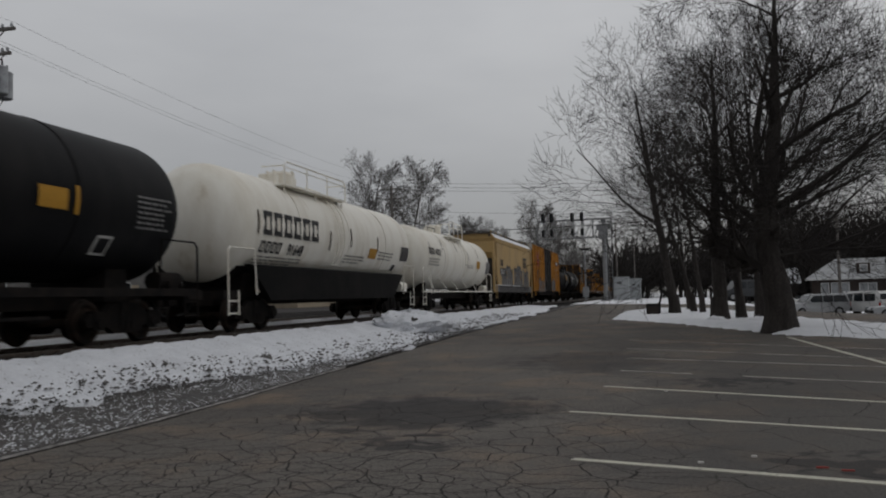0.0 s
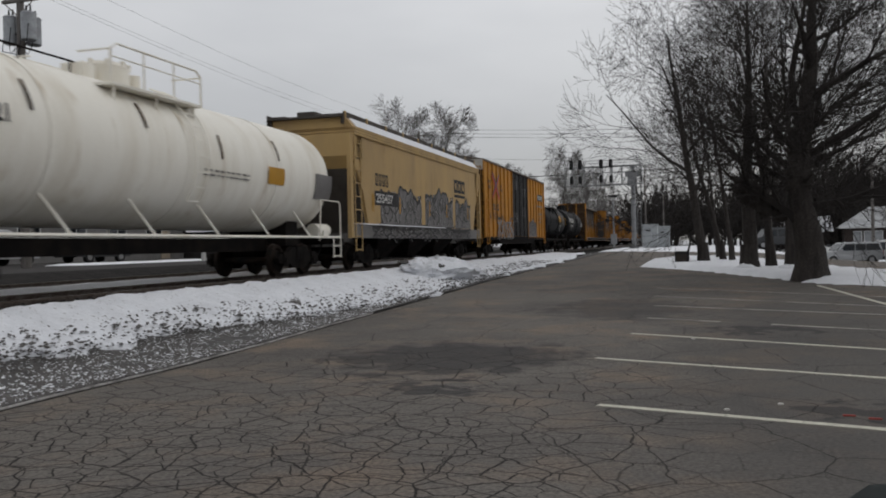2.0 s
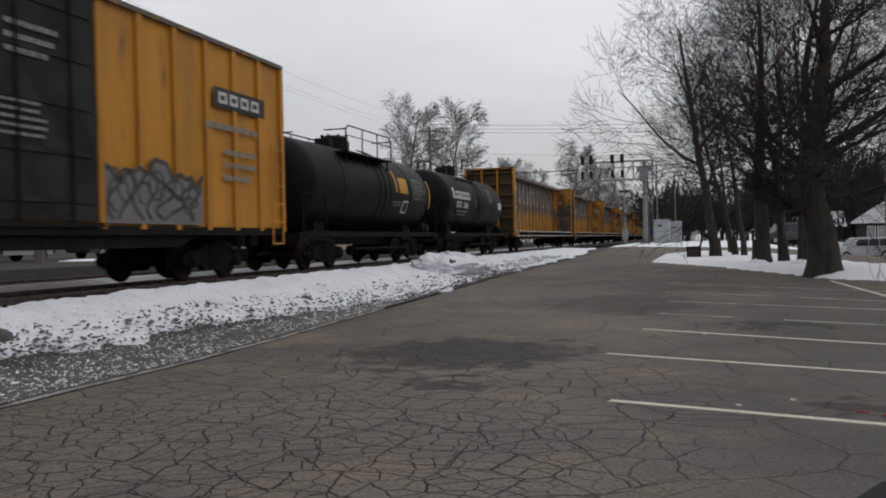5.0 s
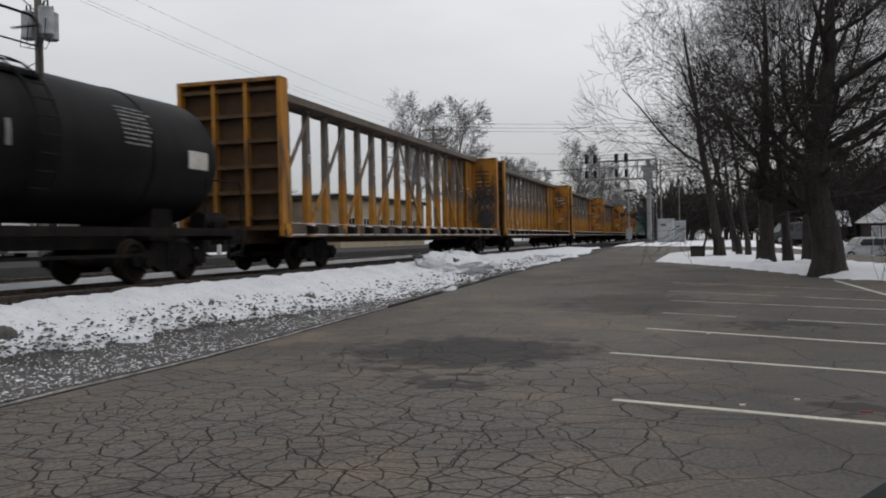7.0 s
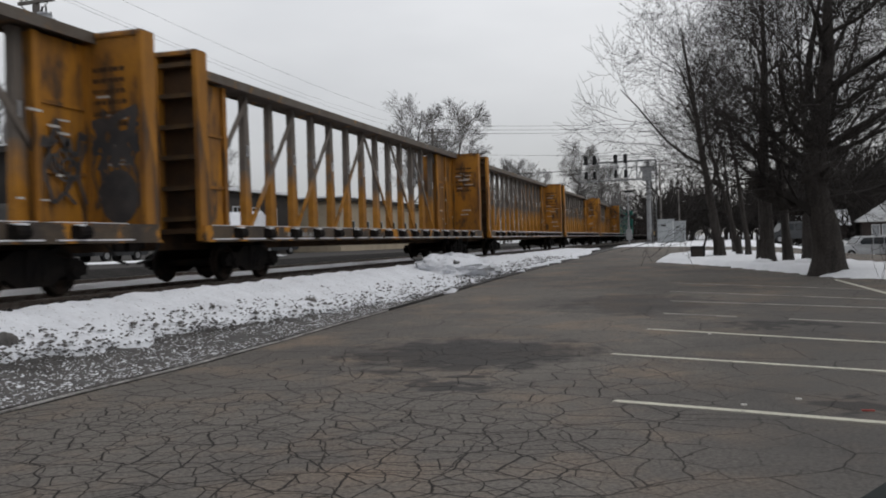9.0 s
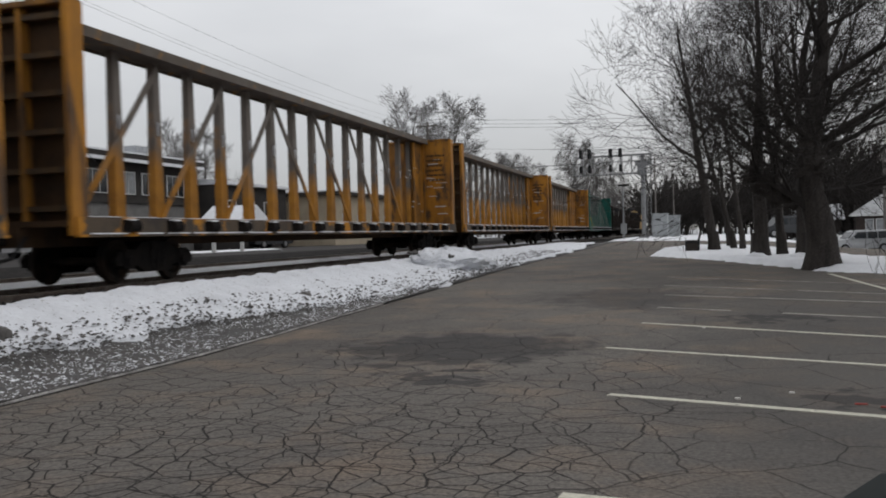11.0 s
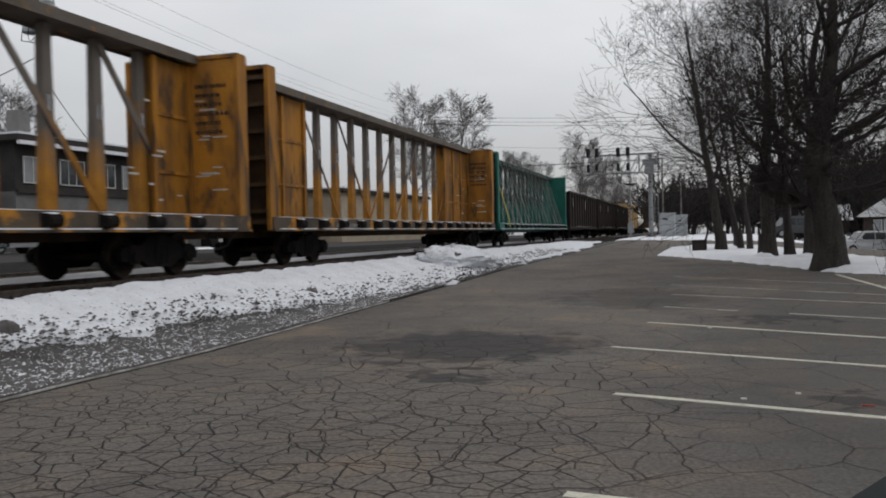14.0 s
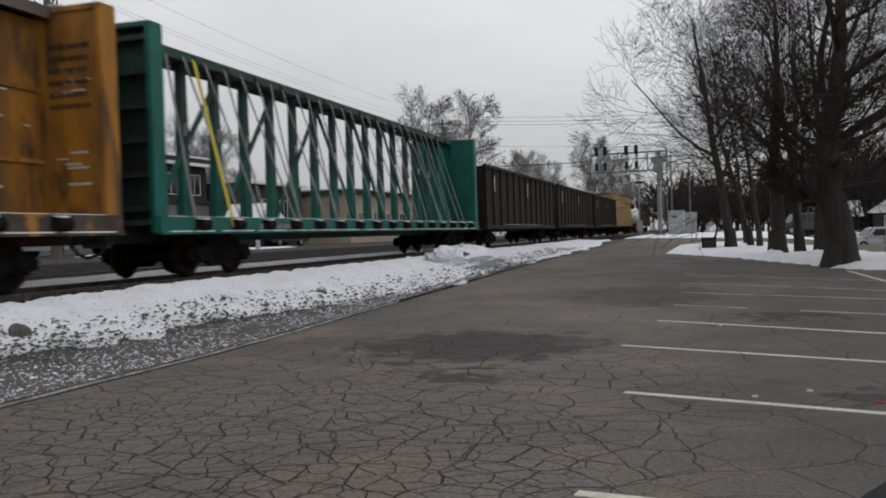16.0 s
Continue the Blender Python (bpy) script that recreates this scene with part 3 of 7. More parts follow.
gx = steps([(-3000, -400, 650), (-400, -60, 40), (-60, -20, 4), (-20, -5, 0.3), (-5, 20, 1.0), (20, 60, 4), (60, 400, 40), (400, 3000, 650)])
gy = steps([(-400, -40, 60), (-40, 4, 4), (4, 40, 1.0), (40, 100, 3), (100, 400, 30), (400, 4000, 600)])
gs = sheet(gx, gy, ground_z)
ground = new("ground", mesh_of("ground", gs, [ASPHALT, FIELD, BALLAST, ROAD], True))
ngy = len(gy) - 1
mi = []
for i in range(len(gx) - 1):
    for j in range(ngy):
        x, y = (gx[i] + gx[i + 1]) / 2, (gy[j] + gy[j + 1]) / 2
        if -20 < x < -9.2 and y < 400:
            k = 2
        elif paved(x, y):
            k = 0
        elif -40 < x < -18 and -60 < y < 200 or -60 < x < 200 and 54 < y < 66 or 3 < x < 60 and 68 < y < 78:
            k = 3
        else:
            k = 1 if x > EDGE_X or x < -20 or y > 58 else 2
        mi.append(k)
ground.data.polygons.foreach_set("material_index", mi)
tagged(ground, "cracked grey-brown asphalt lot with snowy ground beyond it", "ground", kind="structure")


def wavy(y, seed, a=0.12):
    return a * (noise.noise((y * 0.45, seed, 0)) + 0.5 * noise.noise((y * 1.7, seed, 3)) + 0.35 * noise.noise((y * 5.0, seed, 7)))


def strip(ys, left, right, lift, n=10, rough=0.03, sd=1.0):
    """A sheet laid along the track between two wavy edges, bedded into the ground at its rims."""
    s = Shape()
    for y in ys:
        a, b = left(y), right(y)
        for i in range(n + 1):
            q = i / n
            x = a + (b - a) * q
            edge = min(q, 1 - q) * n
            h = lift(y, q) * min(edge / 1.5, 1.0) + (rough * noise.noise((x * 2.3, y * 2.3, sd)) + rough * 0.5 * noise.noise((x * 7, y * 7, sd)) if 0 < i < n else 0)
            s.v.append((x, y, ground_z(x, y) + h + (0.012 if 0 < i < n else -0.03)))
    for j in range(len(ys) - 1):
        for i in range(n):
            s.f.append((j * (n + 1) + i, j * (n + 1) + i + 1, (j + 1) * (n + 1) + i + 1, (j + 1) * (n + 1) + i))
    return s


near_y = steps([(-12, 3, 1.0), (3, 30, 0.12), (30, 62, 0.5)])


def gravel_in(y):
    return -7.95 + 1.25 * smooth_step(10, 21, y)


bank = strip(near_y, lambda y: -9.15 - SKEW * y + wavy(y, 2, 0.12), lambda y: gravel_in(y) + wavy(y, 5, 0.3) - (1.6 * smooth_step(46, 58, y)), lambda y, q: 0.10 + 0.16 * (1 - q), 26, 0.05)
solo("snow_bank", bank, SNOW, "bank of thin snow speckled with dark stones beside the track", "snow bank", "structure", True)
grav = strip(near_y, lambda y: gravel_in(y) - 0.35, lambda y: EDGE_X + wavy(y, 9, 0.05), lambda y, q: 0.015, 10, 0.02, 4.0)
solo("gravel_strip", grav, GRAVEL, "strip of grey gravel half covered with snow", "gravel", "structure", True)
rim = Shape()
for a in np.arange(-8, 16.5, 0.25):
    rim.plank((EDGE_X + 0.03 + wavy(a, 9, 0.05), a, lot_z(a) + 0.012), (EDGE_X + 0.03 + wavy(a + 0.25, 9, 0.05), a + 0.25, lot_z(a + 0.25) + 0.012), 0.03, 0.02)
solo("asphalt_rim", rim, RIM, "pale crumbled rim along the edge of the asphalt", "pavement edge", "structure")


# stones and lumps of snow on the strip and the bank
def pebbles(count, seed, xr, yr, sr, zlift=0.0, flat=0.6, pick=None):
    rnd = random.Random(seed)
    s = Shape()
    base = [(1, 0, 0), (0.3, 0.9, 0), (-0.8, 0.5, 0), (-0.7, -0.6, 0), (0.4, -0.9, 0), (0.1, 0.1, 0.8), (0, 0, -0.5)]
    faces = [(0, 1, 5), (1, 2, 5), (2, 3, 5), (3, 4, 5), (4, 0, 5), (1, 0, 6), (2, 1, 6), (3, 2, 6), (4, 3, 6), (0, 4, 6)]
    for _ in range(count):
        y = yr[0] + (yr[1] - yr[0]) * rnd.random() ** 1.5
        x = rnd.uniform(*xr(y)) if callable(xr) else rnd.uniform(*xr)
        r = rnd.uniform(*sr) * (1.0 if rnd.random() > 0.06 else 1.8)
        a = rnd.uniform(0, 6.28)
        ca, sa = math.cos(a), math.sin(a)
        k = rnd.uniform(0.6, 1.0)
        z = ground_z(x, y) + zlift
        s.add([(x + r * (px * ca - py * sa * k), y + r * (px * sa + py * ca * k), z + r * flat * pz) for px, py, pz in base], faces)
    return s


solo("gravel_stones", pebbles(23000, 3, lambda y: (gravel_in(y) - 0.3, EDGE_X - 0.02), (4, 24), (0.012, 0.036), 0.025), STONE, "loose grey stones along the edge of the lot", "gravel", "stuff")
solo("snow_crumbs", pebbles(9000, 5, lambda y: (gravel_in(y) - 0.25, EDGE_X - 0.05), (4, 24), (0.01, 0.024), 0.03, 0.35), SNOWCLEAN, "crumbs of snow lying between the stones", "snow", "stuff")
solo("bank_stones", pebbles(3600, 7, lambda y: (-9.1, gravel_in(y) + 0.1), (4, 40), (0.015, 0.045), 0.17, 0.6), STONE, "dark stones showing through the snow of the bank", "stones", "stuff")
solo("bank_edge_stones", pebbles(5200, 17, lambda y: (gravel_in(y) - 0.75, gravel_in(y) + 0.25), (4, 30), (0.012, 0.034), 0.1, 0.6), STONE, "grey stones thinning out over the edge of the snow", "stones", "stuff")
solo("bank_shoulder_stones", pebbles(420, 8, lambda y: (-9.3 - SKEW * y, -8.9 - SKEW * y), (4, 45), (0.04, 0.08), 0.2, 0.7), BALLAST, "dark ballast stones along the top of the bank", "stones", "stuff")
solo("ballast_stones", pebbles(5000, 11, lambda y: (-10.4 - SKEW * y, -9.2 - SKEW * y), (4, 50), (0.03, 0.06), 0.01, 0.8), BALLAST, "dark ballast stones beside the rails", "ballast", "stuff")


def lump(name, x, y, r, h, material, label, category, seed, zl=0.0, n=14, k=6):
    s = Shape()
    for j in range(k + 1):
        q = j / k
        for i in range(n):
            a = 2 * math.pi * i / n
            jag = 1 + (0.16 * noise.noise((x + math.cos(a) * 3, math.sin(a) * 3, q * 4 + seed)) + 0.10 * noise.noise((math.cos(a) * 9, math.sin(a) * 9, q * 12)) if r > 1 else 0)
            rr = jag * r * math.cos(q * math.pi / 2) * (1 + 0.35 * noise.noise((math.cos(a) * 1.7 + seed, math.sin(a) * 1.7, q * 2))) + 0.002
            px, py = x + rr * math.cos(a), y + rr * math.sin(a) * 1.2
            s.v.append((px, py, (ground_z(px, py) + zl if j == 0 else ground_z(x, y) + zl + h * jag * math.sin(q * math.pi / 2) * (1 + 0.3 * noise.noise((math.cos(a) * 2, math.sin(a) * 2 + seed, q))))))
    for j in range(k):
        for i in range(n):
            s.f.append((j * n + i, j * n + (i + 1) % n, (j + 1) * n + (i + 1) % n, (j + 1) * n + i))
    return solo(name, s, material, label, category, smooth=True)


lump("rock", -8.35, 8.35, 0.12, 0.14, STONE, "dark angular rock lying on the snow bank", "rock", 1, 0.12)
lump("rock", -8.0, 15.8, 0.16, 0.08, STONE, "flat dark rock half sunk in the snow", "rock", 2, 0.1)
lump("snow_mound", -8.2, 26.0, 1.5, 0.62, SNOW, "ploughed mound of dirty snow and stones beside the track", "snow pile", 3, 0.0, 64, 24)
solo("pile_stones", pebbles(260, 21, (-9.0, -7.4), (24.9, 27.2), (0.05, 0.12), 0.5, 0.7), STONE, "dark stones lying on the snow pile", "stones", "stuff")


# stall lines
def stall_line(a, b, w, material, label):
    s = Shape()
    n = 24
    for i in range(n):
        q0, q1 = i / n, (i + 1) / n
        p = [a[0] + (b[0] - a[0]) * q0, a[1] + (b[1] - a[1]) * q0]
        r = [a[0] + (b[0] - a[0]) * q1, a[1] + (b[1] - a[1]) * q1]
        s.plank((p[0], p[1], lot_z(p[1]) + 0.003), (r[0], r[1], lot_z(r[1]) + 0.003), w, 0.006)
    return solo("stall_line", s, material, label, "parking line", "structure")


for a, b, w, m, lb in STALLS:
    stall_line(a, b, w, {0: LINE, 1: LINEFAR}[m], lb)


# ---- tracks ----
def track(cx, y0, y1, name):
    tr = thing(name, "railway track on dark ballast with worn steel rails", "track", pose(cx, 0, RAIL_Z, 0, 0, HEADING), kind="structure")
    for sgn in (-1, 1):
        s = Shape()
        x = sgn * 0.7525
        s.box(x - 0.036, x + 0.036, y0, y1, -0.045, 0).box(x - 0.009, x + 0.009, y0, y1, -0.145, -0.045).box(x - 0.07, x + 0.07, y0, y1, -0.165, -0.145)
        part("rail", s, STEEL, tr)
    tie = mesh_of("tie", Shape().soft(-1.3, 1.3, -0.11, 0.11, -0.34, -0.165, 0.02), TIE)
    y = max(y0, 2.0)
    while y < min(y1, 90):
        ob = new("tie", tie)
        ob.parent = tr
        ob.location = (0.03 * math.sin(y * 37), y, 0)
        y += 0.53
    return tr


track(TRACK_X, -60, 400, "track")
track(TRACK_X - 4.3, -60, 400, "track")
for cx, seed, w, lift in ((-14.55, 33, 0.12, 0.17),):
    ss = strip(steps([(-6, 60, 0.5), (60, 160, 3)]), lambda y: cx - SKEW * y - w / 2 + wavy(y, seed, 0.1), lambda y: cx - SKEW * y + w / 2 + wavy(y, seed + 1, 0.1), lambda y, q: lift, 6, 0.02, seed)
    solo("snow_strip", ss, SNOWCLEAN, "narrow strip of snow lying along the track", "snow", "structure", True)


# ---- the train ----
V = 14.475              # metres a second
VIEW_STRETCH = 1.172          # lengthwise stretch of the cars and their spacing, fitted to the camera's view
MOVERS, SPINNERS = [], []


def car(name, label, category, u):
    c = thing(name, label, category, on_track(u * VIEW_STRETCH - 2.04), "cars of the train")
    MOVERS.append((c, u * VIEW_STRETCH - 2.04))
    return c


def on_track(y):
    return pose(TRACK_X - SKEW * y, y, RAIL_Z, 0, 0, HEADING)


def stretch_to_view(c, tall=1.0):
    """Stretches a car lengthwise, and by tall in height, to fit the camera's view; trucks are built in metres and only
    move along.
    """
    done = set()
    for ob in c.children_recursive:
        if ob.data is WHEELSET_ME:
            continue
        ob.location.y *= VIEW_STRETCH
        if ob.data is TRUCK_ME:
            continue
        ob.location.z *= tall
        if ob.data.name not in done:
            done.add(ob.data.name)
            ob.data.transform(Matrix.Diagonal((1, VIEW_STRETCH, tall, 1)))


WHEELSET = Shape()
for sg in (-1, 1):
    WHEELSET.v = [(x, y, z) for x, y, z in WHEELSET.v]
    k = len(WHEELSET.v)
    w = Shape().lathe([(-0.07, 0.10), (-0.07, 0.42), (-0.045, 0.45), (-0.04, 0.42), (0.02, 0.41), (0.065, 0.405), (0.065, 0.33), (0.02, 0.28), (0.02, 0.13), (0.08, 0.10), (0.08, 0.0)], 28)
    WHEELSET.add([(sg * (0.76 + y), x, z) for x, y, z in w.v], w.f)
WHEELSET.bar((-0.98, 0, 0), (0.98, 0, 0), 0.085, n=12)
WHEELSET_ME = mesh_of("wheelset", WHEELSET, WHEEL, True)

TRUCK = Shape()
for sg in (-1, 1):
    x = sg * 1.0
    o = [(-1.25, 0.5), (-1.15, 0.62), (-0.7, 0.62), (-0.42, 0.80), (0.42, 0.80), (0.7, 0.62), (1.15, 0.62), (1.25, 0.5), (1.2, 0.36), (0.62, 0.36), (0.38, 0.22), (-0.38, 0.22), (-0.62, 0.36), (-1.2, 0.36)]
    TRUCK.prism(o, x - 0.07, x + 0.07)
    for yy in (-0.875, 0.875):
        TRUCK.box(x - 0.10, x + 0.10, yy - 0.15, yy + 0.15, 0.30, 0.66)
        TRUCK.bar((x, yy, 0.43), (x + sg * 0.14, yy, 0.43), 0.11, 0.10, 12)
    for yy in (-0.18, 0, 0.18):
        TRUCK.bar((x + sg * 0.04, yy, 0.3), (x + sg * 0.04, yy, 0.66), 0.075, n=10)
TRUCK.box(-1.1, 1.1, -0.2, 0.2, 0.45, 0.82)
TRUCK.bar((0, -0.5, 0.35), (0, 0.5, 0.35), 0.05)
TRUCK_ME = mesh_of("truck", TRUCK, RUNNING)


def trucks(c, ys):
    for y in ys:
        t = new("truck", TRUCK_ME)
        t.parent = c
        t.location = (0, y, 0)
        for a in (-0.875, 0.875):
            w = new("wheelset", WHEELSET_ME)
            w.parent = t
            w.location = (0, a, 0.455)
            SPINNERS.append((w, a))


def couplers(c, length, out=0.7):
    s = Shape()
    for y, d in ((-out, 1), (length + out, -1)):
        s = Shape()
        s.loft([[(-w, y + d * q, 0.89 - h), (w, y + d * q, 0.89 - h), (w, y + d * q, 0.89 + h), (-w, y + d * q, 0.89 + h)] for q, w, h in ((0, 0.18, 0.17), (0.28, 0.2, 0.17), (0.34, 0.1, 0.11), (out + 0.9, 0.1, 0.11))])
        part("coupler", s, RUNNING, c)
        part("brake_hose", Shape().path([(0.35, y + d * 0.7, 0.9), (0.36, y + d * 0.4, 0.55), (0.3, y + d * 0.1, 0.48)], 0.03), RUBBER, c)


def head_profile(y0, y1, r, k=8):
    """A tank's outline with dished ends."""
    d = r * 0.5
    p = []
    for i in range(k + 1):
        a = math.pi / 2 * i / k
        p.append((y0 + d * (1 - math.sin(a)) if i else y0 + d, 0))
    lo = [(y0 + d * (1 - math.cos(math.pi / 2 * i / k)), max(r * math.sin(math.pi / 2 * i / k), 0.004)) for i in range(k + 1)]
    hi = [(y1 - d * (1 - math.cos(math.pi / 2 * i / k)), max(r * math.sin(math.pi / 2 * i / k), 0.004)) for i in range(k, -1, -1)]
    return lo + hi


def tank_platform(c, y, zt, material, w=2.6, hw=1.05, h=0.66):
    """The dome with its valves, the walkway round it and the guard rails."""
    d = Shape().lathe([(0, 0.42), (0.45, 0.42), (0.52, 0.36), (0.55, 0.0)], 24)
    d.v = [(x, z + 0.0, yy + 0.0) for x, yy, z in d.v]
    part("dome", d, material, c, m=pose(0, y, zt - 0.1), smooth=True)
    lid = Shape()
    for i in range(8):
        a = math.pi * i / 4
        lid.bar((0.4 * math.cos(a), 0.4 * math.sin(a), 0.36), (0.4 * math.cos(a), 0.4 * math.sin(a), 0.5), 0.05)
    lid.soft(-0.25, 0.25, -0.9, -0.55, 0, 0.32).bar((0, 0.8, 0), (0, 0.8, 0.4), 0.12, n=10)
    lid.v = [(a, b + y, k + zt - 0.05) for a, b, k in lid.v]
    pieces("valve", lid, material, c)
    wk = Shape()
    for sg in (-1, 1):
        wk.box(sg * hw - 0.22, sg * hw + 0.22, y - w / 2, y + w / 2, zt - 0.32, zt - 0.27)
        for yy in (y - w / 2 + 0.15, y, y + w / 2 - 0.15):
            wk.bar((sg * 0.6, yy, zt - 0.3), (sg * (hw + 0.2), yy, zt - 0.3), 0.035)
            wk.bar((sg * (hw + 0.1), yy, zt - 0.3), (sg * 1.15, yy, zt - 0.85), 0.03)
    part("walkway", wk, material, c)
    rl = Shape()
    for sg in (-1, 1):
        x = sg * (hw + 0.18)
        a, b = y - w / 2, y + w / 2
        rl.path([(x, a, zt - 0.3), (x, a, zt + h - 0.12), (x, a + 0.15, zt + h), (x, b - 0.15, zt + h), (x, b, zt + h - 0.12), (x, b, zt - 0.3)], 0.024)
        rl.path([(x, a, zt + 0.2), (x, b, zt + 0.2)], 0.016)
        for yy in (y - w / 6, y + w / 6):
            rl.bar((x, yy, zt - 0.3), (x, yy, zt + h), 0.02)
    for yy in (y - w / 2, y + w / 2):
        rl.path([(-hw - 0.18, yy, zt + h - 0.12), (-hw * 0.5, yy, zt + h - 0.12)], 0.02)
        rl.path([(hw + 0.18, yy, zt + h - 0.12), (hw * 0.5, yy, zt + h - 0.12)], 0.02)
    pieces("guard_rail", rl, material, c)


def tank_car(label, u, length, r, zc, upper, lower=None, frame_mat=RUNNING, railmat=None, y_dome=0.5, sill=1.05, side_rail=False, dome=(3.4, 0.5)):
    c = car("tank_car", label, "tank car", u)
    prof = head_profile(0.35, length - 0.35, r)
    part("tank", Shape().lathe(prof, 56, centre=(0, zc)), upper, c, smooth=True)
    if lower:
        lp = [(1.1, r), (1.1, r + 0.012), (length - 1.1, r + 0.012), (length - 1.1, r)]
        cut = math.degrees(math.asin(-1.12 / r))
        part("tank_belly", Shape().lathe(lp, 30, -180 - cut, cut + 0.0, centre=(0, zc)), lower, c, "black lower half of the tank", True)
        sk = Shape()
        sk.prism([(1.2, zc - 1.1), (2.2, 0.8), (length - 2.6, 0.8), (length - 1.4, zc - 1.1)], 1.2, 1.38)
        part("side_skirt", sk, lower, c)
    bands = Shape()
    for yy in (0.26, 0.5, 0.74):
        bands.lathe([(length * yy - 0.05, r + 0.004), (length * yy - 0.05, r + 0.014), (length * yy + 0.05, r + 0.014), (length * yy + 0.05, r + 0.004)], 56, centre=(0, zc))
    pieces("weld_band", bands, upper, c)
    # end sills, bolsters, saddle
    s = Shape()
    s.box(-0.3, 0.3, 0.0, length, sill - 0.35, sill - 0.02)
    for y0, y1 in ((-0.05, 0.5), (length - 0.5, length + 0.05)):
        s.box(-1.4, 1.4, y0, y1, sill - 0.2, sill)
    for y in (2.0, length - 2.0):
        s.prism([(y - 0.35, sill - 0.2), (y + 0.35, sill - 0.2), (y + 0.25, zc - r * 0.6), (y - 0.25, zc - r * 0.6)], -0.85, 0.85)
    if not lower and not side_rail:
        for sg in (-1, 1):
            s.box(sg * 1.36 - 0.05, sg * 1.36 + 0.05, 0.2, length - 0.2, sill - 0.12, sill + 0.04)
            s.box(sg * 1.36 - 0.03, sg * 1.36 + 0.03, length * 0.3, length * 0.7, sill - 0.5, sill - 0.44)
    pieces("underframe", s, frame_mat, c)
    # ladders and hand rails at the corners
    for sg in (-1, 1):
        for y in (0.15, length - 0.15):
            g = Shape()
            d = 1 if y < 1 else -1
            g.path([(sg * 1.4, y, 0.45), (sg * 1.4, y, sill + 0.95), (sg * 1.4, y + d * 0.1, sill + 1.05), (sg * 1.4, y + d * 1.2, sill + 1.05), (sg * 1.4, y + d * 1.3, sill - 0.1)], 0.022)
            for zz in (0.5, 0.8):
                g.bar((sg * 1.38, y, zz), (sg * 1.38, y + d * 0.45, zz), 0.02)
            g.bar((sg * 1.4, y + d * 0.45, 0.45), (sg * 1.4, y + d * 0.45, sill), 0.02)
            part("grab_rail", g, railmat or frame_mat, c)
    b = Shape().bar((1.0, length - 1.1, sill + 0.2), (1.0, length - 0.35, sill + 0.2), 0.2, n=16)
    b.box(0.75, 1.25, length - 0.9, length - 0.6, sill, sill + 0.2)
    part("brake_cylinder", b, railmat or frame_mat, c)
    if side_rail:
        q = Shape()
        for sg in (-1, 1):
            q.bar((sg * 1.42, 0.2, sill + 0.0), (sg * 1.42, length - 0.2, sill + 0.0), 0.035)
            for i in range(1, 7):
                y = length * i / 7
                q.bar((sg * 1.42, y, sill), (sg * r * 0.75, y - 0.35, zc - r * 0.62), 0.025)
        pieces("side_rail", q, railmat or frame_mat, c)
    lad = Shape()
    y = length * y_dome + 0.9
    for k in (-0.2, 0.2):
        pts = [((r + 0.1) * math.cos(a), y + k, zc + (r + 0.1) * math.sin(a)) for a in [radians(v) for v in range(-35, 80, 12)]]
        lad.path(pts, 0.02)
    for v in range(-35, 80, 12):
        a = radians(v)
        p = ((r + 0.1) * math.cos(a), y, zc + (r + 0.1) * math.sin(a))
        lad.bar((p[0], y - 0.2, p[2]), (p[0], y + 0.2, p[2]), 0.015)
    part("ladder", lad, upper, c)
    if dome:
        tank_platform(c, length * y_dome, zc + r, railmat or upper, dome[0], dome[2] if len(dome) > 2 else 1.05, dome[1])
    trucks(c, (2.0, length - 2.0))
    couplers(c, length, 0.35)
    return c


def marks(c, r, zc, items):
    for name, shape, y, z, m in items:
        (pieces if name == "firm_mark" else part)(name, on_tank(shape, y, z, r, zc), m, c)


# black tank car that leads
ta = tank_car("glossy black tank car with yellow placard and white stencils", 2.28, 14.1, 1.50, 2.72, BLACKTANK)
marks(ta, 1.5, 2.72, [("placard", patch(0.62, 0.36), 9.5, 2.42, PLACARD), ("reflector", patch(0.09, 0.5), 10.3, 2.36, PLACARD),
                      ("stencil", text_bars(1.0, 0.7, 7, 4), 11.9, 2.25, INKPALE), ("placard_frame", rings(1, 0.4, 0.42, 0, 0.05), 11.0, 1.62, INKWHITE)])
# long white tank car with a black belly
tb = tank_car("long cream-white tank car with a black lower half", 17.3, 14.2, 1.53, 2.82, WHITETANK, BELOWTANK, RUNNING, WHITETANK, 0.38, dome=(4.2, 0.36))
marks(tb, 1.53, 2.82, [("firm_mark", rings(6, 0.46, 0.62, 0.09, 0.13), 1.6, 2.5, INK), ("number", lettering("91648", 0.46, 0.8), 3.05, 2.02, INK),
                       ("firm_mark", rings(4, 0.22, 0.32, 0.07, 0.06), 1.6, 2.02, INK),
                       ("stencil", text_bars(2.6, 0.3, 3, 5), 1.5, 1.68, INKSOFT), ("placard", patch(0.7, 0.36), 8.9, 2.2, PLACARD), ("stencil", text_bars(1.6, 0.36, 3, 6), 9.8, 2.2, INKSOFT),
                       ("plate", patch(0.85, 0.55), 12.2, 2.25, GRAFDARK), ("stencil", text_bars(1.7, 0.34, 3, 8), 6.9, 1.95, INKSOFT), ("plate", patch(0.3, 0.26), 11.6, 1.8, INK)])
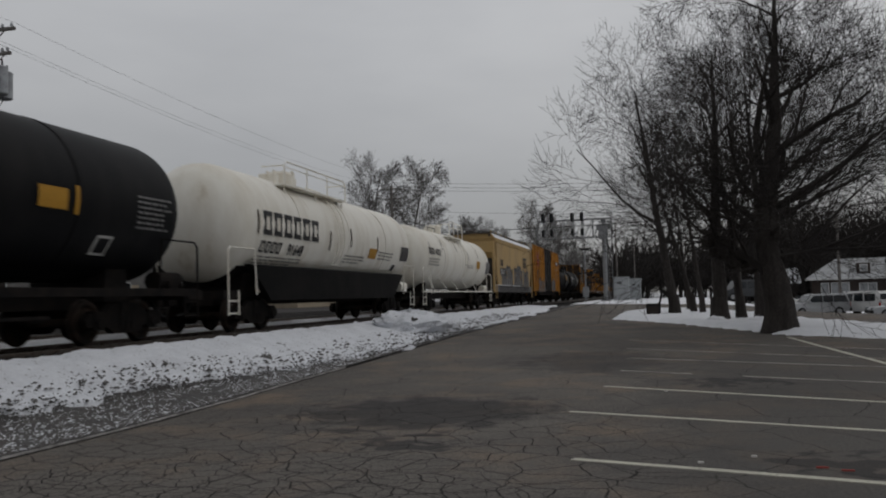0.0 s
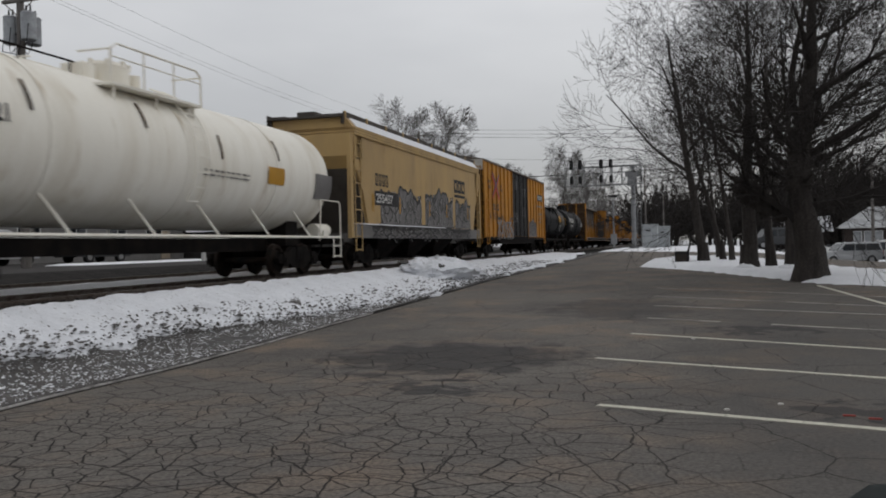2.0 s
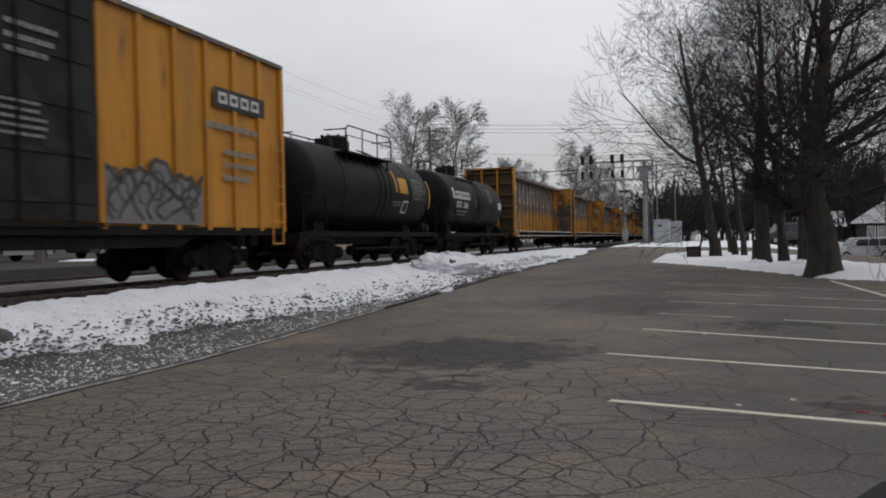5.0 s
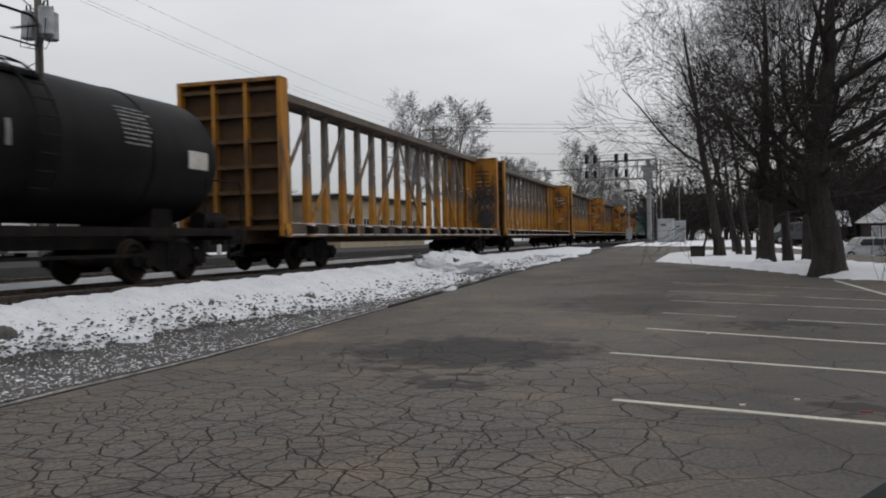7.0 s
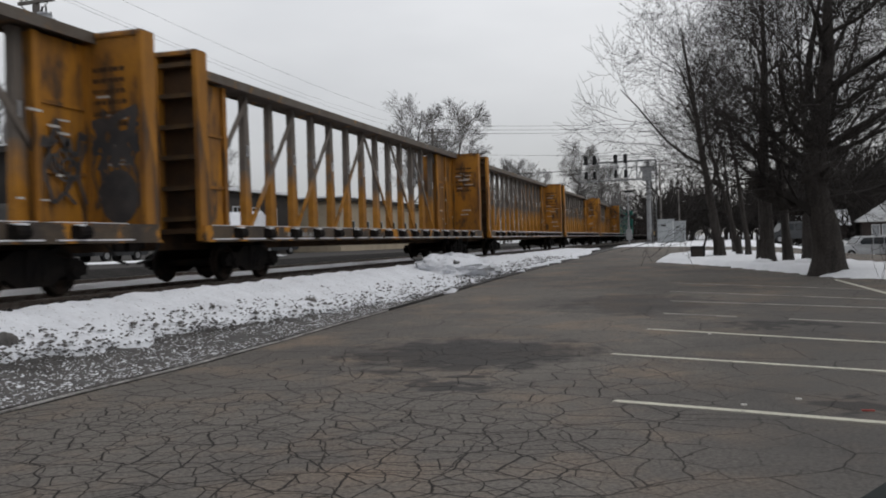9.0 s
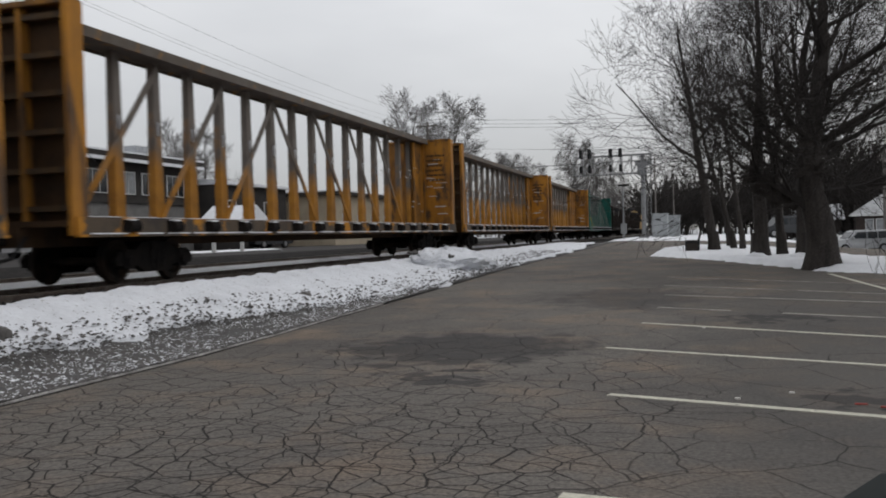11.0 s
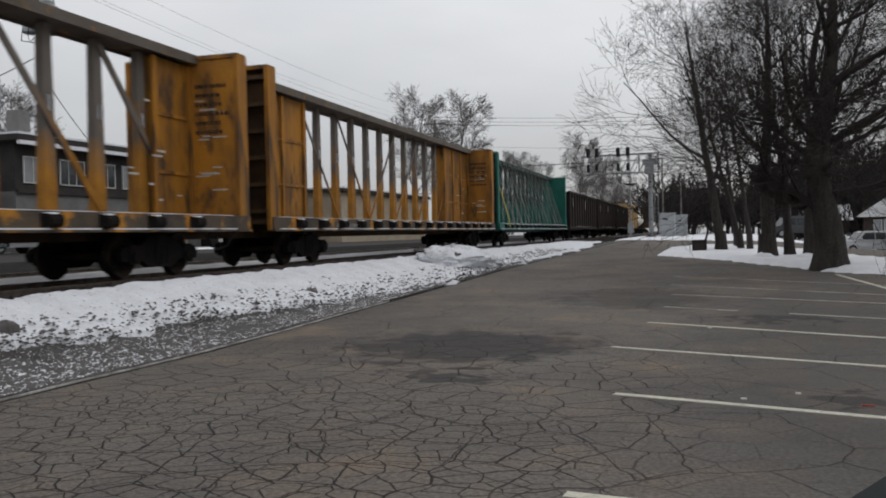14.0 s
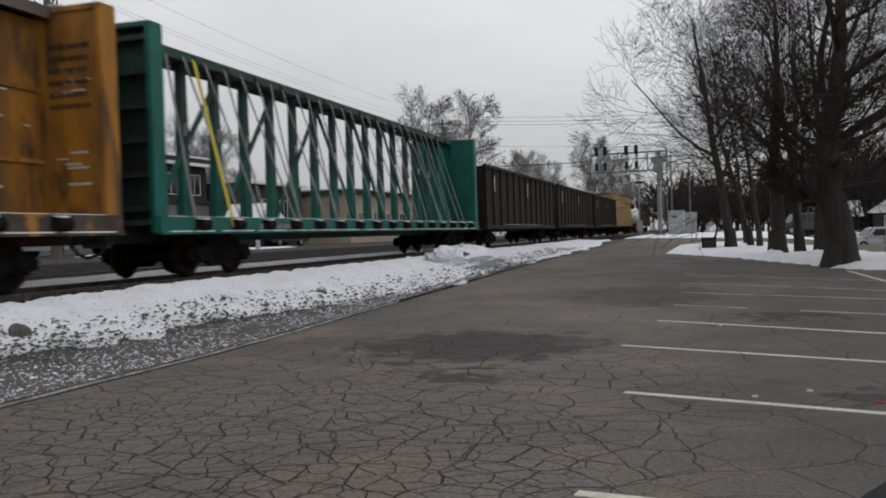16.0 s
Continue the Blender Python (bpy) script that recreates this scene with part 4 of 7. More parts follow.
# white tank car with open side rails
tc_ = tank_car("cream-white tank car with pale side rails and rust stains", 32.5, 14.25, 1.46, 2.68, WHITETANK, None, RUNNING, WHITETANK, 0.46, 1.05, True, (2.6, 0.45))
marks(tc_, 1.46, 2.68, [("firm_mark", rings(4, 0.16, 0.3, 0.07, 0.05), 1.00, 2.75, INK), ("number", lettering("400321", 0.4, 0.8), 2.00, 2.75, INK),
                        ("stencil", text_bars(1.9, 0.4, 3, 9), 1.0, 2.25, INKSOFT), ("placard", patch(0.75, 0.42), 10.1, 2.35, PLACARD), ("stencil", text_bars(1.9, 0.2, 2, 10), 7.6, 2.35, INKSOFT),
                        ("plate", patch(0.95, 0.7), 12.5, 2.1, GRAFGREY)])
for y, z in ((1.2, 2.75), (5.9, 3.1), (8.2, 2.75), (10.6, 2.95), (3.3, 3.0)):
    marks(tc_, 1.46, 2.68, [("bracket", patch(0.07, 0.55), y, z, CBDARK)])
hr = Shape().path([(0.5, 0.8, 4.1), (0.5, 0.9, 4.26), (0.5, 5.2, 4.26)], 0.02)
for y in (1.6, 2.8, 4.0, 5.1):
    hr.bar((0.5, y, 4.0), (0.5, y, 4.26), 0.016)
part("top_rail", hr, RUNNING, tc_)
for y, z in ((1.3, 2.5), (5.6, 2.3), (7.2, 2.5), (9.6, 2.4)):
    marks(tb, 1.53, 2.82, [("bracket", patch(0.07, 0.6), y, z, CBDARK)])


# ---- covered hopper ----
def hopper_car(u, length=14.95):
    c = car("covered_hopper", "faded tan covered hopper with grey graffiti and black lettering", "hopper car", u)
    e, top, low = 1.5, 4.12, 1.42
    b = Shape()
    rg = []
    for y, zb in ((0.2, top - 0.65), (0.95, 2.45), (1.3, low), (length - 1.3, low), (length - 0.95, 2.45), (length - 0.2, top - 0.65)):
        rg.append([(-e, y, zb), (e, y, zb), (e, y, top), (-e, y, top)])
    b.loft(rg)
    part("body", b, HOPPER, c)
    en = Shape()
    for y0, y1 in ((0.55, 0.95), (length - 0.95, length - 0.55)):
        en.box(-e, e, y0, y1, top - 0.75, top)
    pieces("end_panel", en, HOPPER, c)
    # slope sheets, coloured dark to carry the shade of the end recess
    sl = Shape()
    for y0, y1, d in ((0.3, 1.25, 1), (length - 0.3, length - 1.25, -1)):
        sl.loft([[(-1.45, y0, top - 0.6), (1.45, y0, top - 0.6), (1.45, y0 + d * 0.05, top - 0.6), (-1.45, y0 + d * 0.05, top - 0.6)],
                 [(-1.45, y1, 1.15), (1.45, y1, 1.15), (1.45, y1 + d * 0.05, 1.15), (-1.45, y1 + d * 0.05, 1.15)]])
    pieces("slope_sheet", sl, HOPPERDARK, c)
    # end posts with the sloping dark recess between them
    ps = Shape()
    for sg in (-1, 1):
        for y in (0.12, length - 0.12):
            ps.box(sg * 1.46 - 0.06, sg * 1.46 + 0.06, y - 0.09, y + 0.09, 1.0, top)
            d = 1 if y < 1 else -1
            ps.bar((sg * 1.40, y + d * 0.1, top - 0.6), (sg * 1.40, y + d * 1.25, 1.45), 0.05)
    pieces("end_post", ps, HOPPER, c)
    # rolled eaves, one over the other
    ev = Shape()
    for k in range(3):
        ev.box(-e - 0.05, e + 0.05, 0.3, length - 0.3, top - 0.02 + k * 0.085, top + 0.05 + k * 0.085)
    ev.loft([[(-e - 0.03, y, top + 0.2), (e + 0.03, y, top + 0.2), (1.28, y, top + 0.5), (-1.28, y, top + 0.5)] for y in (0.25, length - 0.25)])
    pieces("roof", ev, HOPPER, c)
    sn = Shape().loft([[(-e - 0.02, y, top + 0.245), (e + 0.02, y, top + 0.245), (1.31, y, top + 0.515), (-1.31, y, top + 0.515)] for y in (0.5, length - 0.5)])
    part("roof_snow", sn, SNOWCLEAN, c, "thin snow on the roof")
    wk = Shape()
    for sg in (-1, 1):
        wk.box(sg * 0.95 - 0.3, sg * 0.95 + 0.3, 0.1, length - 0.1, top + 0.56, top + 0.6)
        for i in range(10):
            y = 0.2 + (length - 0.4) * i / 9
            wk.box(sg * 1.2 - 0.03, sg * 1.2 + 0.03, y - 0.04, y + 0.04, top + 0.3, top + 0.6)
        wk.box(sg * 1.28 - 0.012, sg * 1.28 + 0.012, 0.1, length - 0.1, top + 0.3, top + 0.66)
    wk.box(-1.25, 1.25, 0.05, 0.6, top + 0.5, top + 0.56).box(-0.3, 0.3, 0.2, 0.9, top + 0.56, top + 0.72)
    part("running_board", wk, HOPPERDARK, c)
    bp = Shape()
    for i in range(10):
        y = 0.2 + (length - 0.4) * i / 9
        bp.box(1.292, 1.32, y - 0.035, y + 0.035, top + 0.2, top + 0.68)
    pieces("board_bracket", bp, HOPPER, c)
    sd = Shape()
    for sg in (-1, 1):
        sd.box(sg * 1.42 - 0.08, sg * 1.42 + 0.08, 0.1, length - 0.1, 1.0, 1.42)
    sd.box(-1.35, 1.35, 0.0, 0.4, 0.9, 1.15).box(-1.35, 1.35, length - 0.4, length, 0.9, 1.15).box(-0.3, 0.3, 0, length, 0.75, 1.0)
    pieces("side_sill", sd, GRAFGREY, c, "side sill covered with grey graffiti")
    ss = Shape().box(1.4, 1.53, 0.3, length * 0.62, 1.42, 1.45)
    part("sill_snow", ss, SNOWCLEAN, c)
    hp = Shape()
    for y in (4.2, 7.25, 10.3):
        hp.loft([[(-1.2, y - 1.4, 1.1), (1.2, y - 1.4, 1.1), (1.2, y + 1.4, 1.1), (-1.2, y + 1.4, 1.1)], [(-0.7, y - 0.45, 0.35), (0.7, y - 0.45, 0.35), (0.7, y + 0.45, 0.35), (-0.7, y + 0.45, 0.35)]])
        hp.box(-0.9, 0.9, y - 0.5, y + 0.5, 0.28, 0.36)
    pieces("outlet_hopper", hp, RUNNING, c)
    for y in (0.3, length - 0.75):
        ld = Shape()
        for yy in (y, y + 0.45):
            ld.bar((1.53, yy, 0.6), (1.53, yy, top - 0.1), 0.02)
        for i in range(9):
            ld.bar((1.53, y, 0.65 + i * 0.4), (1.53, y + 0.45, 0.65 + i * 0.4), 0.018)
        part("ladder", ld, HOPPER, c)
    x = e + 0.006
    for y0, w, h, sd_ in ((2.3, 4.0, 1.4, 11), (6.75, 3.6, 1.6, 12), (10.7, 2.4, 1.35, 13)):
        f, p, d = graffiti(w, h, sd_, int(w * 3.2))
        part("graffiti", on_side(f, x, y0, 1.44), GRAFGREY, c, "silver-grey graffiti")
        part("graffiti", on_side(p, x + 0.004, y0, 1.44), GRAFLIGHT, c)
        part("graffiti", on_side(d, x + 0.008, y0, 1.44), GRAFDARK, c)
    f, p, d = graffiti(11.5, 0.5, 17, 36)
    part("graffiti", on_side(p, 1.506, 1.6, 0.98), GRAFLIGHT, c)
    part("graffiti", on_side(d, 1.512, 1.6, 0.98), GRAFDARK, c)
    part("number_panel", on_side(patch(2.1, 0.46, 1), x + 0.012, 1.83, 2.06), INK, c)
    part("number", on_side(lettering("255437", 0.4, 1.2), x + 0.018, 1.92, 2.15), INKWHITE, c)
    pieces("firm_mark", on_side(rings(4, 0.2, 0.4, 0.09, 0.06), x + 0.004, 1.93, 2.68), INK, c)
    pieces("firm_mark", on_side(rings(3, 0.5, 0.56, 0.06, 0.14), x + 0.004, 10.6, 2.98), INK, c)
    part("firm_mark", on_side(patch(1.65, 0.12, 1), x + 0.004, 10.6, 2.78), INK, c)
    for y in (1.62, 4.0, 7.2, 9.4, 12.6):
        part("reflector", on_side(patch(0.1, 0.55, 1), x + 0.014, y, 1.85), PLACARD, c)
    trucks(c, (2.1, length - 2.1))
    couplers(c, length, 0.3)
    return c


hopper_car(47.1)


# ---- box car ----
def box_car(u, length=16.9):
    c = car("box_car", "orange-yellow ribbed box car with black plug doors and graffiti", "box car", u)
    x, lo, hi = 1.44, 1.05, 4.95
    part("body", Shape().box(-x, x, 0.12, length - 0.12, lo, hi), YELLOW, c)
    rb = Shape()
    d0, d1 = length * 0.385, length * 0.648
    ys = list(np.linspace(0.06, d0 - 0.1, 8)) + list(np.linspace(d1 + 0.1, length - 0.06, 7))
    for y in ys:
        for sg in (-1, 1):
            a, b = (x, x + 0.075) if sg > 0 else (-x - 0.075, -x)
            rb.box(a, b, y - 0.065, y + 0.065, lo, hi - 0.04)
    pieces("side_rib", rb, YELLOW, c)
    er = Shape()
    for i in range(8):
        z = lo + 0.3 + i * 0.44
        for y0, y1 in ((0.02, 0.12), (length - 0.12, length - 0.02)):
            er.box(-x, x, y0, y1, z, z + 0.2)
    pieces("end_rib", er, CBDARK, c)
    part("end_sheet", Shape().box(-x + 0.06, x - 0.06, 0.095, 0.118, lo, hi - 0.5), CBDARK, c, "dark ribbed end of the car")
    rf = Shape()
    for y0, y1 in ((0.02, length - 0.02),):
        rf.loft([[(-x - 0.09, y, hi - 0.05), (x + 0.09, y, hi - 0.05), (x + 0.09, y, hi + 0.04), (0.5, y, hi + 0.2), (-0.5, y, hi + 0.2), (-x - 0.09, y, hi + 0.04)] for y in (y0, y1)])
    part("roof", rf, CBWORN, c, "grey rust-edged roof")
    ep = Shape().box(-x, x, -0.012, 0.016, hi - 0.5, hi + 0.02)
    part("end_plate", ep, GREYWHITE, c)
    dr = Shape()
    mid = (d0 + d1) / 2
    for sg in (-1, 1):
        for a, b in ((d0, mid - 0.02), (mid + 0.02, d1)):
            xs = (x, x + 0.06) if sg > 0 else (-x - 0.06, -x)
            dr.box(*xs, a, b, lo + 0.12, hi - 0.12)
            for i in range(5):
                z = lo + 0.4 + i * 0.75
                xs2 = (x + 0.06, x + 0.085) if sg > 0 else (-x - 0.085, -x - 0.06)
                dr.box(*xs2, a + 0.12, b - 0.12, z, z + 0.08)
    pieces("plug_door", dr, DOORBLACK, c, "black double plug door")
    rods = Shape()
    for k in (0.25, 0.75, 1.3, 1.75):
        y = d0 + (d1 - d0) * k / 2
        rods.bar((x + 0.11, y, lo + 0.1), (x + 0.11, y, hi - 0.15), 0.022)
    rods.box(x, x + 0.11, d0 - 0.1, d1 + 0.1, lo + 0.02, lo + 0.10).box(x, x + 0.11, d0 - 0.1, d1 + 0.1, hi - 0.12, hi - 0.06)
    pieces("door_rod", rods, RUNNING, c)
    si = Shape()
    for sg in (-1, 1):
        si.box(sg * x - 0.06, sg * x + 0.06, 0.1, length - 0.1, lo - 0.1, lo + 0.06)
        si.prism([(3.2, lo - 0.1), (3.8, 0.72), (length - 3.8, 0.72), (length - 3.2, lo - 0.1)], sg * 1.36 - 0.04, sg * 1.36 + 0.04)
    si.box(-0.3, 0.3, 0, length, 0.75, lo)
    pieces("side_sill", si, RUNNING, c)
    ld = Shape()
    for y in (0.2, length - 0.65):
        for k in range(5):
            ld.bar((x + 0.13, y, lo + 0.2 + k * 0.42), (x + 0.13, y + 0.45, lo + 0.2 + k * 0.42), 0.02)
        for yy in (y, y + 0.45):
            ld.bar((x + 0.12, yy, lo - 0.3), (x + 0.12, yy, lo + 2.0), 0.02)
        ld.bar((x + 0.12, y, lo - 0.3), (x + 0.12, y + 0.45, lo - 0.3), 0.02)
        part("ladder", ld, YELLOW, c)
        ld = Shape()
    for k in range(9):
        ld.bar((x - 0.6, -0.05, lo + 0.2 + k * 0.42), (x - 0.1, -0.05, lo + 0.2 + k * 0.42), 0.02)
    ld.bar((x - 0.1, -0.05, lo - 0.3), (x - 0.1, -0.05, lo + 3.6), 0.02).bar((x - 0.6, -0.05, lo - 0.3), (x - 0.6, -0.05, lo + 3.6), 0.02)
    part("ladder", ld, YELLOW, c)
    xs = x + 0.081
    for a, b, m in (((1.62, 3.1), (3.1, 4.3), INKRED), ((1.62, 4.3), (3.1, 3.1), INKRED)):
        s = Shape()
        ribbon(s, [a, b], 0.2)
        part("cross_mark", on_side(s, xs + (0.006 if m is INKRED else 0), 0, 0), m, c)
    s = Shape()
    for a, b in (((1.62, 4.3), (2.34, 3.72)), ((2.34, 3.72), (1.62, 3.1)), ((2.38, 3.72), (3.1, 4.3)), ((2.38, 3.72), (3.1, 3.1))):
        ribbon(s, [a, b], 0.1)
    part("cross_mark", on_side(s, xs + 0.012, 0, 0.15), INKBLUE, c)
    for txt, y, z, sz in (("next", 0.72, 3.84, 0.3), ("load", 0.76, 3.58, 0.3), ("any", 3.42, 3.78, 0.28), ("road", 3.38, 3.54, 0.28)):
        part("lettering", on_side(lettering(txt, sz, 1.0), xs, y, z), INK, c)
    for i, ch in enumerate("670643"):
        part("number", on_side(lettering(ch, 0.5, 0.85), xs + 0.004, 0.97 + [0, 0.72, 1.02, 1.58, 1.88, 2.5][i], 2.02), INK, c)
    pieces("firm_mark", on_side(rings(2, 0.22, 0.34, 0.1, 0.07), xs, 1.66, 2.5), INK, c)
    pieces("firm_mark", on_side(rings(2, 0.22, 0.34, 0.1, 0.07), xs, 2.46, 2.5), INK, c)
    f, p, d = graffiti(3.9, 1.3, 23, 13)
    part("graffiti", on_side(p, xs + 0.01, 2.5, lo - 0.12), GRAFLIGHT, c)
    part("graffiti", on_side(d, xs + 0.005, 2.5, lo - 0.12), GRAFDARK, c)
    f, p, d = graffiti(2.6, 1.2, 29, 8)
    part("graffiti", on_side(f, xs - 0.002, d1 + 0.15, lo + 0.1), GRAFGREY, c)
    part("graffiti", on_side(d, xs + 0.004, d1 + 0.15, lo + 0.1), GRAFDARK, c)
    part("firm_mark", on_side(patch(1.9, 0.42, 1), xs, d1 + 3.2, 3.6), INK, c)
    pieces("firm_mark", on_side(rings(4, 0.3, 0.24, 0.1, 0.07), xs + 0.006, d1 + 3.35, 3.69), INKWHITE, c)
    part("stencil", on_side(text_bars(2.2, 0.3, 1, 3), xs, d1 + 2.9, 3.15), INKSOFT, c)
    part("stencil", on_side(text_bars(1.2, 0.8, 3, 5), xs, d1 + 3.5, 2.1), INKSOFT, c)
    for y, z, n_ in ((d0 + 0.4, 3.9, 5), (d0 + 0.3, 2.0, 4), (mid + 0.4, 2.4, 5), (mid + 0.5, 3.6, 3)):
        part("stencil", on_side(text_bars(0.9, 0.6, n_, int(y * 7)), x + 0.09, y, z), INKPALE, c)
    trucks(c, (2.2, length - 2.2))
    couplers(c, length, 0.3)
    return c


box_car(62.9)
tb2 = tank_car("short black tank car with yellow reflectors and white placards", 80.7, 10.6, 1.36, 2.44, BLACKTANK, y_dome=0.45)
marks(tb2, 1.36, 2.44, [("reflector", patch(0.14, 0.8), 6.5, 2.45, PLACARD), ("placard", patch(0.75, 0.55), 6.85, 2.45, PLACARD), ("stencil", text_bars(1.2, 0.8, 8, 14), 8.1, 2.3, INKPALE),
                        ("reflector", patch(0.12, 1.1), 9.75, 2.0, PLACARD), ("placard_frame", rings(1, 0.5, 0.45, 0, 0.06), 7.2, 1.75, INKWHITE), ("stencil", text_bars(0.9, 0.2, 2, 15), 6.3, 2.0, INKPALE)])
tc2 = tank_car("black tank car with white name and guard-railed dome", 92.3, 10.5, 1.33, 2.51, BLACKTANK, y_dome=0.42, dome=(2.5, 0.68, 0.72))
marks(tc2, 1.33, 2.51, [("firm_mark", rings(6, 0.30, 0.34, 0.06, 0.085), 1.7, 2.58, INKWHITE), ("firm_mark", rings(1, 0.24, 0.46, 0, 0.1), 1.34, 2.58, INKWHITE),
                       ("number", lettering("16866", 0.38, 0.8), 2.72, 2.2, INKWHITE), ("firm_mark", rings(4, 0.15, 0.27, 0.06, 0.05), 1.76, 2.2, INKWHITE),
                       ("stencil", text_bars(1.6, 0.3, 2, 18), 1.9, 1.86, GRAFGREY), ("stencil", text_bars(0.8, 0.8, 9, 19), 7.0, 2.6, INKPALE),
                       ("placard", patch(0.6, 0.36), 8.7, 2.3, GREYWHITE), ("reflector", patch(0.08, 0.4), 4.6, 2.3, INKPALE)])


# ---- centre-beam cars ----
def centre_beam(u, length, paint, worn, dark, label, seed, panels=2, straps=0, sign=True, plate_ends=True):
    rnd = random.Random(seed)
    c = car("centre_beam_car", label, "flat car", u)
    e, deck, top = 1.45, 1.15, 4.68
    s = Shape()
    for sg in (-1, 1):
        s.box(sg * e - 0.05, sg * e + 0.05, 0.05, length - 0.05, 0.9, deck + 0.05)
        s.box(sg * (e + 0.04) - 0.06, sg * (e + 0.04) + 0.06, 0.05, length - 0.05, 0.87, 0.91)
    pieces("side_sill", s, CBSILL if paint is CBYELLOW else paint, c)
    fl = Shape().box(-e + 0.05, e - 0.05, 0.05, length - 0.05, deck - 0.1, deck)
    fl.box(-0.35, 0.35, 0, length, 0.72, deck - 0.1)
    for i in range(9):
        y = 1 + (length - 2) * i / 8
        fl.box(-e + 0.06, e - 0.06, y - 0.08, y + 0.08, 0.86, deck - 0.1)
    part("deck", fl, dark, c)
    sn = Shape()
    for sg in (-1, 1):
        y = 0.3
        while y < length - 0.6:
            b = rnd.uniform(0.5, 1.1)
            sn.box(sg * (e + 0.055) - 0.05, sg * (e + 0.055) + 0.05, y, min(y + b, length - 0.1), 0.912, 0.935)
            sn.box(sg * (e - 0.25) - 0.2, sg * (e - 0.25) + 0.24, y, min(y + b, length - 0.1), deck + 0.003, deck + 0.065)
            y += b + rnd.uniform(0.05, 0.3)
    pieces("sill_snow", sn, SNOWCLEAN, c)
    wn = Shape()
    n = int((length - 1.4) / 1.15)
    for sg in (-1, 1):
        for i in range(n):
            y = 1.2 + i * 1.15
            wn.bar((sg * (e + 0.12), y - 0.12, 1.05), (sg * (e + 0.12), y + 0.12, 1.05), 0.11, n=10)
            wn.box(sg * (e + 0.06) - 0.05, sg * (e + 0.06) + 0.05, y - 0.16, y - 0.12, 0.95, 1.16).box(sg * (e + 0.06) - 0.05, sg * (e + 0.06) + 0.05, y + 0.12, y + 0.16, 0.95, 1.16)
    pieces("winch", wn, RUNNING, c)
    wc = Shape()
    for i in range(n):
        y = 1.2 + i * 1.15
        wc.soft(e + 0.04, e + 0.2, y - 0.11, y + rnd.uniform(0.0, 0.11), 1.145, 1.175, 0.01)
    pieces("winch_snow", wc, SNOWCLEAN, c)
    for near in (True, False):
        a = 0.0 if near else length
        d = 1 if near else -1
        bk = Shape().box(-1.38, 1.38, min(a + d * 0.25, a + d * 0.30), max(a + d * 0.25, a + d * 0.30), deck, top - 0.02)
        part("bulkhead", bk, paint, c, "tall stained end bulkhead")
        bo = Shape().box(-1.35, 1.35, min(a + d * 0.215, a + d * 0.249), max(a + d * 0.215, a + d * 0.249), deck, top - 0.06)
        part("bulkhead_lining", bo, dark, c, "dark outer face of the bulkhead")
        fr = Shape()
        for sg in (-1, 1):
            fr.box(sg * 1.40 - 0.05, sg * 1.40 + 0.05, min(a, a + d * 0.34), max(a, a + d * 0.34), 0.9, top)
            fr.box(sg * 0.45 - 0.05, sg * 0.45 + 0.05, min(a + d * 0.04, a + d * 0.21), max(a + d * 0.04, a + d * 0.21), deck, top - 0.06)
        fr.box(-1.44, 1.44, min(a, a + d * 0.34), max(a, a + d * 0.34), top - 0.06, top + 0.03)
        pieces("bulkhead_post", fr, paint, c)
        sh = Shape()
        for k in range(6):
            z = deck + 0.15 + k * 0.62
            sh.box(-1.34, 1.34, min(a + d * 0.05, a + d * 0.215), max(a + d * 0.05, a + d * 0.215), z, z + 0.09)
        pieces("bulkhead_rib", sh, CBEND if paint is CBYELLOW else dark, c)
    # the beam
    tp = Shape()
    o = [(-0.44, -0.16), (-0.40, -0.16), (-0.40, -0.10), (0.40, -0.10), (0.40, -0.16), (0.44, -0.16), (0.44, 0.04), (-0.44, 0.04)]
    tp.loft([[(a, y, top + b) for a, b in o] for y in (0.3, length - 0.3)])
    part("top_chord", tp, worn, c)
    py = [0.34 + 1.15 * i for i in range(1, int((length - 0.7) / 1.15) + 1)]
    post = CBPOST if paint is CBYELLOW else GREENPOST
    ps = Shape()
    for y in py:
        ps.loft([[(-w, y - d, z), (w, y - d, z), (w, y + d, z), (-w, y + d, z)] for z, w, d in ((deck, 0.09, 0.14), (top - 0.15, 0.08, 0.09))])
    pieces("beam_post", ps, post, c, "post with paint scraped off its upper half")
    # no openings: pale slabs on the posts paint in daylight through slots
    hl = Shape()
    for y in py:
        for z in (3.15,):
            for i in range(2):
                hl.box(0.086, 0.096, y - 0.03, y + 0.03, z - 0.14, z + 0.14)
    pieces("post_slot", hl, SNOWCLEAN, c, "pale slabs on the posts, painted as daylight through slots")
    dg = Shape()
    mid = (len(py) - 1) // 2
    lean = -1 if panels == 3 else 1
    for k in range(0, len(py) - 2, 2):
        a, b = py[k], py[k + 2]
        if (k + 1 < mid) != (lean > 0):
            a, b = b, a
        dg.plank((0.11, a, deck + 0.1), (0.11, b, top - 0.25), 0.06 if panels == 3 else 0.13, 0.04, (1, 0, 0))
    pieces("beam_brace", dg, post, c)
    # closed panels at both ends of the beam
    for near in (True, False):
        w = panels * 1.15
        y0 = 0.32 if near else length - 0.32 - w
        pn = Shape().box(-0.2, 0.2, y0, y0 + w, deck, top - 0.18)
        part("end_panel", pn, paint, c, "closed stained panel at the end of the beam")
        pr = Shape()
        for i in range(panels + 1):
            pr.box(0.2, 0.27, y0 + i * 1.15 - 0.07, y0 + i * 1.15 + 0.07, deck, top - 0.18)
        for z in (2.1, 3.3):
            pr.box(0.2, 0.24, y0, y0 + w, z, z + 0.07)
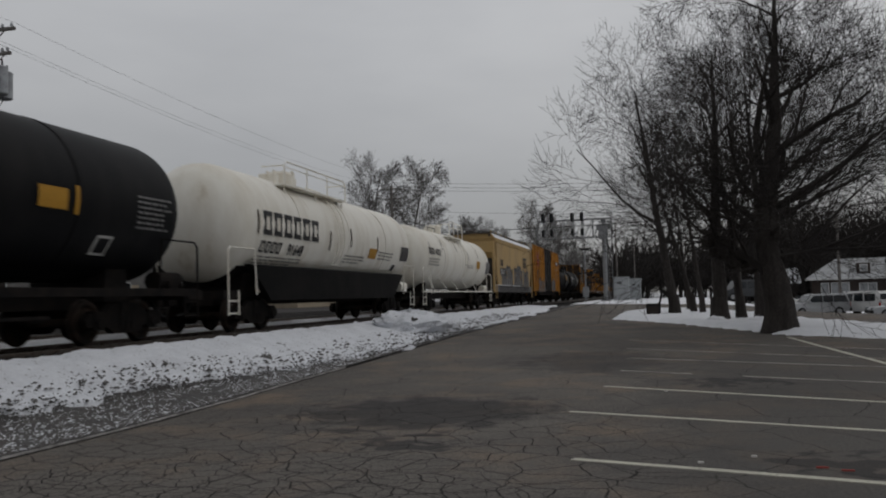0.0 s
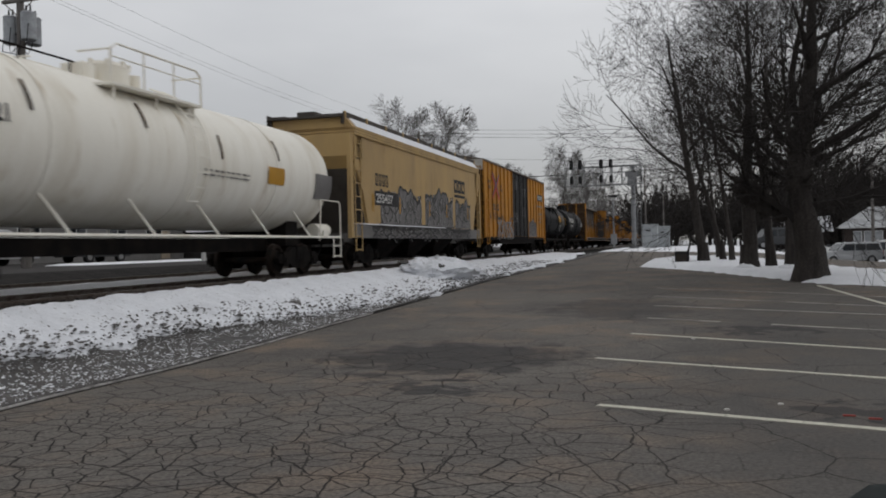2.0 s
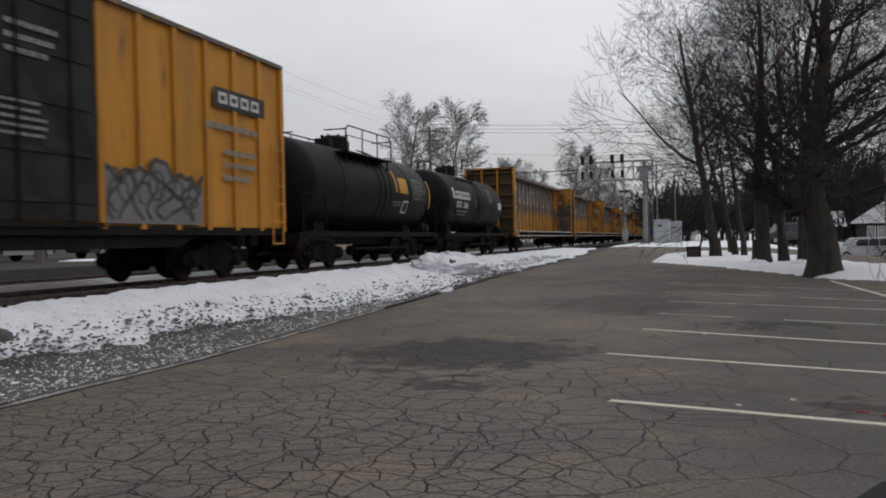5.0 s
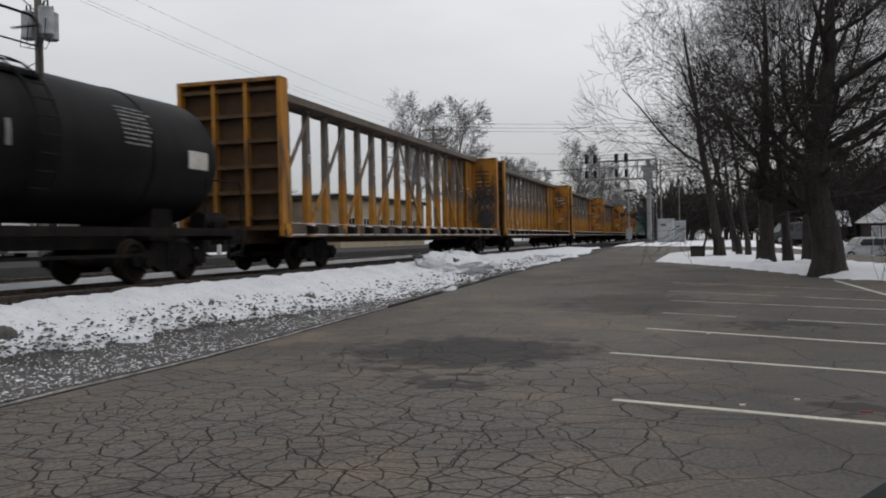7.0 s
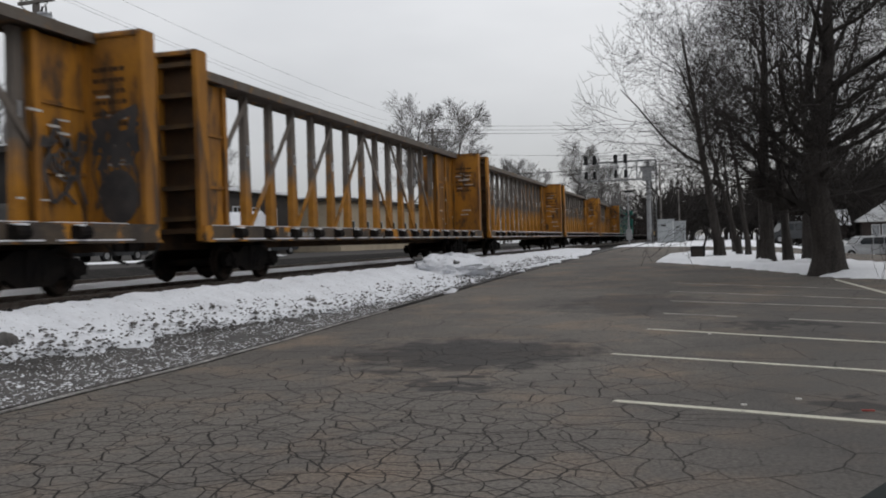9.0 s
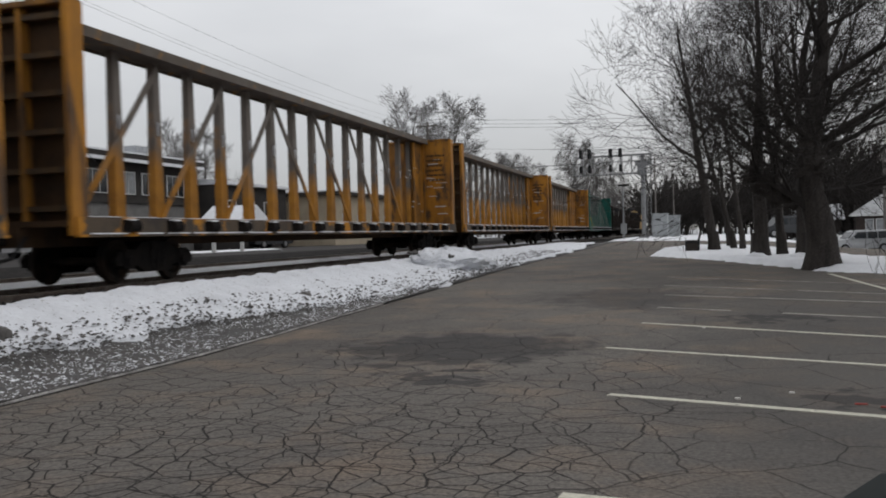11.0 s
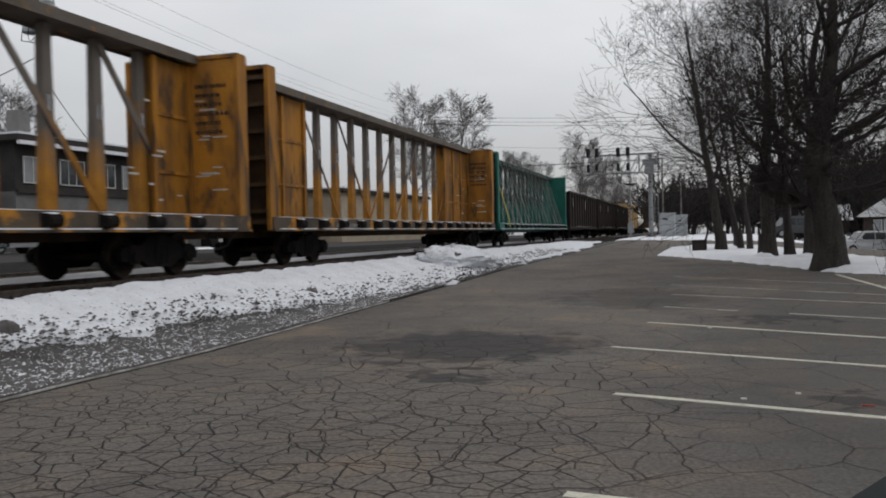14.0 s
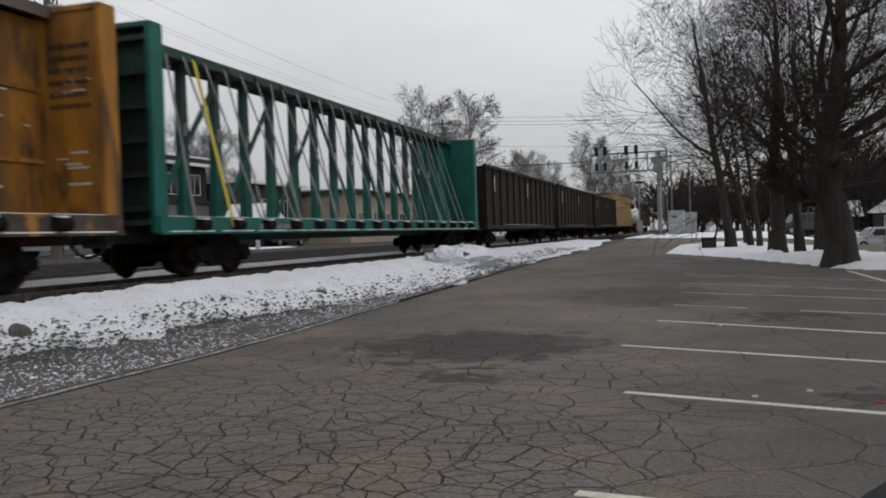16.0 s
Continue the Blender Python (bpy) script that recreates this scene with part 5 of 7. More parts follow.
        pieces("panel_rib", pr, paint, c)
    if sign:
        # stencils on the inner face of the far bulkhead
        st = text_bars(1.0, 1.2, 6, seed)
        st.v = [(0.35 + b * 0.85, length - 0.31, 3.0 + z) for _, b, z in st.v]
        part("stencil", st, CBDARK, c)
        sc = Shape()
        for i in range(11):
            z, a0, w = rnd.uniform(1.6, 4.0), rnd.uniform(0.3, 0.8), rnd.uniform(0.2, 0.5)
            sc.box(a0, a0 + w, length - 0.308, length - 0.302, z, z + rnd.uniform(0.02, 0.05))
        for i in range(8):
            z, a0, w = rnd.uniform(1.5, 3.6), length - 0.35 - rnd.uniform(0.2, 2.0), rnd.uniform(0.1, 0.3)
            sc.box(0.272, 0.278, a0 - w, a0, z, z + rnd.uniform(0.02, 0.05))
        pieces("scrape", sc, GREYWHITE, c)
    if seed == 101:
        f, p, d = graffiti(2.0, 1.9, 77, 9)
        k = Shape()
        for stroke in (((0.3, 2.5), (0.55, 2.95), (0.8, 3.15), (1.3, 3.3)), ((1.3, 3.3), (1.1, 2.9), (1.3, 2.5)), ((0.42, 3.0), (0.62, 2.55), (0.45, 2.2)),
                       ((0.62, 2.5), (0.85, 2.95), (0.9, 2.45), (0.72, 2.3)), ((0.95, 2.9), (1.05, 2.4), (1.2, 2.35)), ((0.3, 3.05), (0.6, 3.1), (0.9, 2.8), (1.3, 2.75))):
            ribbon(k, rounded(stroke), 0.16)
        k.v = [(min(max(b, 0.28), 1.34), length - 0.318, z) for _, b, z in k.v]
        part("graffiti", k, GRAFDARK, c)
        f2, p2, d2 = graffiti(1.0, 1.5, 78, 4)
        part("graffiti", on_side(d2, 0.276, length - 1.42, 1.5), GRAFDARK, c)
        d.v = [(0.28 + b * 0.52, length - 0.315, 1.4 + z) for _, b, z in d.v]
        part("graffiti", d, GRAFDARK, c, "black graffiti on the bulkhead")
        blob = Shape().add([(0.85 + 0.42 * math.cos(i / 3), length - 0.312, 1.72 + 0.5 * math.sin(i / 3)) for i in range(19)], [tuple(range(19))])
        part("graffiti", blob, GRAFDARK, c)
    if straps:
        sp = Shape()
        for i in range(straps):
            y = 1.6 + (length - 3.2) * i / straps + rnd.uniform(-0.1, 0.1)
            x0 = 0.46
            sp.plank((x0, y, top - 0.08), (e + 0.06, y + rnd.uniform(-0.6, 0.8), deck), 0.06, 0.012, (1, 0, 0))
        pieces("strap", sp, STRAP, c, "grey tie-down straps")
        yp = Shape().plank((0.47, 2.5, top - 0.08), (e + 0.1, 2.2, 1.0), 0.1, 0.014, (1, 0, 0))
        part("strap", yp, STRAPY, c, "yellow tie-down strap")
        hk = Shape()
        for y in py:
            hk.soft(-0.5, 0.5, y - 0.14, y + 0.14, top - 0.14, top + 0.0)
        pieces("strap_guide", hk, dark, c)
    digits = {101: "820", 103: "961", 104: "862595"}.get(seed)
    if digits:
        part("number", on_side(lettering(digits, 0.27, 1.15), e + 0.055, 4.6 if seed != 104 else 2.9, 0.94), INKWHITE, c)
    else:
        part("number", on_side(text_bars(1.6, 0.24, 1, seed), e + 0.055, 3.2, 0.97), INKPALE, c)
    trucks(c, (2.4, length - 2.4))
    couplers(c, length, 0.55)
    return c


centre_beam(104.3, 20.4, CBYELLOW, CBWORN, CBDARK, "yellow centre-beam flat car with black graffiti on its bulkhead", 101, 1)
centre_beam(125.9, 20.4, CBYELLOW, CBWORN, CBDARK, "empty yellow centre-beam flat car with rust stains", 102, 2)
centre_beam(147.5, 20.2, CBYELLOW, CBWORN, CBDARK, "empty yellow centre-beam flat car with scraped posts", 103, 1)
centre_beam(168.9, 20.4, CBYELLOW, CBWORN, CBDARK, "empty yellow centre-beam flat car with white scrapes on its bulkhead", 104, 1)
centre_beam(190.15, 19.8, CBYELLOW, CBWORN, CBDARK, "empty yellow centre-beam flat car with broad panels", 105, 3)
centre_beam(210.75, 19.8, GREEN, GREENDARK, GREENDARK, "empty green centre-beam flat car hung with grey straps", 106, 1, 26, False)


# ---- gondolas and the cars behind them ----
def gondola(u, length=15.6):
    c = car("gondola", "tall black-brown ribbed gondola", "gondola", u)
    b = Shape()
    for sg in (-1, 1):
        b.box(sg * 1.42 - 0.04, sg * 1.42 + 0.04, 0.1, length - 0.1, 1.0, 3.7)
    b.box(-1.4, 1.4, 0.1, 0.2, 1.0, 3.7).box(-1.4, 1.4, length - 0.2, length - 0.1, 1.0, 3.7).box(-1.4, 1.4, 0.1, length - 0.1, 0.95, 1.05)
    part("body", b, GONDOLA, c)
    r = Shape()
    for i in range(13):
        y = 0.15 + (length - 0.3) * i / 12
        for sg in (-1, 1):
            r.box(sg * 1.5 - 0.045, sg * 1.5 + 0.045, y - 0.07, y + 0.07, 1.0, 3.66)
    pieces("side_rib", r, GONDOLA, c)
    t = Shape()
    for sg in (-1, 1):
        t.box(sg * 1.47 - 0.1, sg * 1.47 + 0.1, 0.05, length - 0.05, 3.64, 3.78)
        t.box(sg * 1.47 - 0.08, sg * 1.47 + 0.08, 0.05, length - 0.05, 0.9, 1.08)
    t.box(-0.3, 0.3, 0, length, 0.75, 0.95)
    part("top_rail", t, GONDOLA, c)
    s = Shape()
    for y in (1.3, 7.9):
        s.box(1.56, 1.575, y, y + 0.1, 2.6, 3.3)
    s.box(1.55, 1.57, 3, length - 4, 1.085, 1.10)
    pieces("reflector", s, GREYWHITE, c)
    trucks(c, (2.0, length - 2.0))
    couplers(c, length, 0.4)


for u in (231.6, 248.3, 265.0):
    gondola(u)


def plain_box(u, length, paint, label):
    c = car("box_car", label, "box car", u)
    part("body", Shape().box(-1.44, 1.44, 0.1, length - 0.1, 1.05, 4.5), paint, c)
    r = Shape()
    for i in range(14):
        y = 0.15 + (length - 0.3) * i / 13
        r.box(1.44, 1.5, y - 0.06, y + 0.06, 1.0, 4.4).box(-1.5, -1.44, y - 0.06, y + 0.06, 1.0, 4.4)
    pieces("side_rib", r, paint, c)
    part("roof", Shape().loft([[(-1.52, y, 4.44), (1.52, y, 4.44), (0.4, y, 4.66), (-0.4, y, 4.66)] for y in (0.02, length - 0.02)]), CBWORN, c)
    part("underframe", Shape().box(-0.3, 0.3, 0, length, 0.75, 1.05), RUNNING, c)
    trucks(c, (2.1, length - 2.1))
    couplers(c, length, 0.4)


plain_box(281.8, 15.4, HOPPER, "tan box car far down the train")
tank_car("white tank car far down the train", 298.3, 13.5, 1.45, 2.65, WHITETANK, y_dome=0.45)
plain_box(313.0, 16.0, CBDARK, "dark brown box car at the far end")


# ---- island with snow, far snow ----
def plate(poly, lift, name, material, label, rim=0.12, step=0.5, sd=2.0, skirt=0.0):
    """A sheet of snow over a plan outline, bedded into the ground at its rim."""
    xs, ys = [p[0] for p in poly], [p[1] for p in poly]

    def inside(x, y):
        r = False
        for (x0, y0), (x1, y1) in zip(poly, poly[1:] + poly[:1]):
            if (y0 > y) != (y1 > y) and x < (x1 - x0) * (y - y0) / (y1 - y0) + x0:
                r = not r
        return r

    def gap(x, y):
        best = 9e9
        for (x0, y0), (x1, y1) in zip(poly, poly[1:] + poly[:1]):
            dx, dy = x1 - x0, y1 - y0
            q = min(max(((x - x0) * dx + (y - y0) * dy) / (dx * dx + dy * dy), 0), 1)
            best = min(best, math.hypot(x - x0 - q * dx, y - y0 - q * dy))
        return best if inside(x, y) else -best

    def h(x, y):
        d = gap(x, y) + 0.2 * noise.noise((x * 0.9, y * 0.9, sd)) + 0.08 * noise.noise((x * 3, y * 3, sd))
        q = smooth_step(-0.05, rim, d)
        return ground_z(x, y) + lift * q - 0.05 * (1 - q) + 0.03 * noise.noise((x, y, sd)) * q

    gxs, gys = list(np.arange(min(xs) - 0.5, max(xs) + 0.5, step)), list(np.arange(min(ys) - 0.5, max(ys) + 0.5, step))
    s = sheet(gxs, gys, h, lambda x, y: gap(x, y) > -0.6)
    return solo(name, s, material, label, "snow", "structure", True)


ISLAND = [(-2.46, 35.3), (-0.14, 31.4), (1.6, 26.9), (2.8, 24.2), (3.75, 23.5), (6, 21.7), (9, 19.2), (9.6, 20), (6.3, 25.0), (4.6, 29.0), (3.8, 33), (2.8, 38), (1.2, 43), (-1, 44.5), (-2.3, 41)]
plate(ISLAND, 0.16, "island_snow", SNOWCLEAN, "tree island of the lot covered with snow", 0.15, 0.35)
plate([(-7.5, 66), (-4.8, 63), (0, 56), (3, 53), (7, 56), (6, 72), (2, 86), (-7.6, 88)], 0.12, "crossing_snow", SNOWCLEAN, "snow beyond the crossing road", 0.3, 0.8, 5.0)
plate([(9, 55), (14, 50), (40, 50), (40, 58), (12, 62)], 0.1, "verge_snow", SNOWCLEAN, "snow on the verge of the side road", 0.3, 1.0, 6.0)
plate([(9, 82), (20, 78), (50, 78), (50, 110), (12, 105)], 0.1, "yard_snow", SNOWCLEAN, "snow in the yard of the house", 0.3, 1.5, 7.0)
plate([(-30, 34), (-27.5, 34), (-27.5, 52), (-30, 52)], 0.08, "verge_snow", SNOWCLEAN, "patch of snow beside the far road", 0.3, 0.8, 8.0)


# ---- bare trees ----
class Grower:
    def __init__(self, seed, levels, twig_r=0.006, sides=(9, 6, 4, 3, 3, 3), low=0.26):
        self.rnd, self.levels, self.twig, self.sides = random.Random(seed), levels, twig_r, sides
        self.wood, self.crown, self.low, self.spread = Shape(), Shape(), low, 1.0

    def tube(self, pts, rad, n, shape):
        """One tapered limb with shared rings."""
        k = len(shape.v)
        s = None
        for i, p in enumerate(pts):
            d = (pts[min(i + 1, len(pts) - 1)] - pts[max(i - 1, 0)]).normalized()
            if s is None:
                s = d.orthogonal().normalized()
            s = (s - d * s.dot(d)).normalized()
            u = d.cross(s)
            for a in range(n):
                w = 2 * math.pi * a / n
                q = p + (s * math.cos(w) + u * math.sin(w)) * rad[i]
                shape.v.append((q.x, q.y, q.z))
        for i in range(len(pts) - 1):
            for a in range(n):
                shape.f.append((k + i * n + a, k + i * n + (a + 1) % n, k + (i + 1) * n + (a + 1) % n, k + (i + 1) * n + a))

    def limb(self, p, d, length, r, lev, up=0.12, kids=5, wander=0.22):
        rnd = self.rnd
        n = 9 if lev == 0 else (5 if lev < 3 else 3)
        pts, rad = [p.copy()], [r]
        d = d.normalized()
        end = max(r * (0.12 if lev == 0 else 0.25), self.twig)
        for i in range(n):
            d = (d + Vector((rnd.gauss(0, wander), rnd.gauss(0, wander), rnd.gauss(0, wander) + up)) * (0.6 if lev else 0.35)).normalized()
            p = p + d * length / n
            pts.append(p.copy())
            rad.append(r + (end - r) * (i + 1) / n)
        self.tube(pts, rad, self.sides[min(lev, 5)], self.wood if lev < 1 else self.crown)
        self.bear(pts, rad, length, lev, up, kids, wander)

    def bear(self, pts, rad, length, lev, up, kids, wander):
        """The limbs that grow from a limb."""
        if lev >= self.levels:
            return
        rnd, n = self.rnd, len(pts) - 1
        low = self.low if lev == 0 else 0.18
        count = (kids + 6) if lev == 0 else (kids if lev < 2 else kids + 1)
        for c in range(count):
            q = min(low + (0.98 - low) * (c + rnd.random() * 0.8) / count, 1.0)
            f = q * n
            i = min(int(f), n - 1)
            b = pts[i].lerp(pts[i + 1], f - i)
            rr = (rad[i] + (rad[i + 1] - rad[i]) * (f - i))
            axis = (pts[i + 1] - pts[i]).normalized()
            side = axis.orthogonal().normalized()
            side.rotate(Matrix.Rotation(c * 2.4 + rnd.uniform(-0.6, 0.6), 3, axis))
            ang = radians(rnd.uniform(36, 62) if lev == 0 else rnd.uniform(24, 52))
            nd = axis * math.cos(ang) + side * math.sin(ang)
            ll = length * (rnd.uniform(0.32, 0.46) * self.spread * (1.25 - 0.7 * q) if lev == 0 else rnd.uniform(0.5, 0.8) * (1.12 - 0.3 * q))
            self.limb(b, nd, ll, max(rr * rnd.uniform(0.42, 0.62), self.twig), lev + 1, up, kids, wander)


def tree(name, x, y, height, r, seed, label, lean=(0, 0), levels=4, kids=4, up=0.14, bark=BARK, twig=TWIG, twig_r=0.0045, limbs=(), group="trees on the island", root=True, spread=1.0, spine=()):
    g = Grower(seed, levels, twig_r)
    g.spread = spread
    t = thing(name, label, "tree", pose(x, y, ground_z(x, y)), group)
    if spine:
        pts = [Vector((dx, dy, z)) for dx, dy, z, _ in spine]
        g.tube(pts, [q[3] for q in spine], 12, g.wood)
        g.bear(pts[3:], [q[3] for q in spine[3:]], height * 0.8, 0, up, kids, 0.24)
    else:
        g.limb(Vector((0, 0, -0.1)), Vector((lean[0], lean[1], 1)), height * 0.86, r, 0, up * 0.4, kids, 0.14)
    for base, d, length, rr, lv in limbs:
        g.limb(Vector(base), Vector(d), length, rr, lv, up, kids)
    if root:
        fl = Shape()
        n = 14
        for z, k in ((-0.15, 1.5), (0.1, 1.28), (0.4, 1.1), (0.9, 1.0)):
            for i in range(n):
                a = 2 * math.pi * i / n
                w = r * k * (1 + 0.13 * math.sin(3 * a + seed) * (k - 0.9) * 2) * 1.02
                fl.v.append((lean[0] * z * 0.8 + w * math.cos(a), lean[1] * z * 0.8 + w * math.sin(a), z))
        for j in range(3):
            for i in range(n):
                fl.f.append((j * n + i, j * n + (i + 1) % n, (j + 1) * n + (i + 1) % n, (j + 1) * n + i))
        part("root_flare", fl, bark, t, smooth=True)
    part("trunk", g.wood, bark, t, smooth=True)
    part("crown", g.crown, twig, t)
    return t


# a tangle of thin low limbs round the old tree's trunk
rl_ = random.Random(8)
LOW_LIMBS = []
for i in range(22):
    a = i * 2.4 + rl_.uniform(-0.4, 0.4)
    LOW_LIMBS.append(((-0.28, 0.02, rl_.uniform(2.3, 4.7)), (math.cos(a), math.sin(a), rl_.uniform(-0.1, 0.45)), rl_.uniform(2.2, 3.6), rl_.uniform(0.035, 0.06), 2))
big = tree("tree", 2.73, 25.07, 10.4, 0.38, 4, "thick old bare tree with burls and a low side limb", (-0.03, 0.02), 5, 4, 0.05, twig_r=0.005, limbs=LOW_LIMBS + [
    ((-0.2, 0, 2.0), (1.0, -0.15, 0.12), 3.6, 0.15, 3), ((-0.2, 0, 1.5), (-1.0, -0.1, 0.62), 1.9, 0.17, 2),
    ((-0.3, 0, 3.2), (1.0, -0.3, 0.42), 4.2, 0.12, 1), ((-0.2, 0, 3.9), (0.8, 0.5, 0.6), 4.0, 0.10, 1), ((-0.3, 0, 3.0), (0.9, 0.4, 0.25), 3.4, 0.09, 1),
    ((-0.3, 0, 2.9), (-0.9, 0.2, 0.6), 3.2, 0.10, 1), ((-0.3, 0, 3.5), (-0.7, -0.6, 0.7), 3.4, 0.09, 1), ((-0.3, 0, 2.6), (0.5, -0.8, 0.3), 2.6, 0.07, 1),
    ((-1.5, -0.1, 2.3), (-0.6, 0.2, 0.6), 2.2, 0.07, 2), ((-1.4, 0, 2.3), (-0.4, -0.6, 0.9), 2.0, 0.06, 2), ((-1.2, 0, 2.2), (0.1, -0.6, 0.8), 1.8, 0.06, 2)],
    spine=[(0.02, 0, -0.15, 0.46), (0.0, 0, 0.5, 0.40), (-0.08, 0, 1.2, 0.37), (-0.26, 0, 2.1, 0.32), (-0.32, 0, 2.9, 0.30), (-0.22, 0.05, 3.7, 0.26), (-0.05, 0.05, 4.7, 0.22), (0.08, 0, 5.8, 0.18), (0.12, 0.1, 7.0, 0.13), (0.2, 0.1, 8.2, 0.08), (0.22, 0.1, 9.4, 0.04)])
bu = Shape()
for cx, cz, rr, sd in ((-1.5, 2.35, 0.34, 1), (-1.1, 2.05, 0.28, 2), (-0.3, 2.7, 0.38, 3), (-1.75, 2.6, 0.26, 4), (-0.2, 3.5, 0.32, 5), (-0.75, 1.85, 0.24, 6)):
    for j in range(7):
        for i in range(10):
            a, b = 2 * math.pi * i / 10, math.pi * j / 6 - math.pi / 2
            v = Vector((math.cos(a) * math.cos(b), math.sin(a) * math.cos(b), math.sin(b)))
            k = rr * (1 + 0.7 * noise.noise(v * 2.2 + Vector((sd * 7, 0, 0))) + 0.4 * noise.noise(v * 5 + Vector((sd * 3, 0, 0))))
            bu.v.append((cx + v.x * k, v.y * k, cz + v.z * k))
    o = len(bu.v) - 70
    bu.f += [(o + j * 10 + i, o + j * 10 + (i + 1) % 10, o + (j + 1) * 10 + (i + 1) % 10, o + (j + 1) * 10 + i) for j in range(6) for i in range(10)]
part("burl", bu, BARK, big, "knotted dark burls", smooth=True)
tree("tree", -0.05, 36.8, 11.6, 0.21, 11, "slender bare tree leaning out over the lot", (-0.07, 0.0), 5, 3, 0.13, twig_r=0.006, spread=1.1)
tree("tree", 0.72, 37.7, 10.2, 0.12, 12, "thin bare tree with upright limbs", (-0.12, 0.0), 4, 4, spread=0.9)
tree("tree", 1.03, 37.0, 10.0, 0.11, 13, "thin bare tree with upright limbs", (-0.04, 0.03), 4, 4, spread=0.85)
tree("tree", 1.37, 30.4, 10.6, 0.27, 14, "stout bare tree with a snow-dusted foot", (0.0, 0.0), 5, 3, 0.14, spread=0.9)
tree("tree", 2.11, 31.0, 9.6, 0.16, 15, "bare tree with a straight dark trunk", (-0.05, 0.0), 4, 4, 0.12)
tree("tree", 2.58, 29.4, 9.4, 0.17, 16, "bare tree with a straight dark trunk", (0.03, 0.0), 5, 4, 0.12)
tree("tree", 0.55, 41.0, 9.8, 0.09, 17, "thin bare sapling among larger trees", (0.02, 0.0), 4, 4)
for i, (x, y) in enumerate(((1.25, 30.15), (2.5, 29.1))):
    lump("snow_drift", x, y, 0.36, 0.15, SNOWCLEAN, "snow blown against the foot of a tree", "snow drift", 40 + i, 0.12)

# trees across the tracks
FT = "trees across the tracks"
ta1 = tree("tree", -36.2, 99.6, 19.0, 0.32, 31, "tall bare tree behind the tracks", (-0.05, 0), 4, 5, 0.12, HAZETWIG, HAZETWIG, 0.02, group=FT, root=False, spread=0.75)
ta2 = tree("tree", -31.9, 99.4, 18.2, 0.30, 32, "tall bare tree behind the tracks", (0.07, 0), 4, 5, 0.12, HAZETWIG, HAZETWIG, 0.02, group=FT, root=False, spread=0.75)
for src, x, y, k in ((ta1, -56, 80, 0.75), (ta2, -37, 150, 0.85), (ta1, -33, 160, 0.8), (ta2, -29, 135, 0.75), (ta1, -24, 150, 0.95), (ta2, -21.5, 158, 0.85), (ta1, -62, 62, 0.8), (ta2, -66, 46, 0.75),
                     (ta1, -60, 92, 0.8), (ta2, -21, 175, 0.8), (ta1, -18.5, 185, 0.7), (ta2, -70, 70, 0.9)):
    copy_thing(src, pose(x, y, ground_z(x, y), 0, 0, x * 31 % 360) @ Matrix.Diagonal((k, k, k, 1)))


def woods(name, spots, label, seed, hr, material, levels=3, twig=0.03):
    g = Grower(seed, levels, twig, (4, 3, 3, 3, 3, 3))
    rnd = random.Random(seed)
    for x, y in spots:
        h = rnd.uniform(*hr)
        g.limb(Vector((x, y, ground_z(x, y) - 0.2)), Vector((rnd.uniform(-0.15, 0.15), 0, 1)), h * 0.7, h * 0.018, 1, 0.12, 5)
    g.crown.add([tuple(v) for v in g.wood.v], g.wood.f)
    return solo(name, g.crown, material, label, "woods", "stuff")


rw = random.Random(5)
woods("far_woods", [(rw.uniform(-2, 45), rw.uniform(100, 135)) for _ in range(330)] + [(rw.uniform(-7.6, -3), rw.uniform(95, 130)) for _ in range(60)], "dense bare brush and trees beyond the crossing", 61, (4.0, 7.5), TWIG, 3, 0.045)
woods("far_woods", [(rw.uniform(-60, -19), rw.uniform(190, 260)) for _ in range(80)], "bare woods far along the tracks, haze painted into their colour", 62, (7, 13), HAZETWIG, 3, 0.05)
woods("far_woods", [(rw.uniform(6, 60), rw.uniform(108, 138)) for _ in range(520)], "dense bare trees behind the house", 63, (8, 13), TWIG, 3, 0.05)


# ---- signals at the crossing ----
sg_ = thing("signal_gantry", "grey cantilever signal gantry with eight black signal heads", "signal", pose(-5.5, 71.3, ground_z(-5.5, 71.3)))
z0 = ground_z(-5.5, 71.3)
part("mast", Shape().bar((0, 0, 0), (0, 0, 6.9), 0.2, 0.17, 12).box(-0.4, 0.4, -0.4, 0.4, 0, 0.25), SIGNALGREY, sg_, smooth=True)
part("junction_box", Shape().soft(-0.42, 0.3, -0.4, 0.4, 5.2, 6.1).soft(-0.6, 0.55, -0.3, 0.3, 5.95, 6.35), SIGNALGREY, sg_)
tr = Shape()
for yy in (-0.35, 0.35):
    for zz in (5.35, 6.85):
        tr.bar((-5.5, yy, zz), (0.7, yy, zz), 0.045)
    for i in range(9):
        x = -5.5 + i * 0.77
        tr.bar((x, yy, 5.35), (x, yy, 6.85), 0.028)
        if i < 8:
            tr.bar((x, yy, 5.35), (x + 0.77, yy, 6.85), 0.022)
for i in range(9):
    x = -5.5 + i * 0.77
    tr.bar((x, -0.35, 5.35), (x, 0.35, 5.35), 0.025).bar((x, -0.35, 6.85), (x, 0.35, 6.85), 0.025)
part("truss", tr, SIGNALGREY, sg_)
gr = Shape()
for zz in (7.1, 7.3):
    gr.bar((-5.5, -0.45, zz), (0.6, -0.45, zz), 0.018)
part("guard_rail", gr, SIGNALGREY, sg_)
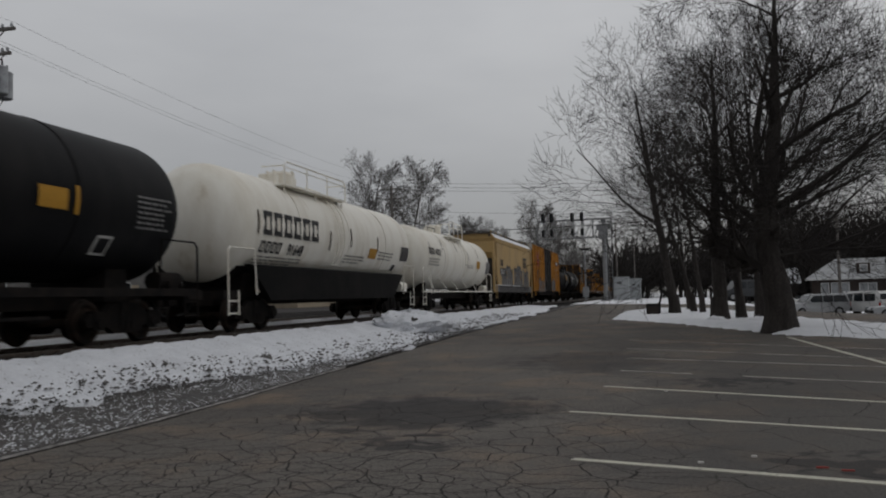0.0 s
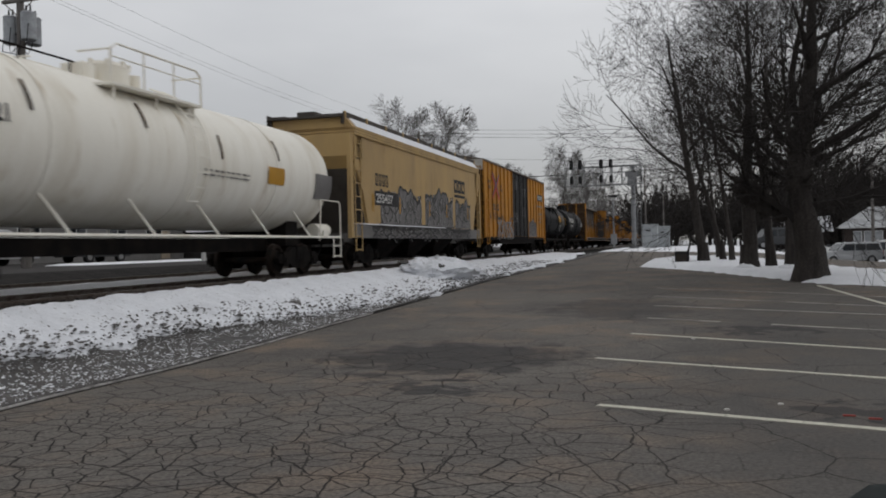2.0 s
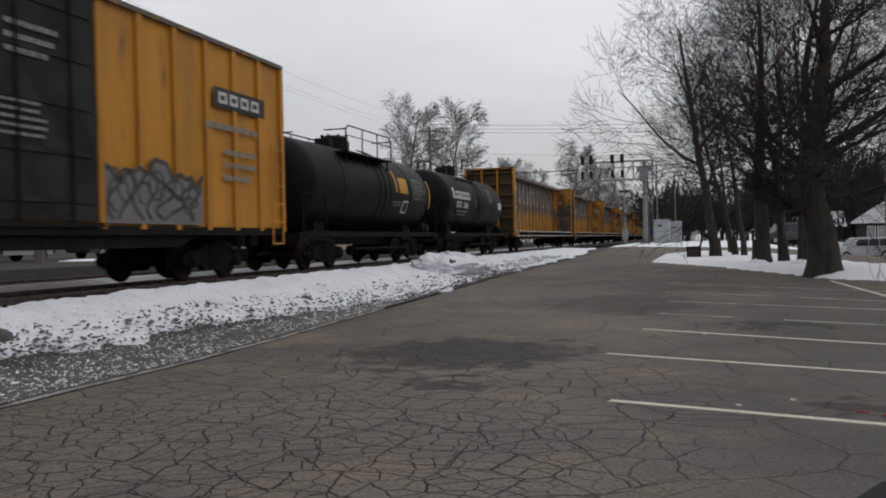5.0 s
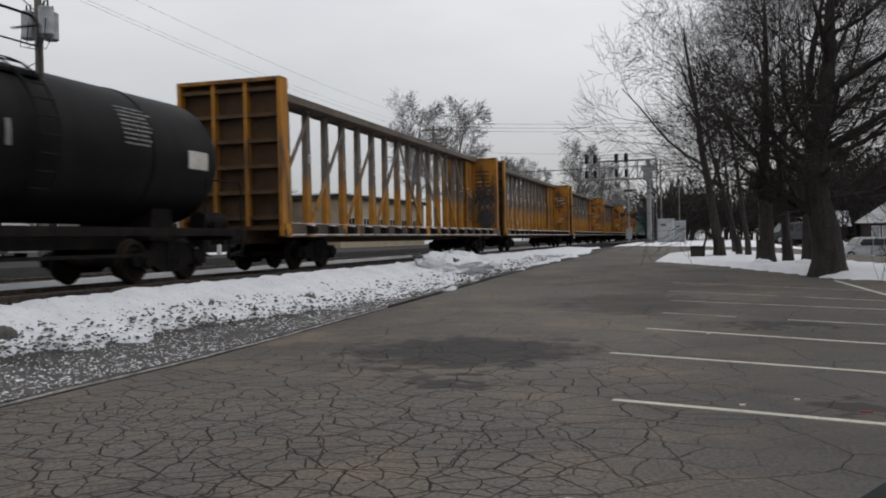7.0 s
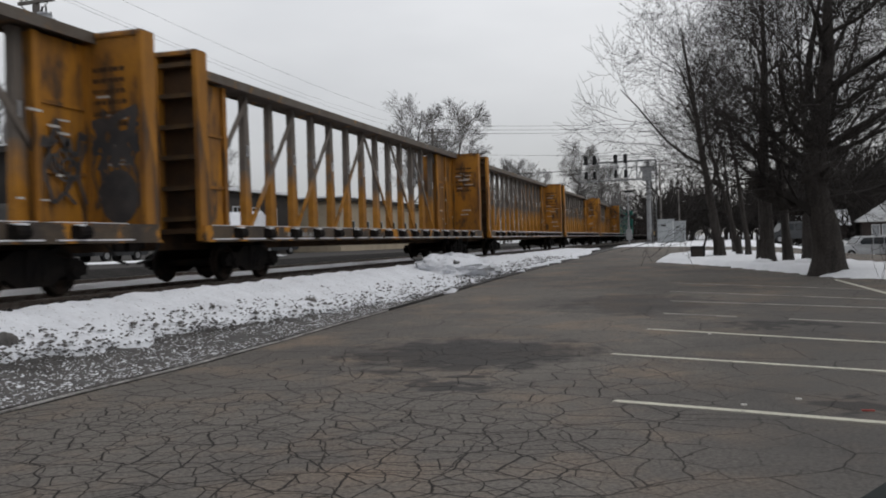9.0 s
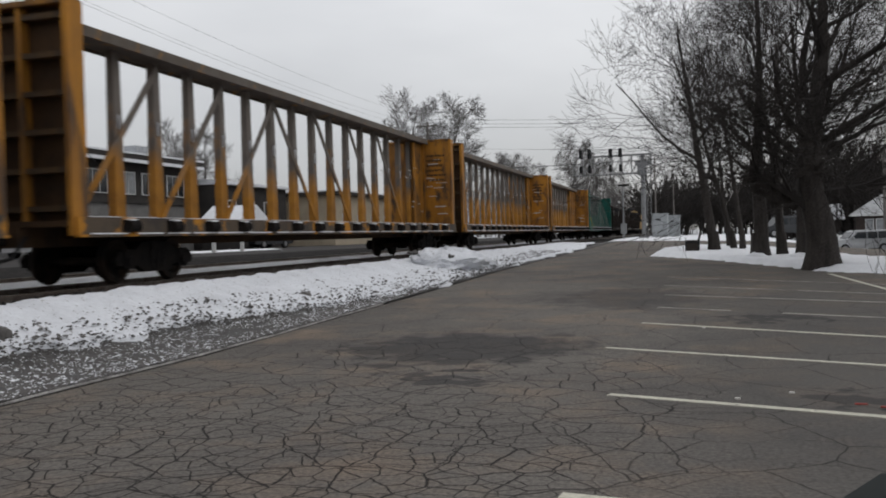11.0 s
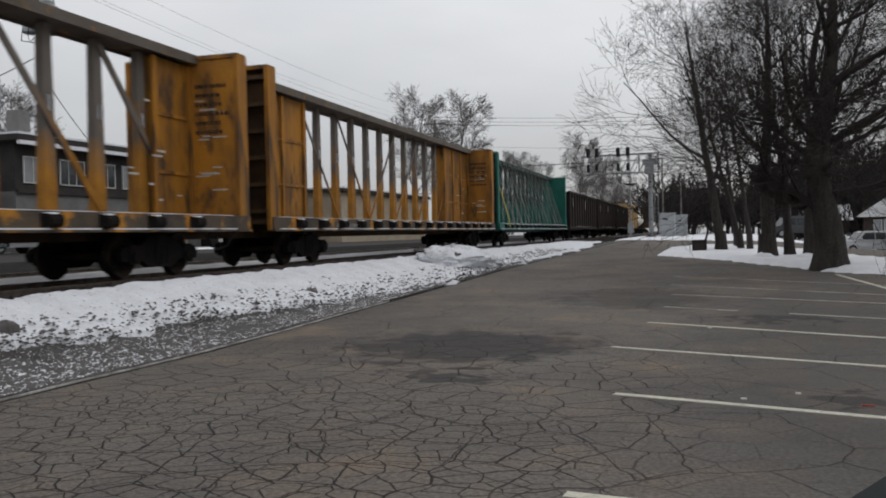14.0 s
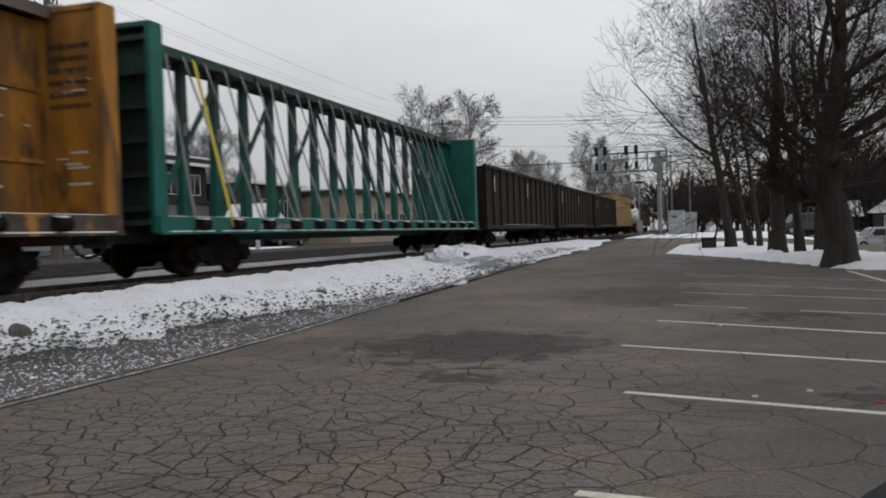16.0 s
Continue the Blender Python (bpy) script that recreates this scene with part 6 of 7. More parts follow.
for x in (-4.9, -4.2, -2.5, -1.72):
    for zz, k in ((7.05, 0.9), (5.82, 0.75)):
        h = Shape().soft(-0.17 * k, 0.17 * k, -0.03, 0.06, -0.40 * k, 0.40 * k, 0.06)
        for dz in (0.22, 0, -0.22):
            h.bar((0, -0.02, dz * k), (0, -0.22, dz * k + 0.02), 0.09, 0.09, 10)
        part("signal_head", h, BLACKMETAL, sg_, "black signal head", m=pose(x, -0.5, zz))
    part("head_pole", Shape().bar((x, -0.42, 5.3), (x, -0.42, 7.4), 0.035), SIGNALGREY, sg_)
lad = Shape()
for xx in (0.28, 0.58):
    lad.bar((xx, 0.1, 0), (xx, 0.1, 7.6), 0.02)
for i in range(24):
    lad.bar((0.28, 0.1, 0.3 + i * 0.3), (0.58, 0.1, 0.3 + i * 0.3), 0.012)
part("ladder", lad, SIGNALGREY, sg_)

cs = thing("crossing_signal", "crossing signal post with lamps and a grey cabinet", "signal", pose(-6.95, 69.5, ground_z(-6.95, 69.5)))
part("post", Shape().bar((0, 0, 0), (0, 0, 4.3), 0.07, 0.06, 8), SIGNALGREY, cs)
part("lamp_bar", Shape().bar((-0.5, -0.1, 2.4), (0.5, -0.1, 2.4), 0.03), BLACKMETAL, cs)
for x in (-0.5, 0.5):
    part("lamp", Shape().bar((x, -0.16, 2.4), (x, -0.1, 2.4), 0.16, n=14).bar((x, -0.3, 2.42), (x, -0.16, 2.42), 0.1, n=10), BLACKMETAL, cs)
part("white_lamp", Shape().bar((-0.3, -0.2, 3.0), (-0.3, -0.1, 3.0), 0.1, n=12), TRIM, cs, "pale round lamp")
part("base_cabinet", Shape().soft(-0.22, 0.22, -0.2, 0.2, 0.5, 1.3), SIGNALGREY, cs)
part("top_lamp", Shape().soft(-0.35, 0.35, -0.12, 0.12, 4.25, 4.4), BLACKMETAL, cs)


def cabinet(x, y, w, d, h, label):
    c = thing("relay_cabinet", label, "cabinet", pose(x, y, ground_z(x, y)))
    part("body", Shape().soft(-w / 2, w / 2, -d / 2, d / 2, 0.1, h, 0.03), SHEDGREY, c)
    part("lid", Shape().soft(-w / 2 - 0.06, w / 2 + 0.06, -d / 2 - 0.06, d / 2 + 0.06, h, h + 0.09, 0.03), SHEDGREY, c)
    part("plinth", Shape().box(-w / 2 - 0.1, w / 2 + 0.1, -d / 2 - 0.1, d / 2 + 0.1, -0.1, 0.12), STUCCO, c)
    dr_ = part("door", Shape().box(-w * 0.32, w * 0.32, -d / 2 - 0.03, -d / 2 - 0.002, 0.25, h - 0.15), SHEDGREY, c)
    part("handle", Shape().bar((w * 0.22, -d / 2 - 0.06, h * 0.45), (w * 0.22, -d / 2 - 0.06, h * 0.58), 0.02), BLACKMETAL, dr_)
    part("vent", Shape().box(-w * 0.25, w * 0.05, -d / 2 - 0.045, -d / 2 - 0.031, h - 0.5, h - 0.38), BLACKMETAL, dr_)
    return c


cabinet(-4.45, 75.0, 1.25, 1.4, 2.0, "tall pale grey relay cabinet in the snow")
cabinet(-3.45, 77.4, 1.0, 1.4, 1.85, "lower pale grey relay cabinet in the snow")


# ---- poles and wires ----
def pole(x, y, h, r, label, arms=1, cans=0, name="utility_pole"):
    p = thing(name, label, "pole", pose(x, y, ground_z(x, y)))
    part("shaft", Shape().bar((0, 0, -0.2), (0, 0, h), r * 1.25, r * 0.8, 12), POLEWOOD, p, smooth=True)
    for k in range(arms):
        z = h - 0.5 - k * 1.0
        part("crossarm", Shape().box(-1.2 + 0.4 * k, 1.2 - 0.2 * k, -0.16, -0.04, z, z + 0.13).bar((0, -0.1, z - 0.6), (0.7, -0.1, z), 0.025).bar((0, -0.1, z - 0.6), (-0.7, -0.1, z), 0.025), POLEWOOD, p)
        for xx in (-1.05 + 0.4 * k, -0.6 + 0.2 * k, 0.6, 1.05 - 0.2 * k):
            part("insulator", Shape().bar((xx, -0.1, z + 0.13), (xx, -0.1, z + 0.2), 0.03).bar((xx, -0.1, z + 0.18), (xx, -0.1, z + 0.3), 0.07, 0.045, 8), GALV, p)
    for k in range(cans):
        a = (-0.5, -0.62, 0.05)[k], (0.62, -0.25, -0.6)[k] if k else -0.25
        a = ((0.58, -0.2), (-0.58, 0.1), (0.1, 0.6))[k]
        z = h - 3.1
        can = Shape().bar((a[0], a[1], z), (a[0], a[1], z + 1.05), 0.3, 0.3, 18).bar((a[0], a[1], z + 1.05), (a[0], a[1], z + 1.12), 0.32, 0.27, 18).bar((a[0], a[1], z - 0.04), (a[0], a[1], z), 0.26, 0.31, 18)
        t = part("transformer", can, GALV, p, "grey transformer can", True)
        bs = Shape()
        for q in (-0.1, 0.1):
            bs.bar((a[0] + q, a[1], z + 1.1), (a[0] + q, a[1], z + 1.4), 0.045, 0.03, 8)
        bs.path([(a[0] + 0.2, a[1] - 0.24, z + 0.6), (a[0] + 0.25, a[1] - 0.4, z - 0.2), (a[0] * 0.6, a[1] - 0.3, z - 0.45), (0, -0.1, z - 0.2)], 0.018)
        bs.path([(a[0] - 0.2, a[1] - 0.2, z + 0.2), (a[0] - 0.1, a[1] - 0.4, z - 0.4), (0, -0.15, z - 0.55)], 0.018)
        bs.box(min(a[0], 0), max(a[0], 0.02), a[1] * 0.5 - 0.03, a[1] * 0.5 + 0.03, z + 0.3, z + 0.4)
        part("bushing", bs, BLACKMETAL, t)
    return p


pole(-26.7, 28.9, 12.4, 0.17, "wooden utility pole with grey transformer cans", 2, 3)
pole(-27.9, 84.0, 12.3, 0.16, "wooden utility pole standing before bare trees", 2)
pole(-4.9, 76.5, 7.0, 0.07, "thin grey pole beside the signal gantry", 0, 0, "pole")
pole(-3.9, 88.0, 5.2, 0.07, "thin wooden pole beyond the cabinets", 0, 0, "pole")
pole(2.9, 43.5, 9.5, 0.12, "wooden utility pole between the island trees", 0)
pole(30, 92, 12.6, 0.16, "wooden utility pole of the line across the tracks", 1)
pole(14.2, 60.0, 7.4, 0.12, "wooden pole that holds the cable across the tracks", 0)
pole(14.2, 84.0, 9.0, 0.13, "wooden utility pole before the house", 1)


def wire(a, b, sag, r, label="thin black overhead wire"):
    pts = []
    for i in range(25):
        q = i / 24
        p = Vector(a).lerp(Vector(b), q)
        p.z -= sag * 4 * q * (1 - q)
        pts.append(tuple(p))
    return solo("overhead_wire", Shape().path(pts, r, 4), CABLE, label, "wire", group="overhead wires")


for dx, dz in ((-1.05, 13.2), (1.05, 13.2), (0.7, 12.2)):
    wire((-26.7 + dx, 28.9, dz), (-27.9 + dx, 84.0, dz), 0.7, 0.006)
    wire((-26.7 + dx, 28.9, dz), (-25.5 + dx, -25, dz), 0.7, 0.006)
wire((-26.7, 28.8, 9.2), (-50, 36, 7.5), 0.5, 0.02)
wire((-26.7, 28.8, 8.6), (-44.5, 56, 7.0), 0.5, 0.02)
for dz in (13.5, 13.1, 12.75):
    wire((-27.9, 84, dz), (30, 92, dz - 0.3), 0.9, 0.018)
wire((-27.9, 84, 10.6), (30, 92, 9.6), 0.8, 0.012)
wire((-27.9, 84, 8.2), (14.2, 60, 6.9), 0.35, 0.035, "thick black cable hung across the tracks")


# ---- buildings across the tracks ----
def window(parent, x, y, z, w, h, face, glass, bars=1, name="window"):
    """A framed window; face gives the wall's outward direction: (1, 0) or (0, -1)."""
    m = pose(x, y, z, 0, 0, 0 if face == (0, -1) else 90)
    wn = part(name, Shape().box(-w / 2, w / 2, -0.02, 0.10, 0, h), glass, parent, m=m)
    f = Shape()
    for a, b, c, d in ((-w / 2 - 0.07, -w / 2, -0.07, h + 0.07), (w / 2, w / 2 + 0.07, -0.07, h + 0.07), (-w / 2, w / 2, -0.07, 0), (-w / 2, w / 2, h, h + 0.07)):
        f.box(a, b, -0.06, 0.09, c, d)
    for k in range(bars):
        q = -w / 2 + w * (k + 1) / (bars + 1)
        f.box(q - 0.025, q + 0.025, -0.045, -0.021, 0, h)
    part("window_frame", f, TRIM, wn)
    return wn


def big_building():
    gz_ = 0.95
    b = thing("building", "dark two-storey building with a flat snow-edged roof", "building", pose(0, 0, 0))
    part("wall", Shape().box(-52, -40, 41, 60, gz_ - 0.2, 4.6), STUCCO, b, "grey ground-floor wall")
    part("wall", Shape().box(-51.9, -40.1, 41.1, 59.9, 4.6, 7.6), DARKWALL, b, "dark upper-floor wall")
    part("roof", Shape().box(-52.6, -39.2, 40.4, 60.6, 7.6, 7.95), DARKWALL, b)
    part("roof_snow", Shape().box(-52.5, -39.15, 40.5, 60.5, 7.955, 8.08).box(-39.35, -39.12, 40.5, 60.5, 7.35, 7.58), SNOWCLEAN, b, "snow along the roof's edge")
    part("sill_band", Shape().box(-40.1, -39.8, 41, 60, 4.5, 4.75), DARKWALL, b)
    for k in range(6):
        window(b, -40.05, 42.8 + k * 3.0, 5.2, 2.1, 1.5, (1, 0), GLASS if k % 3 else PALEGLASS, 2)
    for k in range(4):
        window(b, -39.98, 43.5 + k * 4.2, 1.9, 1.8, 1.3, (1, 0), GLASS, 1)
    part("door", Shape().box(-40.05, -39.93, 57.0, 58.1, gz_, 3.1), BEIGE, b)
    part("chimney", Shape().soft(-44.5, -43.5, 45.0, 46.0, 7.9, 10.2), STUCCO, b)
    part("roof_vent", Shape().soft(-42.5, -41.4, 55.0, 56.4, 7.9, 9.0), GALV, b)
    w = thing("building", "dark wing with a snow-covered sloping roof", "building", pose(0, 0, 0))
    part("wall", Shape().box(-50, -38, 60.7, 72, gz_ - 0.2, 6.2), DARKWALL, w)
    part("roof", Shape().add([(-50.5, 60.62, 6.2), (-37.5, 60.62, 6.2), (-37.5, 72.4, 6.2), (-50.5, 72.4, 6.2), (-50.5, 60.62, 8.0), (-37.5, 60.62, 6.45), (-37.5, 72.4, 6.45), (-50.5, 72.4, 8.0)],
                             [(0, 3, 2, 1), (4, 5, 6, 7), (0, 1, 5, 4), (2, 3, 7, 6), (1, 2, 6, 5), (0, 4, 7, 3)]), SNOWCLEAN, w)
    for k in range(3):
        window(w, -37.95, 62.5 + k * 3.0, 3.3, 1.2, 1.6, (1, 0), GLASS, 1)
    window(w, -37.95, 62.5, 1.3, 1.2, 1.2, (1, 0), GLASS, 1)
    e = thing("building", "low beige commercial building with a snowy roof", "building", pose(0, 0, 0))
    part("wall", Shape().box(-46, -34, 74, 98, gz_ - 0.2, 5.7), BEIGE, e)
    part("roof", Shape().box(-46.5, -33.5, 73.5, 98.5, 5.7, 6.0), DARKWALL, e)
    part("roof_snow", Shape().box(-46.4, -33.45, 73.6, 98.4, 6.004, 6.15), SNOWCLEAN, e)
    for k in range(6):
        window(e, -33.95, 76.5 + k * 3.6, 1.9, 1.5, 1.9, (1, 0), GLASS, 1)
    s = thing("building", "pale low garage with a shallow roof", "building", pose(0, 0, 0))
    part("wall", Shape().box(-50, -40, 22, 38.5, gz_ - 0.2, 5.2), PALEWALL, s)
    part("roof", Shape().prism([(21.5, 5.2), (39, 5.2), (39, 5.5), (30, 7.0), (21.5, 5.5)], -50.5, -39.5), STUCCO, s)
    part("door", Shape().box(-40.0, -39.9, 33, 36.5, gz_, 3.9), CARGREEN, s, "dark green garage door")
    window(s, -39.95, 30, 2.0, 1.6, 1.2, (1, 0), GLASS, 1)
    h = thing("building", "small shed with a snow-covered roof", "building", pose(0, 0, 0))
    part("wall", Shape().box(-36.5, -33.5, 56, 60, gz_ - 0.2, 2.9), DARKWALL, h)
    part("roof", Shape().prism([(55.6, 2.9), (60.4, 2.9), (58, 4.3)], -36.9, -33.1), SNOWCLEAN, h)


big_building()


def house(x, y, ang):
    gz_ = ground_z(x, y)
    h = thing("house", "dark brick house with a snow-covered gable roof and porch", "house", pose(x, y, gz_, 0, 0, ang))
    part("wall", Shape().box(0, 13, 0, 8, -0.3, 3.5), BRICK, h)
    part("roof", Shape().add([(-0.6, -0.6, 3.4), (13.6, -0.6, 3.4), (13.6, 8.6, 3.4), (-0.6, 8.6, 3.4), (2.5, 4, 5.5), (13.6, 4, 5.5)], [(0, 1, 5, 4), (2, 3, 4, 5), (3, 0, 4), (1, 2, 5), (0, 3, 2, 1)]), THINSNOW, h)
    part("eave", Shape().box(-0.65, 13.6, -0.68, -0.605, 3.25, 3.42), TRIM, h)
    part("porch_roof", Shape().add([(6.6, -3.6, 2.6), (13.5, -3.6, 2.6), (13.5, -0.7, 3.9), (6.6, -0.7, 3.9), (6.6, -3.6, 2.75), (13.5, -3.6, 2.75), (13.5, -0.7, 4.05), (6.6, -0.7, 4.05)],
                                   [(0, 3, 2, 1), (4, 5, 6, 7), (0, 1, 5, 4), (2, 3, 7, 6), (1, 2, 6, 5), (0, 4, 7, 3)]), THINSNOW, h)
    for xx in (6.8, 9.8, 12.8):
        part("porch_post", Shape().soft(xx - 0.09, xx + 0.09, -3.45, -3.27, -0.2, 2.6), TRIM, h)
    dm = part("dormer", Shape().box(4.3, 5.5, 0.3, 2.5, 3.6, 4.9), BRICK, h)
    window(dm, 4.9, 0.28, 4.1, 0.6, 0.6, (0, -1), PALEGLASS, 0)
    for k in range(3):
        window(h, 1.2 + k * 0.95, 0, 1.5, 0.65, 1.4, (0, -1), PALEGLASS, 0)
    window(h, 5.2, 0, 1.3, 1.5, 1.5, (0, -1), PALEGLASS, 1)
    window(h, 8.6, 0, 1.3, 0.9, 1.5, (0, -1), PALEGLASS, 0)
    part("skylight", Shape().box(7.0, 7.7, 1.4, 1.9, 4.85, 5.2), BLACKMETAL, h)
    part("chimney", Shape().soft(9.6, 10.4, 3.6, 4.4, 5.8, 7.3), BRICK, h)


house(13.6, 96, -6)
hb = thing("house", "small far house with a snowy roof", "house", pose(8.2, 104, ground_z(8.2, 104)))
part("wall", Shape().box(0, 5, 0, 5, -0.3, 2.8), BRICK, hb)
part("roof", Shape().prism([(-0.4, 2.8), (5.4, 2.8), (2.5, 4.6)], -0.4, 5.4), SNOWCLEAN, hb)


# ---- vehicles ----
def vehicle(name, x, y, ang, kind, paint, label, z=None):
    c = thing(name, label, "car", pose(x, y, ground_z(x, y) if z is None else z, 0, 0, ang))
    if kind == "suv":
        L, prof = 5.2, [(0.0, 0.45), (0.05, 0.95), (0.25, 1.08), (1.25, 1.15), (1.9, 1.78), (2.2, 1.86), (4.7, 1.86), (4.95, 1.75), (5.15, 1.1), (5.2, 0.5), (5.1, 0.35), (0.1, 0.35)]
        win = [[(1.5, 1.18), (2.02, 1.7), (2.75, 1.72), (2.75, 1.18)], [(2.85, 1.18), (2.85, 1.72), (3.65, 1.72), (3.65, 1.18)], [(3.75, 1.18), (3.75, 1.72), (4.75, 1.70), (4.95, 1.18)]]
    elif kind == "van":
        L, prof = 5.4, [(0.0, 0.5), (0.1, 1.0), (0.9, 1.2), (1.5, 1.95), (1.8, 2.1), (5.2, 2.1), (5.38, 1.9), (5.4, 0.5), (5.3, 0.4), (0.1, 0.4)]
        win = [[(1.15, 1.25), (1.62, 1.85), (2.4, 1.88), (2.4, 1.25)], [(2.6, 1.25), (2.6, 1.88), (3.6, 1.88), (3.6, 1.25)], [(3.8, 1.25), (3.8, 1.88), (5.0, 1.88), (5.0, 1.25)]]
    else:
        L, prof = 4.6, [(0.0, 0.4), (0.05, 0.7), (0.3, 0.82), (1.3, 0.92), (2.0, 1.38), (2.4, 1.45), (3.3, 1.43), (4.05, 1.0), (4.5, 0.95), (4.6, 0.6), (4.55, 0.35), (0.1, 0.32)]
        win = [[(1.55, 0.96), (2.08, 1.34), (2.6, 1.36), (2.6, 0.96)], [(2.7, 0.96), (2.7, 1.36), (3.25, 1.34), (3.75, 0.98)]]
    zs = sorted(p[1] for p in prof)
    rings_ = []
    for xx in (-0.9, -0.84, 0.84, 0.9):
        k = 1.0 if abs(xx) < 0.87 else 0.97
        rings_.append([(xx * (0.90 if zz > zs[-1] * 0.75 else 1.0), L / 2 + (yy - L / 2) * k, zz * (k if zz > 0.6 else 1)) for yy, zz in prof])
    part("body", Shape().loft(rings_), paint, c, smooth=True)
    for w in win:
        for sx in (-1, 1):
            part("side_window", Shape().prism(w, sx * 0.835, sx * 0.895), GLASS, c)
    fr = (prof[3], prof[4])
    a, b = Vector((0, *fr[0])), Vector((0, *fr[1]))
    part("windscreen", Shape().plank(a + (b - a) * 0.08 + Vector((0, -0.015, 0.02)), a + (b - a) * 0.92 + Vector((0, -0.015, 0.02)), 1.45, 0.03, (0, -0.7, 0.7)), GLASS, c)
    part("rear_window", Shape().box(-0.68, 0.68, L - 0.12, L + 0.005, zs[-1] * 0.66, zs[-1] * 0.88), GLASS, c)
    for sx in (-1, 1):
        part("tail_lamp", Shape().soft(sx * 0.75 - 0.09, sx * 0.75 + 0.09, L - 0.1, L + 0.02, 0.75, 1.15 if kind != "sedan" else 0.92), TAIL, c, "red tail lamp")
        part("headlight", Shape().soft(sx * 0.68 - 0.14, sx * 0.68 + 0.14, -0.02, 0.2, 0.62, 0.82), PALEGLASS, c)
        part("mirror", Shape().soft(sx * 0.98 - 0.09, sx * 0.98 + 0.09, 1.55, 1.7, prof[3][1], prof[3][1] + 0.16), paint, c)
    pieces("bumper", Shape().soft(-0.9, 0.9, -0.06, 0.15, 0.4, 0.6).soft(-0.9, 0.9, L - 0.15, L + 0.06, 0.4, 0.62), BLACKMETAL, c)
    r = 0.38 if kind != "sedan" else 0.33
    for yy in (0.95, L - 1.05):
        for sx in (-1, 1):
            ty = part("tyre", Shape().bar((sx * 0.68, yy, r), (sx * 0.92, yy, r), r, r, 20), RUBBER, c, smooth=True)
            part("rim", Shape().bar((sx * 0.90, yy, r), (sx * 0.935, yy, r), r * 0.62, r * 0.58, 14), CHROME, ty)
    return c


vehicle("car", 8.9, 78.0, -72, "suv", CARSILVER, "pale silver sport utility car parked by the side road")
vehicle("van", 14.0, 82.5, -150, "van", CARWHITE, "white van parked beyond a silver car")
vehicle("car", 14.0, 71.5, -85, "sedan", CARSILVER, "pale sedan parked on the side road")
vehicle("car", 4.3, 92.0, -70, "van", CARDARK, "dark vehicle parked far behind the trees")
vehicle("car", 7.4, 93.0, -80, "sedan", CARWHITE, "white car parked far behind the trees")
vehicle("pickup_truck", -27.5, 22.5, 10, "suv", CARGREEN, "dark green car parked across the tracks")
vehicle("car", -35.0, 38.0, 180, "suv", CARSILVER, "silver car parked before the dark building")
vehicle("car", -33.0, 62.0, 170, "sedan", CARDARK, "dark sedan parked beside the far road")
vehicle("car", -36.0, 47.0, 175, "sedan", CARDARK, "dark car parked before the dark building")

for x, y in ((-26.4, 41.5), (-26.0, 43.8)):
    bo = thing("bollard", "white concrete bollard beside the far road", "bollard", pose(x, y, ground_z(x, y)), "bollards")
    part("post", Shape().bar((0, 0, -0.1), (0, 0, 0.92), 0.13, 0.12, 12).bar((0, 0, 0.92), (0, 0, 1.0), 0.12, 0.06, 12), TRIM, bo, smooth=True)

bn = thing("bench", "dark wooden bench with a curved end in the snow", "bench", pose(-0.95, 36.6, ground_z(-0.95, 36.6) + 0.12, 0, 0, -90))
for i in range(4):
    part("seat_slat", Shape().soft(-0.75, 0.75, -0.24 + i * 0.13, -0.13 + i * 0.13, 0.4, 0.44, 0.01), WOODDARK, bn)
for i in range(3):
    part("back_slat", Shape().soft(-0.75, 0.75, 0.29 + i * 0.03, 0.33 + i * 0.03, 0.52 + i * 0.14, 0.63 + i * 0.14, 0.01), WOODDARK, bn)
for x in (-0.68, 0.68):
    part("end_frame", Shape().box(x - 0.03, x + 0.03, -0.24, -0.18, 0, 0.42).box(x - 0.03, x + 0.03, 0.24, 0.30, 0, 0.5).plank((x, 0.28, 0.45), (x, 0.40, 0.98), 0.06, 0.06).box(x - 0.03, x + 0.03, -0.24, 0.3, 0.34, 0.40), BLACKMETAL, bn)

part("seat_box", Shape().soft(-0.7, 0.7, -0.2, 0.26, 0.02, 0.385, 0.03), WOODDARK, bn)

# red scraps and small litter on the lot
for i, (x, y, a) in enumerate(((1.12, 7.85, 20), (1.3, 7.75, -15))):
    solo("red_scrap", Shape().soft(x - 0.05, x + 0.05, y - 0.014, y + 0.014, lot_z(y), lot_z(y) + 0.012, 0.004), SCRAPRED, "small red scrap lying on the asphalt", "litter")
for x, y in ((0.15, 7.95), (0.62, 8.3), (-0.2, 13.0)):
    solo("pale_scrap", Shape().soft(x - 0.025, x + 0.025, y - 0.02, y + 0.02, lot_z(y), lot_z(y) + 0.012, 0.004), GREYWHITE, "small pale scrap lying on the asphalt", "litter")

